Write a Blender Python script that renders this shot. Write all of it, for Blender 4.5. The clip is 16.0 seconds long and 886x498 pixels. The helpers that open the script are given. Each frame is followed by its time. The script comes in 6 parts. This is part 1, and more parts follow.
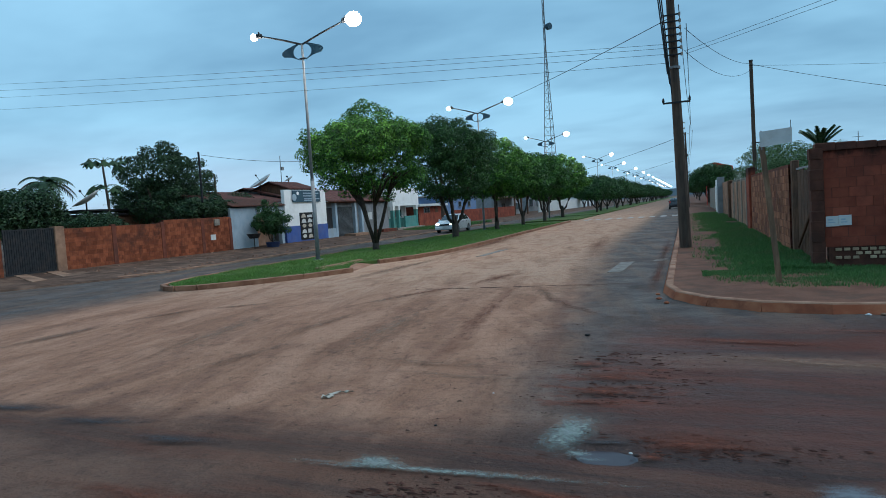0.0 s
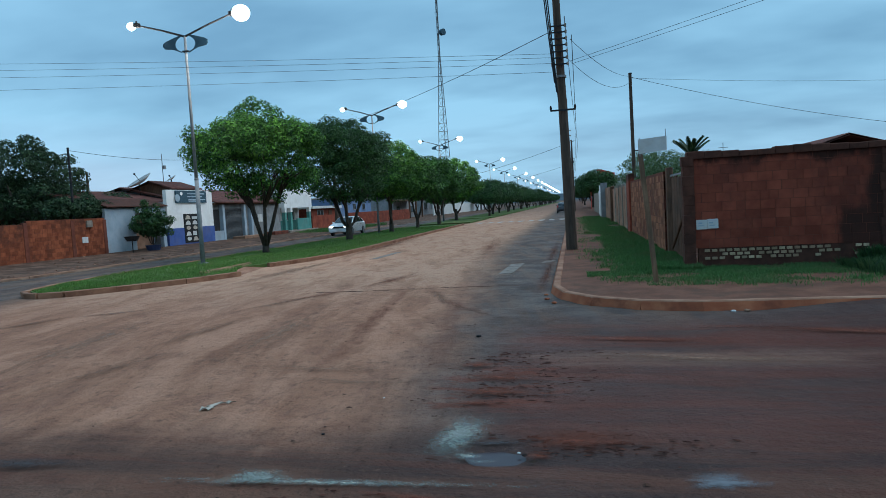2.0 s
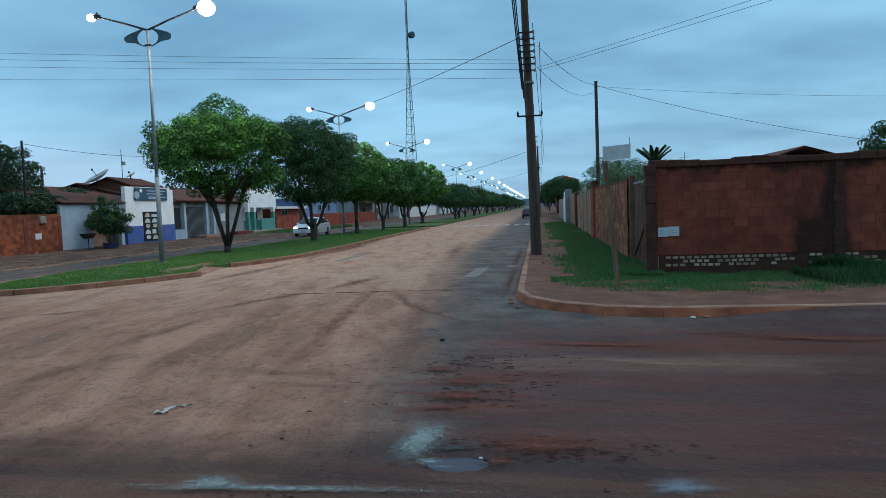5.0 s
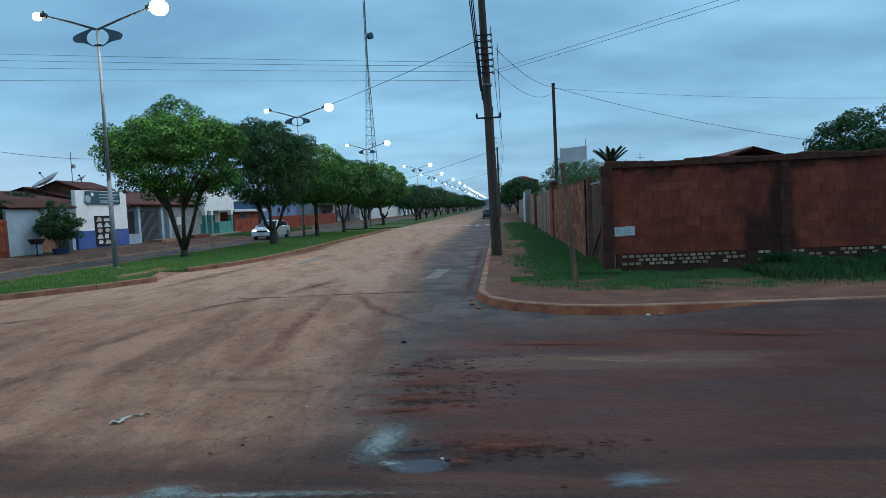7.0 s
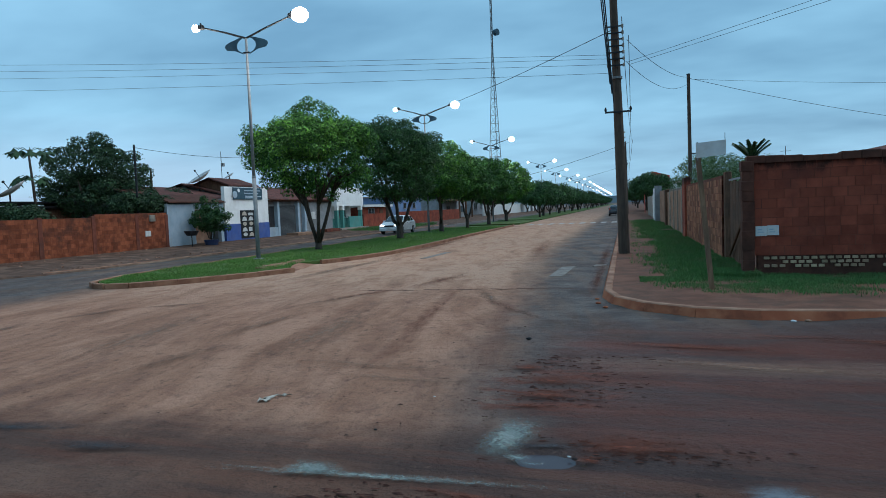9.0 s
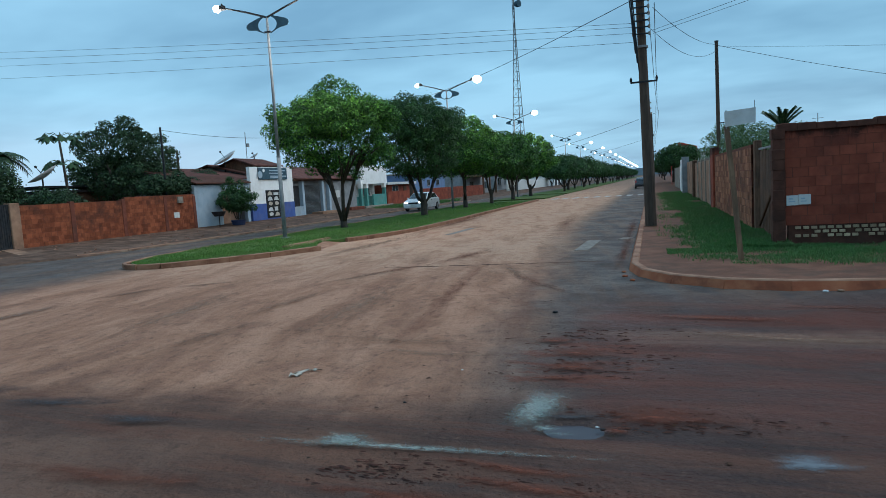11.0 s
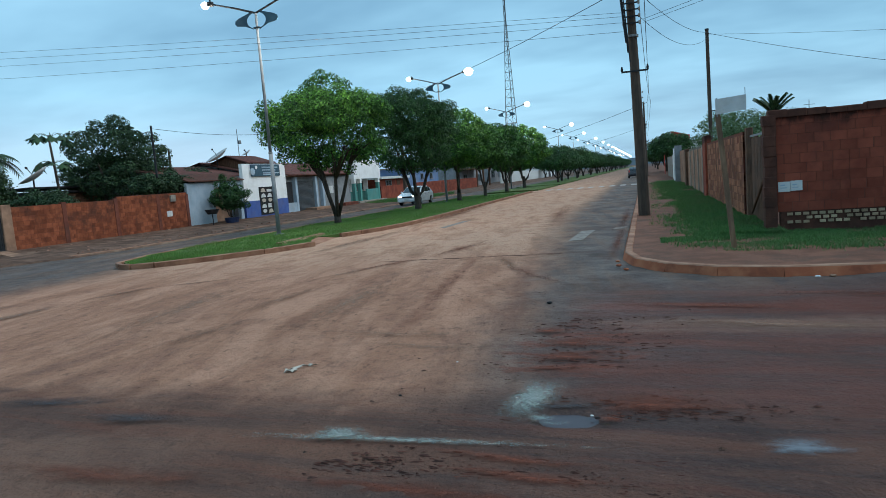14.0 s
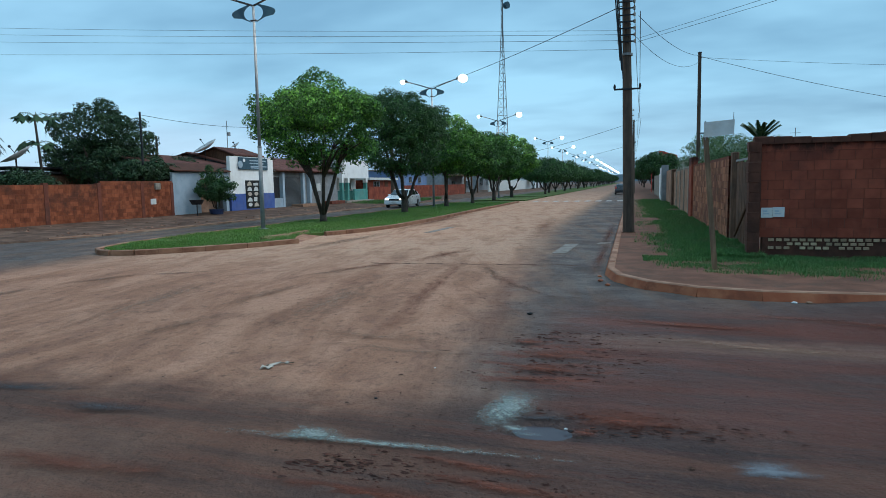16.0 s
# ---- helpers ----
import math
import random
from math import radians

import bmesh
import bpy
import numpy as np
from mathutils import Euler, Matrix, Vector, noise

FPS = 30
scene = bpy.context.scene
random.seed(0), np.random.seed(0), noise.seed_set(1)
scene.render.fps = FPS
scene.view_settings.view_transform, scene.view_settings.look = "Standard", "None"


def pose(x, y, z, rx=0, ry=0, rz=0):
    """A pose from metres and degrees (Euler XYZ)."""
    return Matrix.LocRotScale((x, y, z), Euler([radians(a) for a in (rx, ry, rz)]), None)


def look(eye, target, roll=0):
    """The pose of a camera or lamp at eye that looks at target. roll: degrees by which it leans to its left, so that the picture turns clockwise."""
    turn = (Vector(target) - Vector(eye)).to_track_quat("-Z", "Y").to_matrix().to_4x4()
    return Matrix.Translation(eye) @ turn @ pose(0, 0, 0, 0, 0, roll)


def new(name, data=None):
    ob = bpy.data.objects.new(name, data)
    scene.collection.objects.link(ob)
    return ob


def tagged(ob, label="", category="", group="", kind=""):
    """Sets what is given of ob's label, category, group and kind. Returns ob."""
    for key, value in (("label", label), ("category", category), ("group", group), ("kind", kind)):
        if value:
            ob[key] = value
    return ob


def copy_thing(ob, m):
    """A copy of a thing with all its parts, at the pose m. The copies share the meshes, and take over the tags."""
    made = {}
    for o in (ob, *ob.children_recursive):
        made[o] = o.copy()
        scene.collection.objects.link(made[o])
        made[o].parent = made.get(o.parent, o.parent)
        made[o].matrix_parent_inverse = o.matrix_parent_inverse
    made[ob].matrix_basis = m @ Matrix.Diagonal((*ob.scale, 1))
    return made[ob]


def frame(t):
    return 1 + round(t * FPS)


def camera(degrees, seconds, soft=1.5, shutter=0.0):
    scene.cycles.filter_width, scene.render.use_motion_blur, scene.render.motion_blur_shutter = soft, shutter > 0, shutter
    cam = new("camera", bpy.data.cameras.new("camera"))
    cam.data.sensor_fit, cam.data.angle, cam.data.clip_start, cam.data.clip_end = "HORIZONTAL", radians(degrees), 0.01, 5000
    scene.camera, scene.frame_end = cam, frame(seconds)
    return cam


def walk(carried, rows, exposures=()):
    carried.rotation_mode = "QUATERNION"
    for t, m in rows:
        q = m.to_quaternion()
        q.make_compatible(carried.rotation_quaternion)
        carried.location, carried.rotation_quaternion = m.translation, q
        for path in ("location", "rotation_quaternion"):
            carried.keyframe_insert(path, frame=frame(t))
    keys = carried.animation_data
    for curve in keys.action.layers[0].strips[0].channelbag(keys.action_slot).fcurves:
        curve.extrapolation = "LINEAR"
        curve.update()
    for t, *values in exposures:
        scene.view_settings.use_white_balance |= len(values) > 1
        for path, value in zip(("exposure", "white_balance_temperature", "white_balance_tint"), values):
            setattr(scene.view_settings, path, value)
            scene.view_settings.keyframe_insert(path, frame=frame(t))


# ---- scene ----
# Camera: seconds, x, y, z, yaw to the left of the avenue, pitch, roll
PATH = [
    (0.0, -0.044, -0.131, 1.802, 20.88, -3.46, -3.69),
    (0.5, -0.043, -0.117, 1.799, 19.64, -3.53, -4.11),
    (1.0, -0.041, -0.085, 1.791, 17.95, -3.57, -3.73),
    (1.5, -0.036, -0.043, 1.784, 15.59, -3.51, -4.36),
    (2.0, -0.032, -0.003, 1.778, 11.58, -3.76, -3.26),
    (2.5, -0.030, 0.012, 1.777, 9.28, -3.67, -1.55),
    (3.0, -0.029, 0.012, 1.776, 8.48, -3.50, -2.73),
    (3.5, -0.030, 0.013, 1.775, 8.78, -3.49, -2.44),
    (4.0, -0.034, 0.027, 1.774, 8.74, -3.49, -1.88),
    (6.3, -0.034, 0.038, 1.773, 7.65, -3.87, -2.94),
    (6.5, -0.024, 0.027, 1.782, 7.07, -3.89, -2.80),
    (7.0, -0.010, -0.012, 1.793, 5.08, -3.67, -2.60),
    (7.5, -0.018, -0.048, 1.799, 6.74, -3.16, -3.35),
    (8.0, -0.036, -0.065, 1.798, 10.11, -3.44, -2.84),
    (8.5, -0.056, -0.065, 1.795, 13.30, -3.55, -2.67),
    (9.0, -0.058, -0.079, 1.800, 15.91, -3.55, -2.28),
    (9.5, -0.059, -0.094, 1.802, 16.71, -3.66, -2.74),
    (10.0, -0.062, -0.096, 1.797, 17.48, -3.73, -3.54),
    (10.2, -0.062, -0.099, 1.790, 17.76, -4.53, -3.47),
    (12.3, -0.059, -0.104, 1.783, 18.46, -5.90, -3.59),
    (12.5, -0.052, -0.112, 1.782, 17.94, -5.91, -3.85),
    (13.0, -0.047, -0.111, 1.783, 18.29, -5.93, -3.90),
    (13.5, -0.043, -0.109, 1.780, 19.96, -5.76, -5.15),
    (14.0, -0.040, -0.097, 1.776, 17.80, -6.13, -4.55),
    (14.5, -0.042, -0.075, 1.770, 15.56, -6.37, -4.35),
    (15.0, -0.041, -0.073, 1.775, 14.01, -6.47, -2.40),
    (15.5, -0.043, -0.087, 1.779, 13.97, -5.92, -0.53),
    (16.0, -0.042, -0.105, 1.784, 16.35, -5.76, -0.98),
]
cam = camera(69.0, 16.0, soft=0.7)


def aim(x, y, z, yaw, pitch, roll):
    a, b = radians(yaw), radians(pitch)
    way = Vector((-math.sin(a) * math.cos(b), math.cos(a) * math.cos(b), math.sin(b)))
    eye = Vector((x, y, z))
    return look(eye, eye + way, roll)


walk(cam, [(t, aim(*p)) for t, *p in PATH], [(0.0, 0.05, 6270, 10), (1.5, 0.02, 6220, 10), (4.2, -0.02, 6170, 10), (7.0, -0.02, 6170, 10), (10.2, 0.03, 6270, 10), (12.3, 0.2, 6470, 10), (14.0, 0.24, 6520, 10), (16.0, 0.22, 6420, 10)])

# ---- sky: overcast dawn, a grey-blue cloud deck with soft bands ----
world = bpy.data.worlds.new("sky")
scene.world = world
world.use_nodes = True


def build_sky(nt):
    nt.nodes.clear()
    n = nt.nodes.new
    out, bg = n("ShaderNodeOutputWorld"), n("ShaderNodeBackground")
    sky = n("ShaderNodeTexSky")
    sky.sky_type = "NISHITA"
    sky.sun_disc = False
    sky.sun_elevation, sky.sun_rotation = radians(14), radians(120)
    tc, sep = n("ShaderNodeTexCoord"), n("ShaderNodeSeparateXYZ")
    nt.links.new(tc.outputs["Generated"], sep.inputs[0])
    # project the view of the deck onto a flat layer, so that bands narrow to the horizon
    z = n("ShaderNodeMath"); z.operation = "MAXIMUM"; z.inputs[1].default_value = 0.0
    nt.links.new(sep.outputs["Z"], z.inputs[0])
    za = n("ShaderNodeMath"); za.operation = "ADD"; za.inputs[1].default_value = 0.16
    nt.links.new(z.outputs[0], za.inputs[0])
    dv = n("ShaderNodeVectorMath"); dv.operation = "DIVIDE"
    cz = n("ShaderNodeCombineXYZ")
    for i in range(3):
        nt.links.new(za.outputs[0], cz.inputs[i])
    nt.links.new(tc.outputs["Generated"], dv.inputs[0]); nt.links.new(cz.outputs[0], dv.inputs[1])
    mp = n("ShaderNodeMapping"); mp.inputs["Scale"].default_value = (0.62, 0.9, 0.0); mp.inputs["Rotation"].default_value = (0, 0, 0.3)
    nt.links.new(dv.outputs[0], mp.inputs[0])
    n1, n2 = n("ShaderNodeTexNoise"), n("ShaderNodeTexNoise")
    for q, s, d in ((n1, 0.9, 4), (n2, 2.2, 4)):
        q.inputs["Scale"].default_value, q.inputs["Detail"].default_value = s, d
        q.inputs["Roughness"].default_value = 0.5
        nt.links.new(mp.outputs[0], q.inputs["Vector"])
    ad = n("ShaderNodeMath"); ad.operation = "MULTIPLY_ADD"; ad.inputs[1].default_value = 0.45
    nt.links.new(n2.outputs["Fac"], ad.inputs[0]); nt.links.new(n1.outputs["Fac"], ad.inputs[2])
    ramp = n("ShaderNodeValToRGB")
    ramp.color_ramp.elements[0].position, ramp.color_ramp.elements[0].color = 0.55, SKY_DARK
    ramp.color_ramp.elements[1].position, ramp.color_ramp.elements[1].color = 0.86, SKY_LIGHT
    nt.links.new(ad.outputs[0], ramp.inputs[0])
    # pale band low over the horizon
    hz = n("ShaderNodeMapRange"); hz.inputs["From Min"].default_value, hz.inputs["From Max"].default_value = 0.0, 0.15
    hz.inputs["To Min"].default_value, hz.inputs["To Max"].default_value = 1.0, 0.0
    nt.links.new(z.outputs[0], hz.inputs[0])
    n3 = n("ShaderNodeTexNoise"); n3.inputs["Scale"].default_value = 3.0; n3.inputs["Detail"].default_value = 4
    m3 = n("ShaderNodeMapping"); m3.inputs["Scale"].default_value = (1, 1, 5)
    nt.links.new(tc.outputs["Generated"], m3.inputs[0]); nt.links.new(m3.outputs[0], n3.inputs["Vector"])
    hm = n("ShaderNodeMath"); hm.operation = "MULTIPLY"
    nt.links.new(hz.outputs[0], hm.inputs[0]); nt.links.new(n3.outputs["Fac"], hm.inputs[1])
    gap = n("ShaderNodeMapRange"); gap.interpolation_type = "SMOOTHSTEP"
    gap.inputs["From Min"].default_value, gap.inputs["From Max"].default_value = -0.36, -0.66
    gap.inputs["To Min"].default_value, gap.inputs["To Max"].default_value = 0.4, 1.45
    nt.links.new(sep.outputs["X"], gap.inputs[0])
    hg = n("ShaderNodeMath"); hg.operation = "MULTIPLY"; hg.use_clamp = True
    nt.links.new(hm.outputs[0], hg.inputs[0]); nt.links.new(gap.outputs[0], hg.inputs[1])
    mixh = n("ShaderNodeMix"); mixh.data_type = "RGBA"
    nt.links.new(hg.outputs[0], mixh.inputs["Factor"]); nt.links.new(ramp.outputs[0], mixh.inputs["A"])
    mixh.inputs["B"].default_value = SKY_LOW
    # a little of the clear sky's own colour behind the deck
    sc = n("ShaderNodeMix"); sc.data_type = "RGBA"; sc.blend_type = "ADD"; sc.inputs["Factor"].default_value = 0.015
    nt.links.new(mixh.outputs["Result"], sc.inputs["A"]); nt.links.new(sky.outputs[0], sc.inputs["B"])
    nt.links.new(sc.outputs["Result"], bg.inputs[0])
    bg.inputs[1].default_value = 1.0
    nt.links.new(bg.outputs[0], out.inputs[0])


SKY_DARK, SKY_LIGHT, SKY_LOW = (0.157, 0.342, 0.51, 1), (0.3, 0.585, 0.79, 1), (0.46, 0.6, 0.8, 1)
build_sky(world.node_tree)

sun = new("sun", bpy.data.lights.new("sun", "SUN"))
sun.data.energy, sun.data.angle, sun.data.color = 1.35, radians(40), (0.95, 0.98, 1.0)
sun.matrix_world = look((0, 0, 50), (-32, -16, 0))

# ---- materials ----
R = random.Random(7)
LAMP_W = 700.0


def nodes_of(name):
    m = bpy.data.materials.new(name)
    m.use_nodes = True
    nt = m.node_tree
    return m, nt, nt.nodes["Principled BSDF"]


def noise_node(nt, scale, detail=4.0, vec=None, stretch=None, rough=0.55, dist=0.0):
    q = nt.nodes.new("ShaderNodeTexNoise")
    q.inputs["Scale"].default_value, q.inputs["Detail"].default_value = scale, detail
    q.inputs["Roughness"].default_value, q.inputs["Distortion"].default_value = rough, dist
    if vec is None:
        vec = nt.nodes.new("ShaderNodeTexCoord").outputs["Object"]
    if stretch:
        if len(stretch) > 3:
            tn = nt.nodes.new("ShaderNodeMapping")
            tn.inputs["Rotation"].default_value = (0, 0, radians(stretch[3]))
            nt.links.new(vec, tn.inputs[0])
            vec = tn.outputs[0]
        mp = nt.nodes.new("ShaderNodeMapping")
        mp.inputs["Scale"].default_value = stretch[:3]
        nt.links.new(vec, mp.inputs[0])
        vec = mp.outputs[0]
    nt.links.new(vec, q.inputs["Vector"])
    return q.outputs["Fac"]


def ramp(nt, fac, lo, hi, a=0.0, b=1.0):
    r = nt.nodes.new("ShaderNodeMapRange")
    r.interpolation_type = "SMOOTHSTEP"
    r.inputs["From Min"].default_value, r.inputs["From Max"].default_value = lo, hi
    r.inputs["To Min"].default_value, r.inputs["To Max"].default_value = a, b
    nt.links.new(fac, r.inputs[0])
    return r.outputs[0]


def mixc(nt, fac, a, b, blend="MIX"):
    m = nt.nodes.new("ShaderNodeMix")
    m.data_type, m.blend_type = "RGBA", blend
    for key, v in (("Factor", fac), ("A", a), ("B", b)):
        if isinstance(v, (int, float)):
            m.inputs[key].default_value = v
        elif isinstance(v, tuple):
            m.inputs[key].default_value = (*v, 1) if len(v) == 3 else v
        else:
            nt.links.new(v, m.inputs[key])
    return m.outputs["Result"]


def mth(nt, op, a, b=0.0):
    m = nt.nodes.new("ShaderNodeMath")
    m.operation = op
    for i, v in enumerate((a, b)):
        if isinstance(v, (int, float)):
            m.inputs[i].default_value = v
        else:
            nt.links.new(v, m.inputs[i])
    return m.outputs[0]


def bump(nt, bsdf, height, strength=0.4, distance=0.02):
    b = nt.nodes.new("ShaderNodeBump")
    b.inputs["Strength"].default_value, b.inputs["Distance"].default_value = strength, distance
    nt.links.new(height, b.inputs["Height"])
    nt.links.new(b.outputs[0], bsdf.inputs["Normal"])


def surface(name, a, b, scale=6.0, rough=0.85, stain=None, stain_scale=0.8, stain_amount=0.6, relief=0.3, fine=60.0, metal=0.0, by_piece=0.0, stretch=None, spec=0.15, moss=None):
    """A weathered surface: grain between two colours, larger stains, fine relief, and a shade of its own for each piece.
    On walls of many pieces the stains run on from piece to piece."""
    m, nt, bs = nodes_of(name)
    vec = nt.nodes.new("ShaderNodeNewGeometry").outputs["Position"] if by_piece else None
    g = ramp(nt, noise_node(nt, scale, 5, vec, stretch=stretch), 0.3, 0.7)
    col = mixc(nt, g, a, b)
    if by_piece:
        oi = nt.nodes.new("ShaderNodeObjectInfo").outputs["Random"]
        gi = nt.nodes.new("ShaderNodeNewGeometry").outputs["Random Per Island"]
        sh = ramp(nt, mth(nt, "FRACT", mth(nt, "ADD", oi, gi)), 0, 1, 1 - by_piece, 1 + by_piece)
        cc = nt.nodes.new("ShaderNodeCombineColor")
        for i in range(3):
            nt.links.new(sh, cc.inputs[i])
        col = mixc(nt, 1.0, col, cc.outputs[0], "MULTIPLY")
    if stain:
        col = mixc(nt, ramp(nt, noise_node(nt, stain_scale, 6, vec, rough=0.68), 0.46, 0.68, 0, stain_amount), col, stain)
    if moss:
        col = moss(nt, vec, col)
    nt.links.new(col, bs.inputs["Base Color"])
    f = noise_node(nt, fine, 3, vec)
    nt.links.new(ramp(nt, f, 0.2, 0.8, max(rough - 0.12, 0.05), min(rough + 0.1, 1)), bs.inputs["Roughness"])
    bs.inputs["Metallic"].default_value = metal
    bs.inputs["Specular IOR Level"].default_value = spec
    if relief:
        bump(nt, bs, mth(nt, "ADD", f, noise_node(nt, scale, 4, vec)), relief, 0.01)
    return m


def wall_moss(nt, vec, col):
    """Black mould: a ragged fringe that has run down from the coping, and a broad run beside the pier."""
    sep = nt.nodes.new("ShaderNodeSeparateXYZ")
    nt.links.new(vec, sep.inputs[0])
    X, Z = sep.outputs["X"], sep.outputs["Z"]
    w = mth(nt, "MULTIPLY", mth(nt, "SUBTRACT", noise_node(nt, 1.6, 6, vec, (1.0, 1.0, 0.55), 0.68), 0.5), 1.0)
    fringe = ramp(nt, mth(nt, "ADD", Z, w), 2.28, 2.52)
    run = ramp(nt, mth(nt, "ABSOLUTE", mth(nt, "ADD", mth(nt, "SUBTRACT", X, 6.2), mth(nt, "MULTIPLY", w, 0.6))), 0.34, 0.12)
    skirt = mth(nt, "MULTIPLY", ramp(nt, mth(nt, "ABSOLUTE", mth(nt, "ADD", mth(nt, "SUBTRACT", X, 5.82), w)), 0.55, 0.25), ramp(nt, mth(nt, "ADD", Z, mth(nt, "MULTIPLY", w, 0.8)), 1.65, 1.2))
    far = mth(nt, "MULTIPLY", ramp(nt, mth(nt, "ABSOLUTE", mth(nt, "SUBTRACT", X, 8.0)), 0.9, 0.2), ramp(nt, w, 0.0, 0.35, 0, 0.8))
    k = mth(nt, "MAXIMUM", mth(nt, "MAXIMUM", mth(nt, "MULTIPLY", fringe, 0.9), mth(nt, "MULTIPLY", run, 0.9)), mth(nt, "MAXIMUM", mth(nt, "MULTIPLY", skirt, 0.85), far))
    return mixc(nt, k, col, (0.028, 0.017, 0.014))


def glow(name, color, strength):
    m, nt, bs = nodes_of(name)
    bs.inputs["Base Color"].default_value = (0.9, 0.9, 0.9, 1)
    bs.inputs["Emission Color"].default_value = (*color, 1)
    bs.inputs["Emission Strength"].default_value = strength
    return m


def leafy(name, dark, light, tip, tone=0.15):
    """Leaves: each of its own green, in clumps of older and fresher growth, with some light through them."""
    m, nt, bs = nodes_of(name)
    isl = nt.nodes.new("ShaderNodeNewGeometry").outputs["Random Per Island"]
    col = mixc(nt, ramp(nt, isl, 0, 1), dark, light)
    col = mixc(nt, mth(nt, "MULTIPLY", ramp(nt, noise_node(nt, 1.5, 4, None, None, 0.6), 0.46, 0.62), ramp(nt, isl, 0.15, 0.6)), col, tip)
    nt.links.new(col, bs.inputs["Base Color"])
    bs.inputs["Roughness"].default_value = 0.5
    bs.inputs["Specular IOR Level"].default_value = 0.25
    tr = nt.nodes.new("ShaderNodeBsdfTranslucent")
    nt.links.new(col, tr.inputs["Color"])
    mx = nt.nodes.new("ShaderNodeMixShader")
    mx.inputs[0].default_value = tone
    nt.links.new(bs.outputs[0], mx.inputs[1]); nt.links.new(tr.outputs[0], mx.inputs[2])
    nt.links.new(mx.outputs[0], nt.nodes["Material Output"].inputs[0])
    return m


def road_material():
    """Old asphalt under drifts of sandy and red mud: tracks run along the avenue, and across in the side street."""
    m, nt, bs = nodes_of("muddy_asphalt")
    tc = nt.nodes.new("ShaderNodeTexCoord").outputs["Object"]
    sep = nt.nodes.new("ShaderNodeSeparateXYZ")
    nt.links.new(tc, sep.inputs[0])
    X, Y = sep.outputs["X"], sep.outputs["Y"]

    def wobble(scale, amount, detail=5):
        return mth(nt, "MULTIPLY", mth(nt, "SUBTRACT", noise_node(nt, scale, detail, tc, None, 0.62), 0.5), amount)

    def mul(*k):
        out = k[0]
        for q in k[1:]:
            out = mth(nt, "MULTIPLY", out, q)
        return out

    def near_line(pos, at, half, soft):
        return ramp(nt, mth(nt, "ABSOLUTE", mth(nt, "SUBTRACT", pos, at)), half + soft, half)

    wob, wob2, wob3 = wobble(0.22, 9.0, 4), wobble(0.9, 2.6), wobble(3.2, 0.9, 6)
    along = noise_node(nt, 1.0, 8, tc, (1.15, 0.34, 1, -9), rough=0.7, dist=0.5)
    lanes = noise_node(nt, 1.0, 7, tc, (2.3, 0.26, 1, -10), rough=0.68, dist=0.6)
    fan = noise_node(nt, 1.0, 7, tc, (2.2, 0.26, 1, -32), rough=0.66)
    across = noise_node(nt, 1.0, 8, tc, (0.24, 1.9, 1, 3), rough=0.68)
    ruts = noise_node(nt, 1.0, 6, tc, (0.3, 5.0, 1, 2), rough=0.65)
    mott = noise_node(nt, 1.3, 8, tc, (1.0, 0.75, 1, -15), 0.72, 0.4)
    fine = noise_node(nt, 38, 4, tc)
    asphalt = mixc(nt, ramp(nt, noise_node(nt, 1.7, 6, tc, None, 0.65), 0.35, 0.65), (0.076, 0.062, 0.059), (0.132, 0.107, 0.097))
    asphalt = mixc(nt, ramp(nt, fine, 0.45, 0.75, 0, 0.35), asphalt, (0.15, 0.145, 0.14))
    asphalt = mixc(nt, ramp(nt, lanes, 0.42, 0.66, 0, 0.6), asphalt, (0.165, 0.1, 0.072))
    asphalt = mixc(nt, ramp(nt, mott, 0.5, 0.62, 0, 0.5), asphalt, (0.05, 0.045, 0.047))
    # sand and dried mud: paler farther along the avenue
    sand = mixc(nt, ramp(nt, along, 0.38, 0.62), (0.315, 0.154, 0.098), (0.45, 0.238, 0.158))
    sand = mixc(nt, ramp(nt, mott, 0.5, 0.66, 0, 0.6), sand, (0.235, 0.115, 0.08))
    sand = mixc(nt, ramp(nt, lanes, 0.52, 0.7, 0, 0.45), sand, (0.225, 0.115, 0.084))
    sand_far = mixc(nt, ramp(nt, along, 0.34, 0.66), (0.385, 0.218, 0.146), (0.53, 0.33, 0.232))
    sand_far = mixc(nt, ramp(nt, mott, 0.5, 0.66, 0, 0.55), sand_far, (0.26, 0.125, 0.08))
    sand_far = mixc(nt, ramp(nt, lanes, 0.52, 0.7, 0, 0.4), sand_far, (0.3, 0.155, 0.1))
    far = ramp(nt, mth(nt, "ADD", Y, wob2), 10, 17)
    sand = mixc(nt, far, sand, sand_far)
    red = mixc(nt, ramp(nt, across, 0.36, 0.62), (0.074, 0.041, 0.037), (0.135, 0.054, 0.042))
    red = mixc(nt, ramp(nt, ruts, 0.52, 0.68, 0, 0.4), red, (0.075, 0.053, 0.052))
    # the sandy part ends along a line that bends away from the kerb
    xe = mth(nt, "ADD", mth(nt, "ADD", X, mth(nt, "MULTIPLY", wob2, 0.42)), mth(nt, "MULTIPLY", wob3, 0.5))
    edge = mth(nt, "SUBTRACT", mth(nt, "MULTIPLY", mth(nt, "MINIMUM", Y, 24.0), -0.07), 0.95)
    f_sand = ramp(nt, mth(nt, "SUBTRACT", xe, edge), 0.55, -1.15)
    f_sand = mul(f_sand, ramp(nt, along, 0.3, 0.46, 0.7, 1.0))
    f_sand = mul(f_sand, ramp(nt, mth(nt, "ADD", X, mth(nt, "MULTIPLY", wob, 0.5)), -15.5, -12.0))
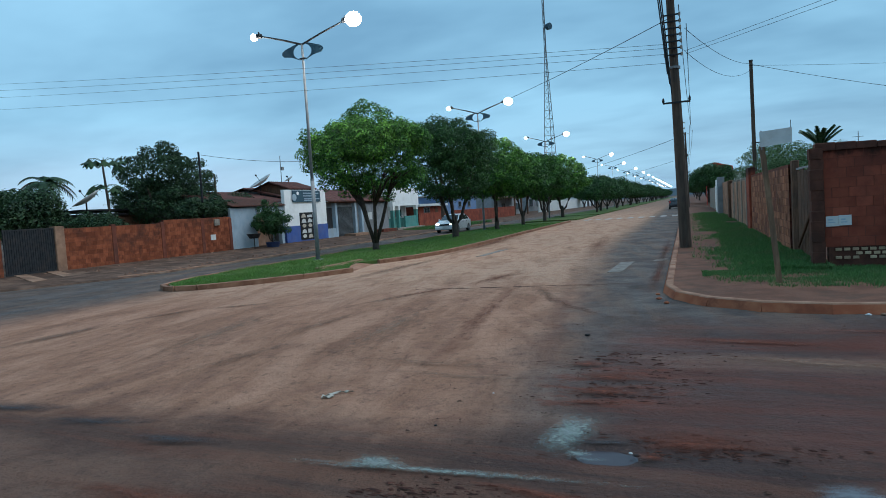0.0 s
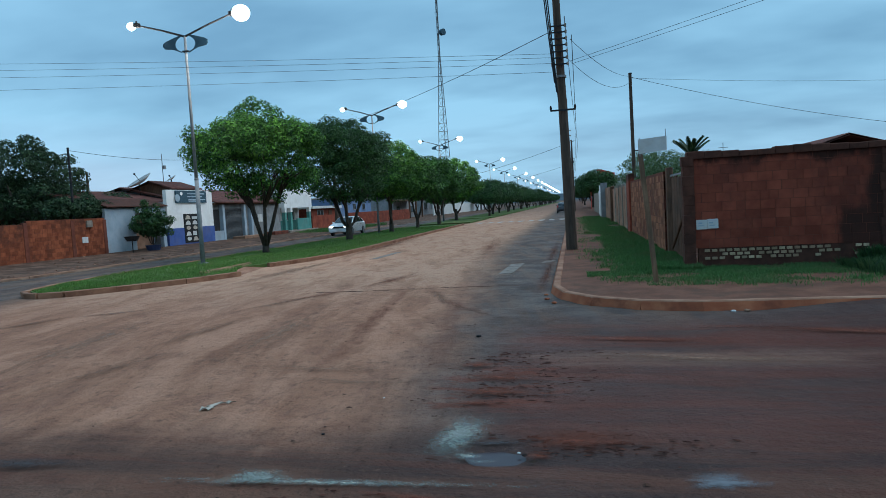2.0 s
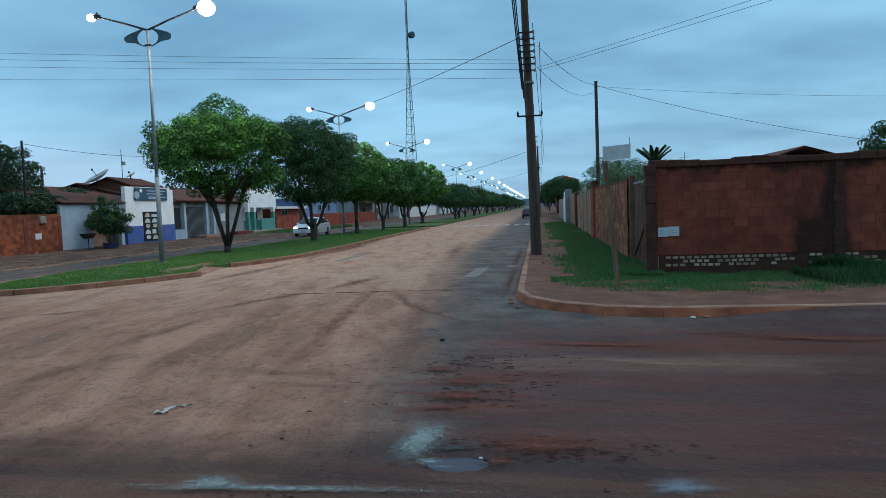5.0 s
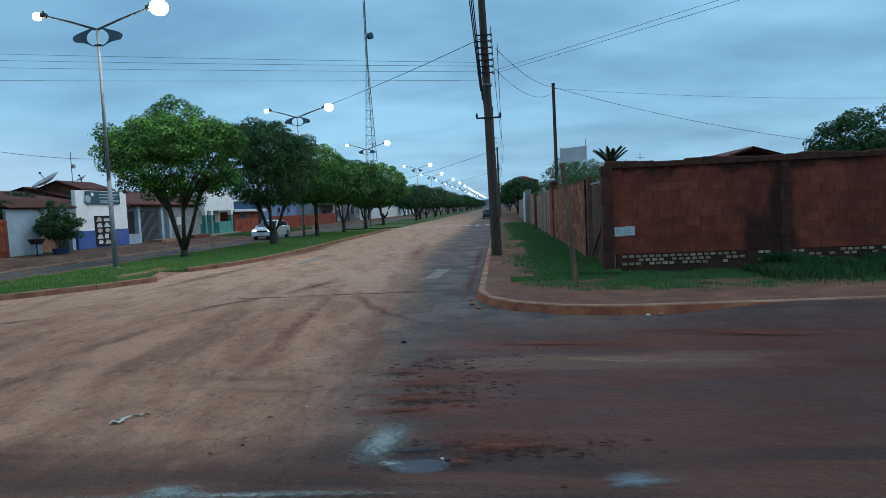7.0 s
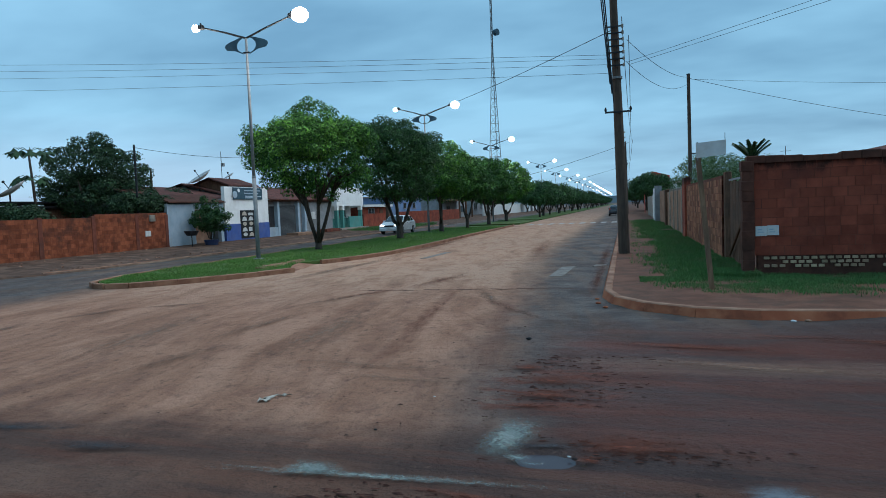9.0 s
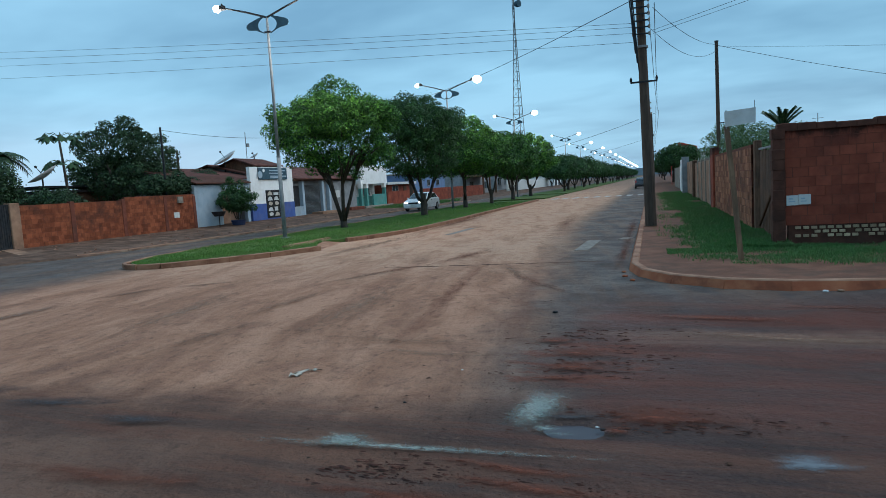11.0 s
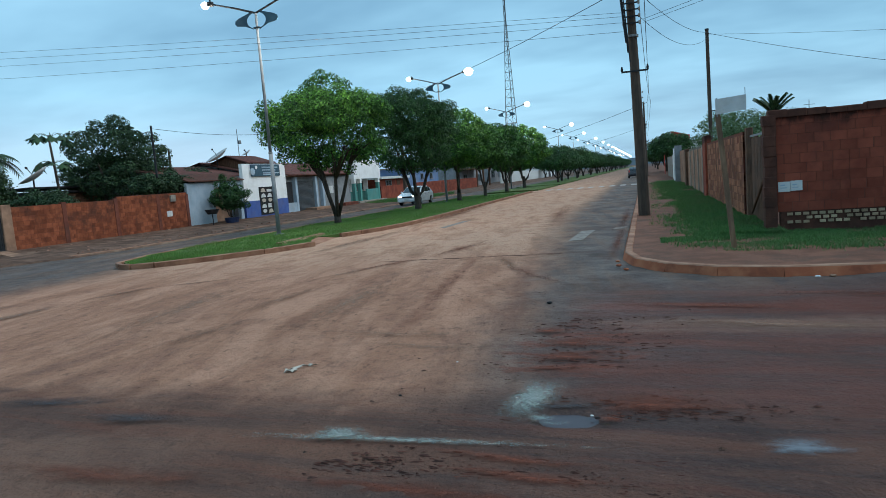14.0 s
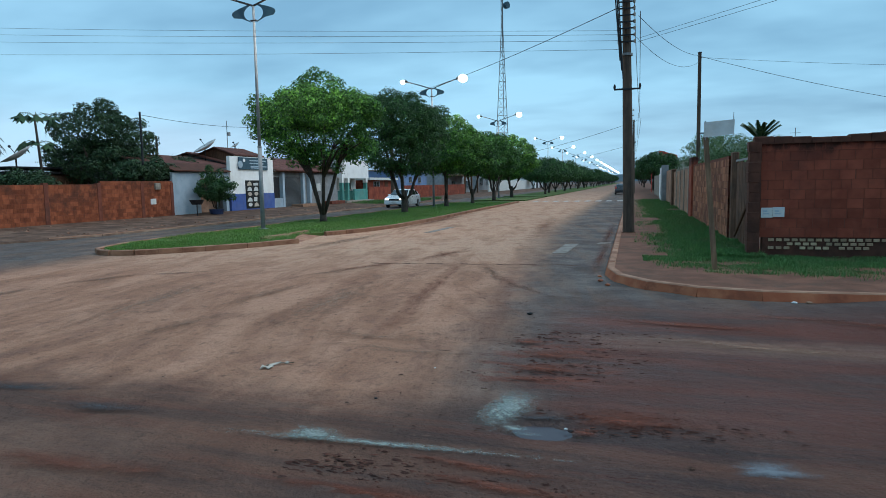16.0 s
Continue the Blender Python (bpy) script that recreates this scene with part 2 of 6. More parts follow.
    f_sand = mul(f_sand, ramp(nt, mth(nt, "ADD", Y, wob), 150, 50, 0.45, 1.0))
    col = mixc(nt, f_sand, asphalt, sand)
    # thin blown sand over the asphalt lane
    col = mixc(nt, mul(ramp(nt, along, 0.5, 0.66), ramp(nt, Y, 9, 16), 0.4), col, (0.26, 0.16, 0.11))
    # the side street: red, wetter mud in long wheel tracks
    f_red = mul(ramp(nt, mth(nt, "ADD", X, mth(nt, "ADD", mth(nt, "MULTIPLY", wob2, 0.6), wob3)), -1.5, -0.5), ramp(nt, mth(nt, "ADD", Y, mth(nt, "MULTIPLY", wob2, 0.5)), 10.2, 8.4))
    f_red = mul(f_red, ramp(nt, across, 0.33, 0.55, 0.7, 0.97))
    col = mixc(nt, f_red, col, red)
    # ground grows darker to the right, from about x 1 to 4
    f_right = mul(ramp(nt, mth(nt, "ADD", X, wob2), 1.0, 4.0), ramp(nt, across, 0.3, 0.66, 0.3, 0.85))
    col = mixc(nt, f_right, col, (0.058, 0.025, 0.022))
    bands = mul(near_line(mth(nt, "ADD", Y, mth(nt, "MULTIPLY", wob2, 0.3)), 8.15, 0.25, 0.4), ramp(nt, X, -0.9, -0.2), ramp(nt, across, 0.4, 0.56))
    col = mixc(nt, mul(bands, 0.4), col, (0.135, 0.042, 0.03))
    pale = mul(near_line(mth(nt, "ADD", Y, mth(nt, "MULTIPLY", wob3, 0.5)), 7.2, 0.18, 0.3), ramp(nt, mth(nt, "ADD", X, wob2), -0.8, 0.2), ramp(nt, mth(nt, "ADD", X, wob2), 4.0, 2.0), ramp(nt, ruts, 0.36, 0.52, 0.35, 1.0))
    col = mixc(nt, mul(pale, 0.62), col, (0.21, 0.12, 0.09))
    # wheel marks that swing out of the avenue
    f_fan = mul(ramp(nt, fan, 0.53, 0.62), near_line(mth(nt, "ADD", mth(nt, "ADD", X, mth(nt, "MULTIPLY", Y, 0.16)), wob2), -0.8, 1.0, 1.6), ramp(nt, Y, 19, 13), ramp(nt, Y, 6.0, 8.0))
    col = mixc(nt, mul(f_fan, 0.25), col, (0.15, 0.066, 0.042))
    track = mth(nt, "ADD", mth(nt, "ADD", X, mth(nt, "MULTIPLY", Y, 0.125)), mth(nt, "MULTIPLY", wob3, 0.35))
    for at, half, k in ((-2.05, 0.06, 0.4), (-3.7, 0.1, 0.25), (-0.75, 0.06, 0.25)):
        t = mul(near_line(track, at, half, 0.14), ramp(nt, Y, 16, 13), ramp(nt, mth(nt, "ADD", Y, wob3), 6.6, 7.6), ramp(nt, mott, 0.36, 0.5, 0.25, 1.0))
        col = mixc(nt, mul(t, k), col, (0.15, 0.056, 0.036))
    # the near belt that traffic has churned dark, with worn-through asphalt
    yb = mth(nt, "ADD", Y, mth(nt, "ADD", mth(nt, "MULTIPLY", wob2, 0.55), mth(nt, "MULTIPLY", wob3, 0.7)))
    dark = mixc(nt, ramp(nt, across, 0.42, 0.6), (0.054, 0.036, 0.034), (0.118, 0.059, 0.043))
    dark = mixc(nt, ramp(nt, ruts, 0.52, 0.62, 0, 0.6), dark, (0.11, 0.042, 0.031))
    col = mixc(nt, mul(ramp(nt, yb, 5.25, 4.15), 0.85), col, dark)
    col = mixc(nt, mul(ramp(nt, mth(nt, "ADD", X, wob2), -2.6, -4.2), ramp(nt, yb, 4.0, 3.6), ramp(nt, mott, 0.36, 0.55, 0.2, 0.7)), col, (0.2, 0.115, 0.084))
    # red clods where wheels dropped mud
    clod = mul(ramp(nt, noise_node(nt, 2.2, 8, tc, (0.6, 2.2, 1, 4), 0.75), 0.5, 0.58), near_line(mth(nt, "ADD", X, wob3), -0.8, 0.35, 0.5), near_line(Y, 6.4, 0.7, 0.5))
    col = mixc(nt, mul(clod, 0.8), col, (0.16, 0.05, 0.033))
    col = mixc(nt, ramp(nt, noise_node(nt, 2.6, 7, tc, (1.3, 0.8, 1, -20), 0.72), 0.55, 0.7, 0, 0.45), col, (0.085, 0.05, 0.038))
    # loose grit and small damp spots
    col = mixc(nt, ramp(nt, noise_node(nt, 70, 4, tc, None, 0.7), 0.51, 0.67, 0, 0.5), col, (0.05, 0.03, 0.024))
    col = mixc(nt, ramp(nt, noise_node(nt, 20, 6, tc, None, 0.75), 0.55, 0.7, 0, 0.5), col, (0.2, 0.12, 0.088))
    col = mixc(nt, ramp(nt, noise_node(nt, 7, 7, tc, (1.2, 0.8, 1, -10), 0.75), 0.53, 0.67, 0, 0.55), col, (0.07, 0.042, 0.033))
    nt.links.new(col, bs.inputs["Base Color"])
    wet = ramp(nt, mth(nt, "ADD", mth(nt, "MULTIPLY", f_sand, 0.5), noise_node(nt, 0.7, 6, tc)), 0.35, 0.75)
    nt.links.new(mth(nt, "ADD", mth(nt, "MULTIPLY", wet, 0.35), 0.55), bs.inputs["Roughness"])
    bs.inputs["Specular IOR Level"].default_value = 0.06
    h = mth(nt, "ADD", mth(nt, "MULTIPLY", fine, 0.35), mth(nt, "ADD", mth(nt, "MULTIPLY", ruts, 0.35), noise_node(nt, 9, 6, tc, None, 0.65)))
    bump(nt, bs, h, 1.0, 0.045)
    return m


M_ROAD = road_material()
M_DIRT = surface("bare_red_earth", (0.062, 0.036, 0.026), (0.13, 0.073, 0.05), 1.6, 0.95, (0.2, 0.125, 0.09), 0.8, 0.6, 0.8, 30)
M_VERGE = surface("trodden_verge_earth", (0.11, 0.05, 0.033), (0.185, 0.085, 0.056), 2.2, 0.95, (0.07, 0.046, 0.035), 0.8, 0.7, 0.6, 30)
M_TURF = surface("turf_soil", (0.05, 0.09, 0.022), (0.085, 0.13, 0.035), 3.0, 0.95, (0.1, 0.075, 0.04), 0.9, 0.5, 0.6, 40)
M_KERB = surface("mud_stained_kerb", (0.3, 0.084, 0.042), (0.42, 0.145, 0.074), 3, 0.88, (0.17, 0.048, 0.028), 1.6, 0.8, 0.5, 40, by_piece=0.03)
M_KERBEDGE = surface("worn_pale_kerb_edge", (0.22, 0.105, 0.066), (0.36, 0.205, 0.138), 2, 0.85, (0.15, 0.058, 0.037), 1.5, 0.8, 0.4, 40, by_piece=0.03)
M_KERBPALE = surface("pale_dusty_kerb", (0.2, 0.13, 0.095), (0.36, 0.25, 0.185), 1.5, 0.9, (0.1, 0.055, 0.04), 0.6, 0.95, 0.5, 40)
M_KERBDULL = surface("dull_brown_kerb", (0.24, 0.115, 0.068), (0.33, 0.17, 0.105), 3, 0.88, (0.15, 0.065, 0.04), 1.3, 0.9, 0.5, 40)
M_CONC = surface("grey_concrete", (0.22, 0.19, 0.16), (0.32, 0.285, 0.245), 4, 0.85, (0.14, 0.12, 0.1), 1.2, 0.6, 0.3, 50, by_piece=0.08)
M_PLASTER = surface("grey_render", (0.2, 0.215, 0.23), (0.27, 0.28, 0.29), 2.5, 0.9, (0.15, 0.14, 0.13), 0.7, 0.6, 0.2, 40)
M_PALEBLUE = surface("pale_blue_paint", (0.3, 0.39, 0.47), (0.37, 0.45, 0.52), 2.0, 0.8, (0.25, 0.27, 0.28), 0.7, 0.5, 0.15, 40)
M_WHITE = surface("white_paint", (0.76, 0.76, 0.75), (0.84, 0.84, 0.83), 1.5, 0.75, (0.5, 0.47, 0.43), 0.8, 0.35, 0.12, 40)
M_NAVY = surface("blue_wainscot_paint", (0.055, 0.1, 0.3), (0.075, 0.13, 0.36), 2.0, 0.7, (0.12, 0.12, 0.2), 0.9, 0.4, 0.12, 40)
M_TEAL = surface("teal_paint", (0.07, 0.24, 0.22), (0.1, 0.3, 0.27), 2.0, 0.7, (0.13, 0.2, 0.18), 0.9, 0.4, 0.12, 40)
M_BLUEWALL = surface("dull_blue_paint", (0.12, 0.2, 0.36), (0.16, 0.25, 0.42), 1.0, 0.8, (0.16, 0.18, 0.22), 0.7, 0.5, 0.1, 40)
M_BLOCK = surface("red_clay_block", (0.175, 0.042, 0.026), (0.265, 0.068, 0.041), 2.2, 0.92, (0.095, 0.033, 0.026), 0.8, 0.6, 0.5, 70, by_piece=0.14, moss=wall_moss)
M_BLOCKTAN = surface("tan_clay_block", (0.2, 0.08, 0.044), (0.31, 0.135, 0.075), 2.6, 0.92, (0.09, 0.042, 0.03), 1.1, 0.85, 0.5, 70, by_piece=0.3)
M_BLOCKO = surface("orange_clay_block", (0.155, 0.044, 0.022), (0.265, 0.08, 0.038), 3.5, 0.9, (0.07, 0.03, 0.021), 0.9, 0.9, 0.4, 60, by_piece=0.22)
M_MORTAR = surface("old_mortar", (0.12, 0.04, 0.028), (0.185, 0.062, 0.042), 2, 0.95, (0.06, 0.036, 0.03), 0.7, 0.6, 0.5, 50)
M_DAMP = surface("damp_dark_mortar", (0.065, 0.028, 0.021), (0.11, 0.045, 0.031), 5, 0.95, (0.04, 0.026, 0.02), 0.9, 0.6, 0.6, 50)
M_PALEBRICK = surface("pale_limewashed_brick", (0.3, 0.215, 0.135), (0.43, 0.32, 0.21), 6, 0.9, (0.28, 0.16, 0.11), 2.0, 0.7, 0.4, 60, by_piece=0.25)
M_OLDWALL = surface("weathered_brown_render", (0.24, 0.135, 0.088), (0.36, 0.22, 0.15), 1.5, 0.92, (0.12, 0.075, 0.055), 0.8, 0.75, 0.4, 40)
M_TILE = surface("dark_clay_tile", (0.1, 0.04, 0.034), (0.17, 0.07, 0.055), 3, 0.85, (0.06, 0.042, 0.04), 0.8, 0.6, 0.3, 40, by_piece=0.15)
M_WOOD = surface("weathered_timber", (0.2, 0.12, 0.07), (0.32, 0.2, 0.125), 4, 0.85, (0.09, 0.065, 0.05), 1.0, 0.6, 0.4, 60, stretch=(6, 6, 0.6), by_piece=0.2)
M_DARKWOOD = surface("dark_old_boards", (0.085, 0.046, 0.03), (0.15, 0.085, 0.056), 4, 0.9, (0.045, 0.035, 0.03), 1.0, 0.6, 0.4, 60, stretch=(6, 6, 0.6), by_piece=0.2)
M_POLE = surface("dark_concrete_pole", (0.056, 0.04, 0.031), (0.095, 0.071, 0.056), 3, 0.85, (0.045, 0.038, 0.034), 1.5, 0.6, 0.3, 50, stretch=(2, 2, 0.4))
M_STEEL = surface("galvanised_steel", (0.17, 0.185, 0.195), (0.23, 0.245, 0.255), 6, 0.7, None, 1, 0, 0.1, 60, metal=0.1)
M_DARKSTEEL = surface("dark_painted_steel", (0.016, 0.018, 0.021), (0.032, 0.034, 0.038), 6, 0.6, (0.05, 0.034, 0.027), 3, 0.4, 0.1, 60)
M_SIGNBLUE = surface("grey_blue_panel", (0.028, 0.07, 0.1), (0.045, 0.095, 0.13), 3, 0.5, None, 1, 0, 0.05, 60)
M_SIGNWHITE = surface("dull_white_board", (0.5, 0.52, 0.52), (0.6, 0.61, 0.6), 4, 0.6, (0.4, 0.36, 0.32), 3, 0.4, 0.05, 60)
M_BLACK = surface("black_rubber", (0.014, 0.014, 0.015), (0.026, 0.026, 0.027), 20, 0.75, None, 1, 0, 0.1, 90)
M_CABLE = surface("black_cable", (0.02, 0.022, 0.026), (0.035, 0.038, 0.042), 8, 0.6, None, 1, 0, 0, 40)
M_BARK = surface("brown_grey_bark", (0.045, 0.036, 0.03), (0.085, 0.068, 0.056), 9, 0.95, (0.03, 0.026, 0.022), 2, 0.6, 0.9, 30, stretch=(1.5, 1.5, 0.4))
M_CARPAINT = surface("silver_white_car_paint", (0.62, 0.64, 0.66), (0.68, 0.7, 0.72), 2, 0.25, (0.45, 0.38, 0.33), 1.6, 0.25, 0, 60, metal=0.0, spec=0.6)
M_CARDARK = surface("dark_car_paint", (0.03, 0.034, 0.042), (0.045, 0.05, 0.06), 2, 0.3, None, 1, 0, 0, 60, spec=0.6)
M_GLASS = surface("dark_window_glass", (0.02, 0.024, 0.028), (0.035, 0.04, 0.046), 2, 0.08, None, 1, 0, 0, 30, spec=0.8)
M_LAMPON = glow("lit_lamp_glass", (1.0, 0.97, 0.9), 28.0)
M_HEADON = glow("lit_headlamp_glass", (1.0, 0.93, 0.8), 6.0)
M_RED = surface("red_paint", (0.42, 0.05, 0.04), (0.5, 0.07, 0.055), 3, 0.6, None, 1, 0, 0.05, 40)
M_ROADPAINT = surface("worn_white_road_paint", (0.3, 0.275, 0.25), (0.48, 0.45, 0.42), 7, 0.8, (0.14, 0.11, 0.095), 3.0, 0.9, 0.2, 50)
M_LANEPAINT = surface("old_lane_paint", (0.15, 0.132, 0.12), (0.25, 0.225, 0.2), 7, 0.8, (0.1, 0.085, 0.075), 4.0, 1.0, 0.2, 50)
M_PAPER = surface("soiled_white_plastic", (0.4, 0.35, 0.29), (0.54, 0.48, 0.41), 12, 0.7, (0.28, 0.2, 0.15), 6, 0.6, 0.2, 60)
M_BLUEPLASTIC = surface("dark_blue_plastic", (0.03, 0.04, 0.09), (0.04, 0.055, 0.12), 4, 0.5, None, 1, 0, 0.05, 60)
L_BRIGHT = leafy("bright_green_leaves", (0.018, 0.058, 0.016), (0.062, 0.175, 0.028), (0.13, 0.32, 0.038), 0.14)
L_DARK = leafy("deep_green_leaves", (0.018, 0.05, 0.019), (0.045, 0.11, 0.032), (0.06, 0.15, 0.04))
L_MID = leafy("mid_green_leaves", (0.02, 0.058, 0.018), (0.055, 0.148, 0.03), (0.09, 0.23, 0.036), 0.14)
L_BLUE = leafy("dusky_green_leaves", (0.018, 0.04, 0.02), (0.042, 0.085, 0.036), (0.05, 0.1, 0.04))
L_GREY = leafy("pale_feathery_leaves", (0.05, 0.1, 0.04), (0.1, 0.175, 0.07), (0.12, 0.21, 0.085))
L_VERGE = leafy("dusky_grass_blades", (0.05, 0.125, 0.038), (0.105, 0.235, 0.064), (0.115, 0.175, 0.06))
L_WEED = leafy("dark_weed_blades", (0.025, 0.062, 0.024), (0.06, 0.13, 0.042), (0.075, 0.125, 0.045))
L_GRASS = leafy("grass_blades", (0.07, 0.16, 0.03), (0.15, 0.29, 0.055), (0.13, 0.19, 0.045))


def water_material():
    m, nt, bs = nodes_of("shallow_water")
    bs.inputs["Base Color"].default_value = (0.062, 0.048, 0.054, 1)
    bs.inputs["Roughness"].default_value = 0.12
    bs.inputs["Specular IOR Level"].default_value = 0.12
    bump(nt, bs, noise_node(nt, 14, 2), 0.04, 0.004)
    return m


def wet_material():
    """Coarse wet washed-out asphalt: small facets mirror the sky, also painted in as pale teal."""
    m, nt, bs = nodes_of("wet_gravel_sky_glint")
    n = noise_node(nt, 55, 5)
    # pale teal end of the mix: mirrored sky put into the base colour
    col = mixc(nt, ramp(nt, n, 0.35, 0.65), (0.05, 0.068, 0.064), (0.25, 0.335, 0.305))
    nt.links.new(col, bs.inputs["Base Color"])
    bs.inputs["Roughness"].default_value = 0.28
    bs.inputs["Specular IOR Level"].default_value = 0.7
    # frayed edge: thins out to the road below
    at = nt.nodes.new("ShaderNodeAttribute"); at.attribute_name = "edge"
    k = ramp(nt, mth(nt, "ADD", at.outputs["Fac"], mth(nt, "MULTIPLY", mth(nt, "SUBTRACT", noise_node(nt, 16, 6, None, None, 0.75), 0.5), 1.3)), 0.12, 0.85, 0, 0.8)
    tr = nt.nodes.new("ShaderNodeBsdfTransparent")
    mx = nt.nodes.new("ShaderNodeMixShader")
    nt.links.new(k, mx.inputs[0]); nt.links.new(tr.outputs[0], mx.inputs[1]); nt.links.new(bs.outputs[0], mx.inputs[2])
    nt.links.new(mx.outputs[0], nt.nodes["Material Output"].inputs[0])
    bump(nt, bs, n, 0.8, 0.012)
    return m


def mud_material(name, a, b):
    """A smear with a frayed rim: wet mud dragged out by wheels, or a painted sheen."""
    m, nt, bs = nodes_of(name)
    n = noise_node(nt, 16, 6, None, (0.6, 1.5, 1), 0.7)
    nt.links.new(mixc(nt, ramp(nt, n, 0.3, 0.7), a, b), bs.inputs["Base Color"])
    bs.inputs["Roughness"].default_value = 0.75
    bs.inputs["Specular IOR Level"].default_value = 0.06
    at = nt.nodes.new("ShaderNodeAttribute"); at.attribute_name = "edge"
    k = ramp(nt, mth(nt, "ADD", at.outputs["Fac"], mth(nt, "MULTIPLY", mth(nt, "SUBTRACT", noise_node(nt, 5, 7, None, (0.5, 1.7, 1), 0.75), 0.5), 1.6)), 0.1, 1.0, 0, 0.8)
    tr = nt.nodes.new("ShaderNodeBsdfTransparent")
    mx = nt.nodes.new("ShaderNodeMixShader")
    nt.links.new(k, mx.inputs[0]); nt.links.new(tr.outputs[0], mx.inputs[1]); nt.links.new(bs.outputs[0], mx.inputs[2])
    nt.links.new(mx.outputs[0], nt.nodes["Material Output"].inputs[0])
    bump(nt, bs, n, 0.5, 0.02)
    return m


M_WATER, M_WET = water_material(), wet_material()
M_REDMUD = mud_material("red_mud_smear", (0.105, 0.036, 0.025), (0.2, 0.064, 0.04))
M_BROWNMUD = mud_material("brown_mud_smear", (0.14, 0.076, 0.053), (0.23, 0.13, 0.09))
# sheen of wet ground, painted as a matt blue-grey colour
M_SHEEN = mud_material("painted_wet_sheen", (0.15, 0.165, 0.185), (0.21, 0.23, 0.255))
M_DAMPROAD = mud_material("bare_damp_asphalt", (0.045, 0.042, 0.046), (0.075, 0.07, 0.075))
M_PALEMUD = mud_material("pale_dried_mud", (0.2, 0.115, 0.08), (0.3, 0.18, 0.13))


# ---- mesh tools ----
class Shape:
    """Vertices and faces gathered from simple solids."""

    def __init__(self):
        self.v, self.f = [], []

    def add(self, v, f):
        n = len(self.v)
        self.v += [tuple(p) for p in v]
        self.f += [tuple(i + n for i in q) for q in f]
        return self

    def box(self, x0, x1, y0, y1, z0, z1, c=0.0):
        """A box; c cuts its upright edges and its top's edge."""
        if not c:
            v = [(x, y, z) for z in (z0, z1) for x, y in ((x0, y0), (x1, y0), (x1, y1), (x0, y1))]
            return self.add(v, [(3, 2, 1, 0), (4, 5, 6, 7), (0, 1, 5, 4), (1, 2, 6, 5), (2, 3, 7, 6), (3, 0, 4, 7)])
        def ring(z, e):
            return [(x0 + c + e, y0 + e, z), (x1 - c - e, y0 + e, z), (x1 - e, y0 + c + e, z), (x1 - e, y1 - c - e, z),
                    (x1 - c - e, y1 - e, z), (x0 + c + e, y1 - e, z), (x0 + e, y1 - c - e, z), (x0 + e, y0 + c + e, z)]
        v = ring(z0, 0) + ring(z1 - c, 0) + ring(z1, c * 0.7)
        f = [tuple(range(7, -1, -1)), tuple(range(16, 24))]
        for k in (0, 8):
            f += [(k + i, k + (i + 1) % 8, k + 8 + (i + 1) % 8, k + 8 + i) for i in range(8)]
        return self.add(v, f)

    def tube(self, pts, radii, n=8, caps=True):
        pts = [Vector(p) for p in pts]
        v, f = [], []
        for i, p in enumerate(pts):
            d = (pts[min(i + 1, len(pts) - 1)] - pts[max(i - 1, 0)]).normalized()
            a = d.cross(Vector((0, 0, 1)) if abs(d.z) < 0.9 else Vector((1, 0, 0))).normalized()
            b = d.cross(a)
            r = radii[i] if isinstance(radii, (list, tuple)) else radii
            v += [p + r * (math.cos(2 * math.pi * k / n) * a + math.sin(2 * math.pi * k / n) * b) for k in range(n)]
        for i in range(len(pts) - 1):
            f += [(i * n + k, i * n + (k + 1) % n, (i + 1) * n + (k + 1) % n, (i + 1) * n + k) for k in range(n)]
        if caps:
            f += [tuple(range(n - 1, -1, -1)), tuple((len(pts) - 1) * n + k for k in range(n))]
        return self.add(v, f)

    def ball(self, c, rx, ry, rz, n=12, m=8):
        v = [(c[0], c[1], c[2] - rz)]
        for i in range(1, m):
            a = -math.pi / 2 + math.pi * i / m
            v += [(c[0] + rx * math.cos(a) * math.cos(2 * math.pi * k / n), c[1] + ry * math.cos(a) * math.sin(2 * math.pi * k / n), c[2] + rz * math.sin(a)) for k in range(n)]
        v.append((c[0], c[1], c[2] + rz))
        f = [(0, 1 + (k + 1) % n, 1 + k) for k in range(n)]
        for i in range(m - 2):
            f += [(1 + i * n + k, 1 + i * n + (k + 1) % n, 1 + (i + 1) * n + (k + 1) % n, 1 + (i + 1) * n + k) for k in range(n)]
        t = 1 + (m - 2) * n
        f += [(t + k, t + (k + 1) % n, len(v) - 1) for k in range(n)]
        return self.add(v, f)

    def prism(self, pts, axis, lo, hi):
        """A closed outline of (a, b) pairs drawn out along an axis."""
        def at(p, w):
            return {"x": (w, p[0], p[1]), "y": (p[0], w, p[1]), "z": (p[0], p[1], w)}[axis]
        n = len(pts)
        return self.add([at(p, w) for w in (lo, hi) for p in pts], [tuple(range(n - 1, -1, -1)), tuple(range(n, 2 * n))] + [(k, (k + 1) % n, n + (k + 1) % n, n + k) for k in range(n)])

    def mesh(self, name, smooth=False, off=(0, 0, 0)):
        me = bpy.data.meshes.new(name)
        me.from_pydata([(p[0] - off[0], p[1] - off[1], p[2] - off[2]) for p in self.v], [], self.f)
        bm = bmesh.new(); bm.from_mesh(me); bmesh.ops.recalc_face_normals(bm, faces=bm.faces); bm.to_mesh(me); bm.free()
        if smooth:
            me.polygons.foreach_set("use_smooth", [True] * len(me.polygons))
        return me


def origin(ob):
    p = Vector((0, 0, 0))
    while ob:
        p += ob.location
        ob = ob.parent
    return p


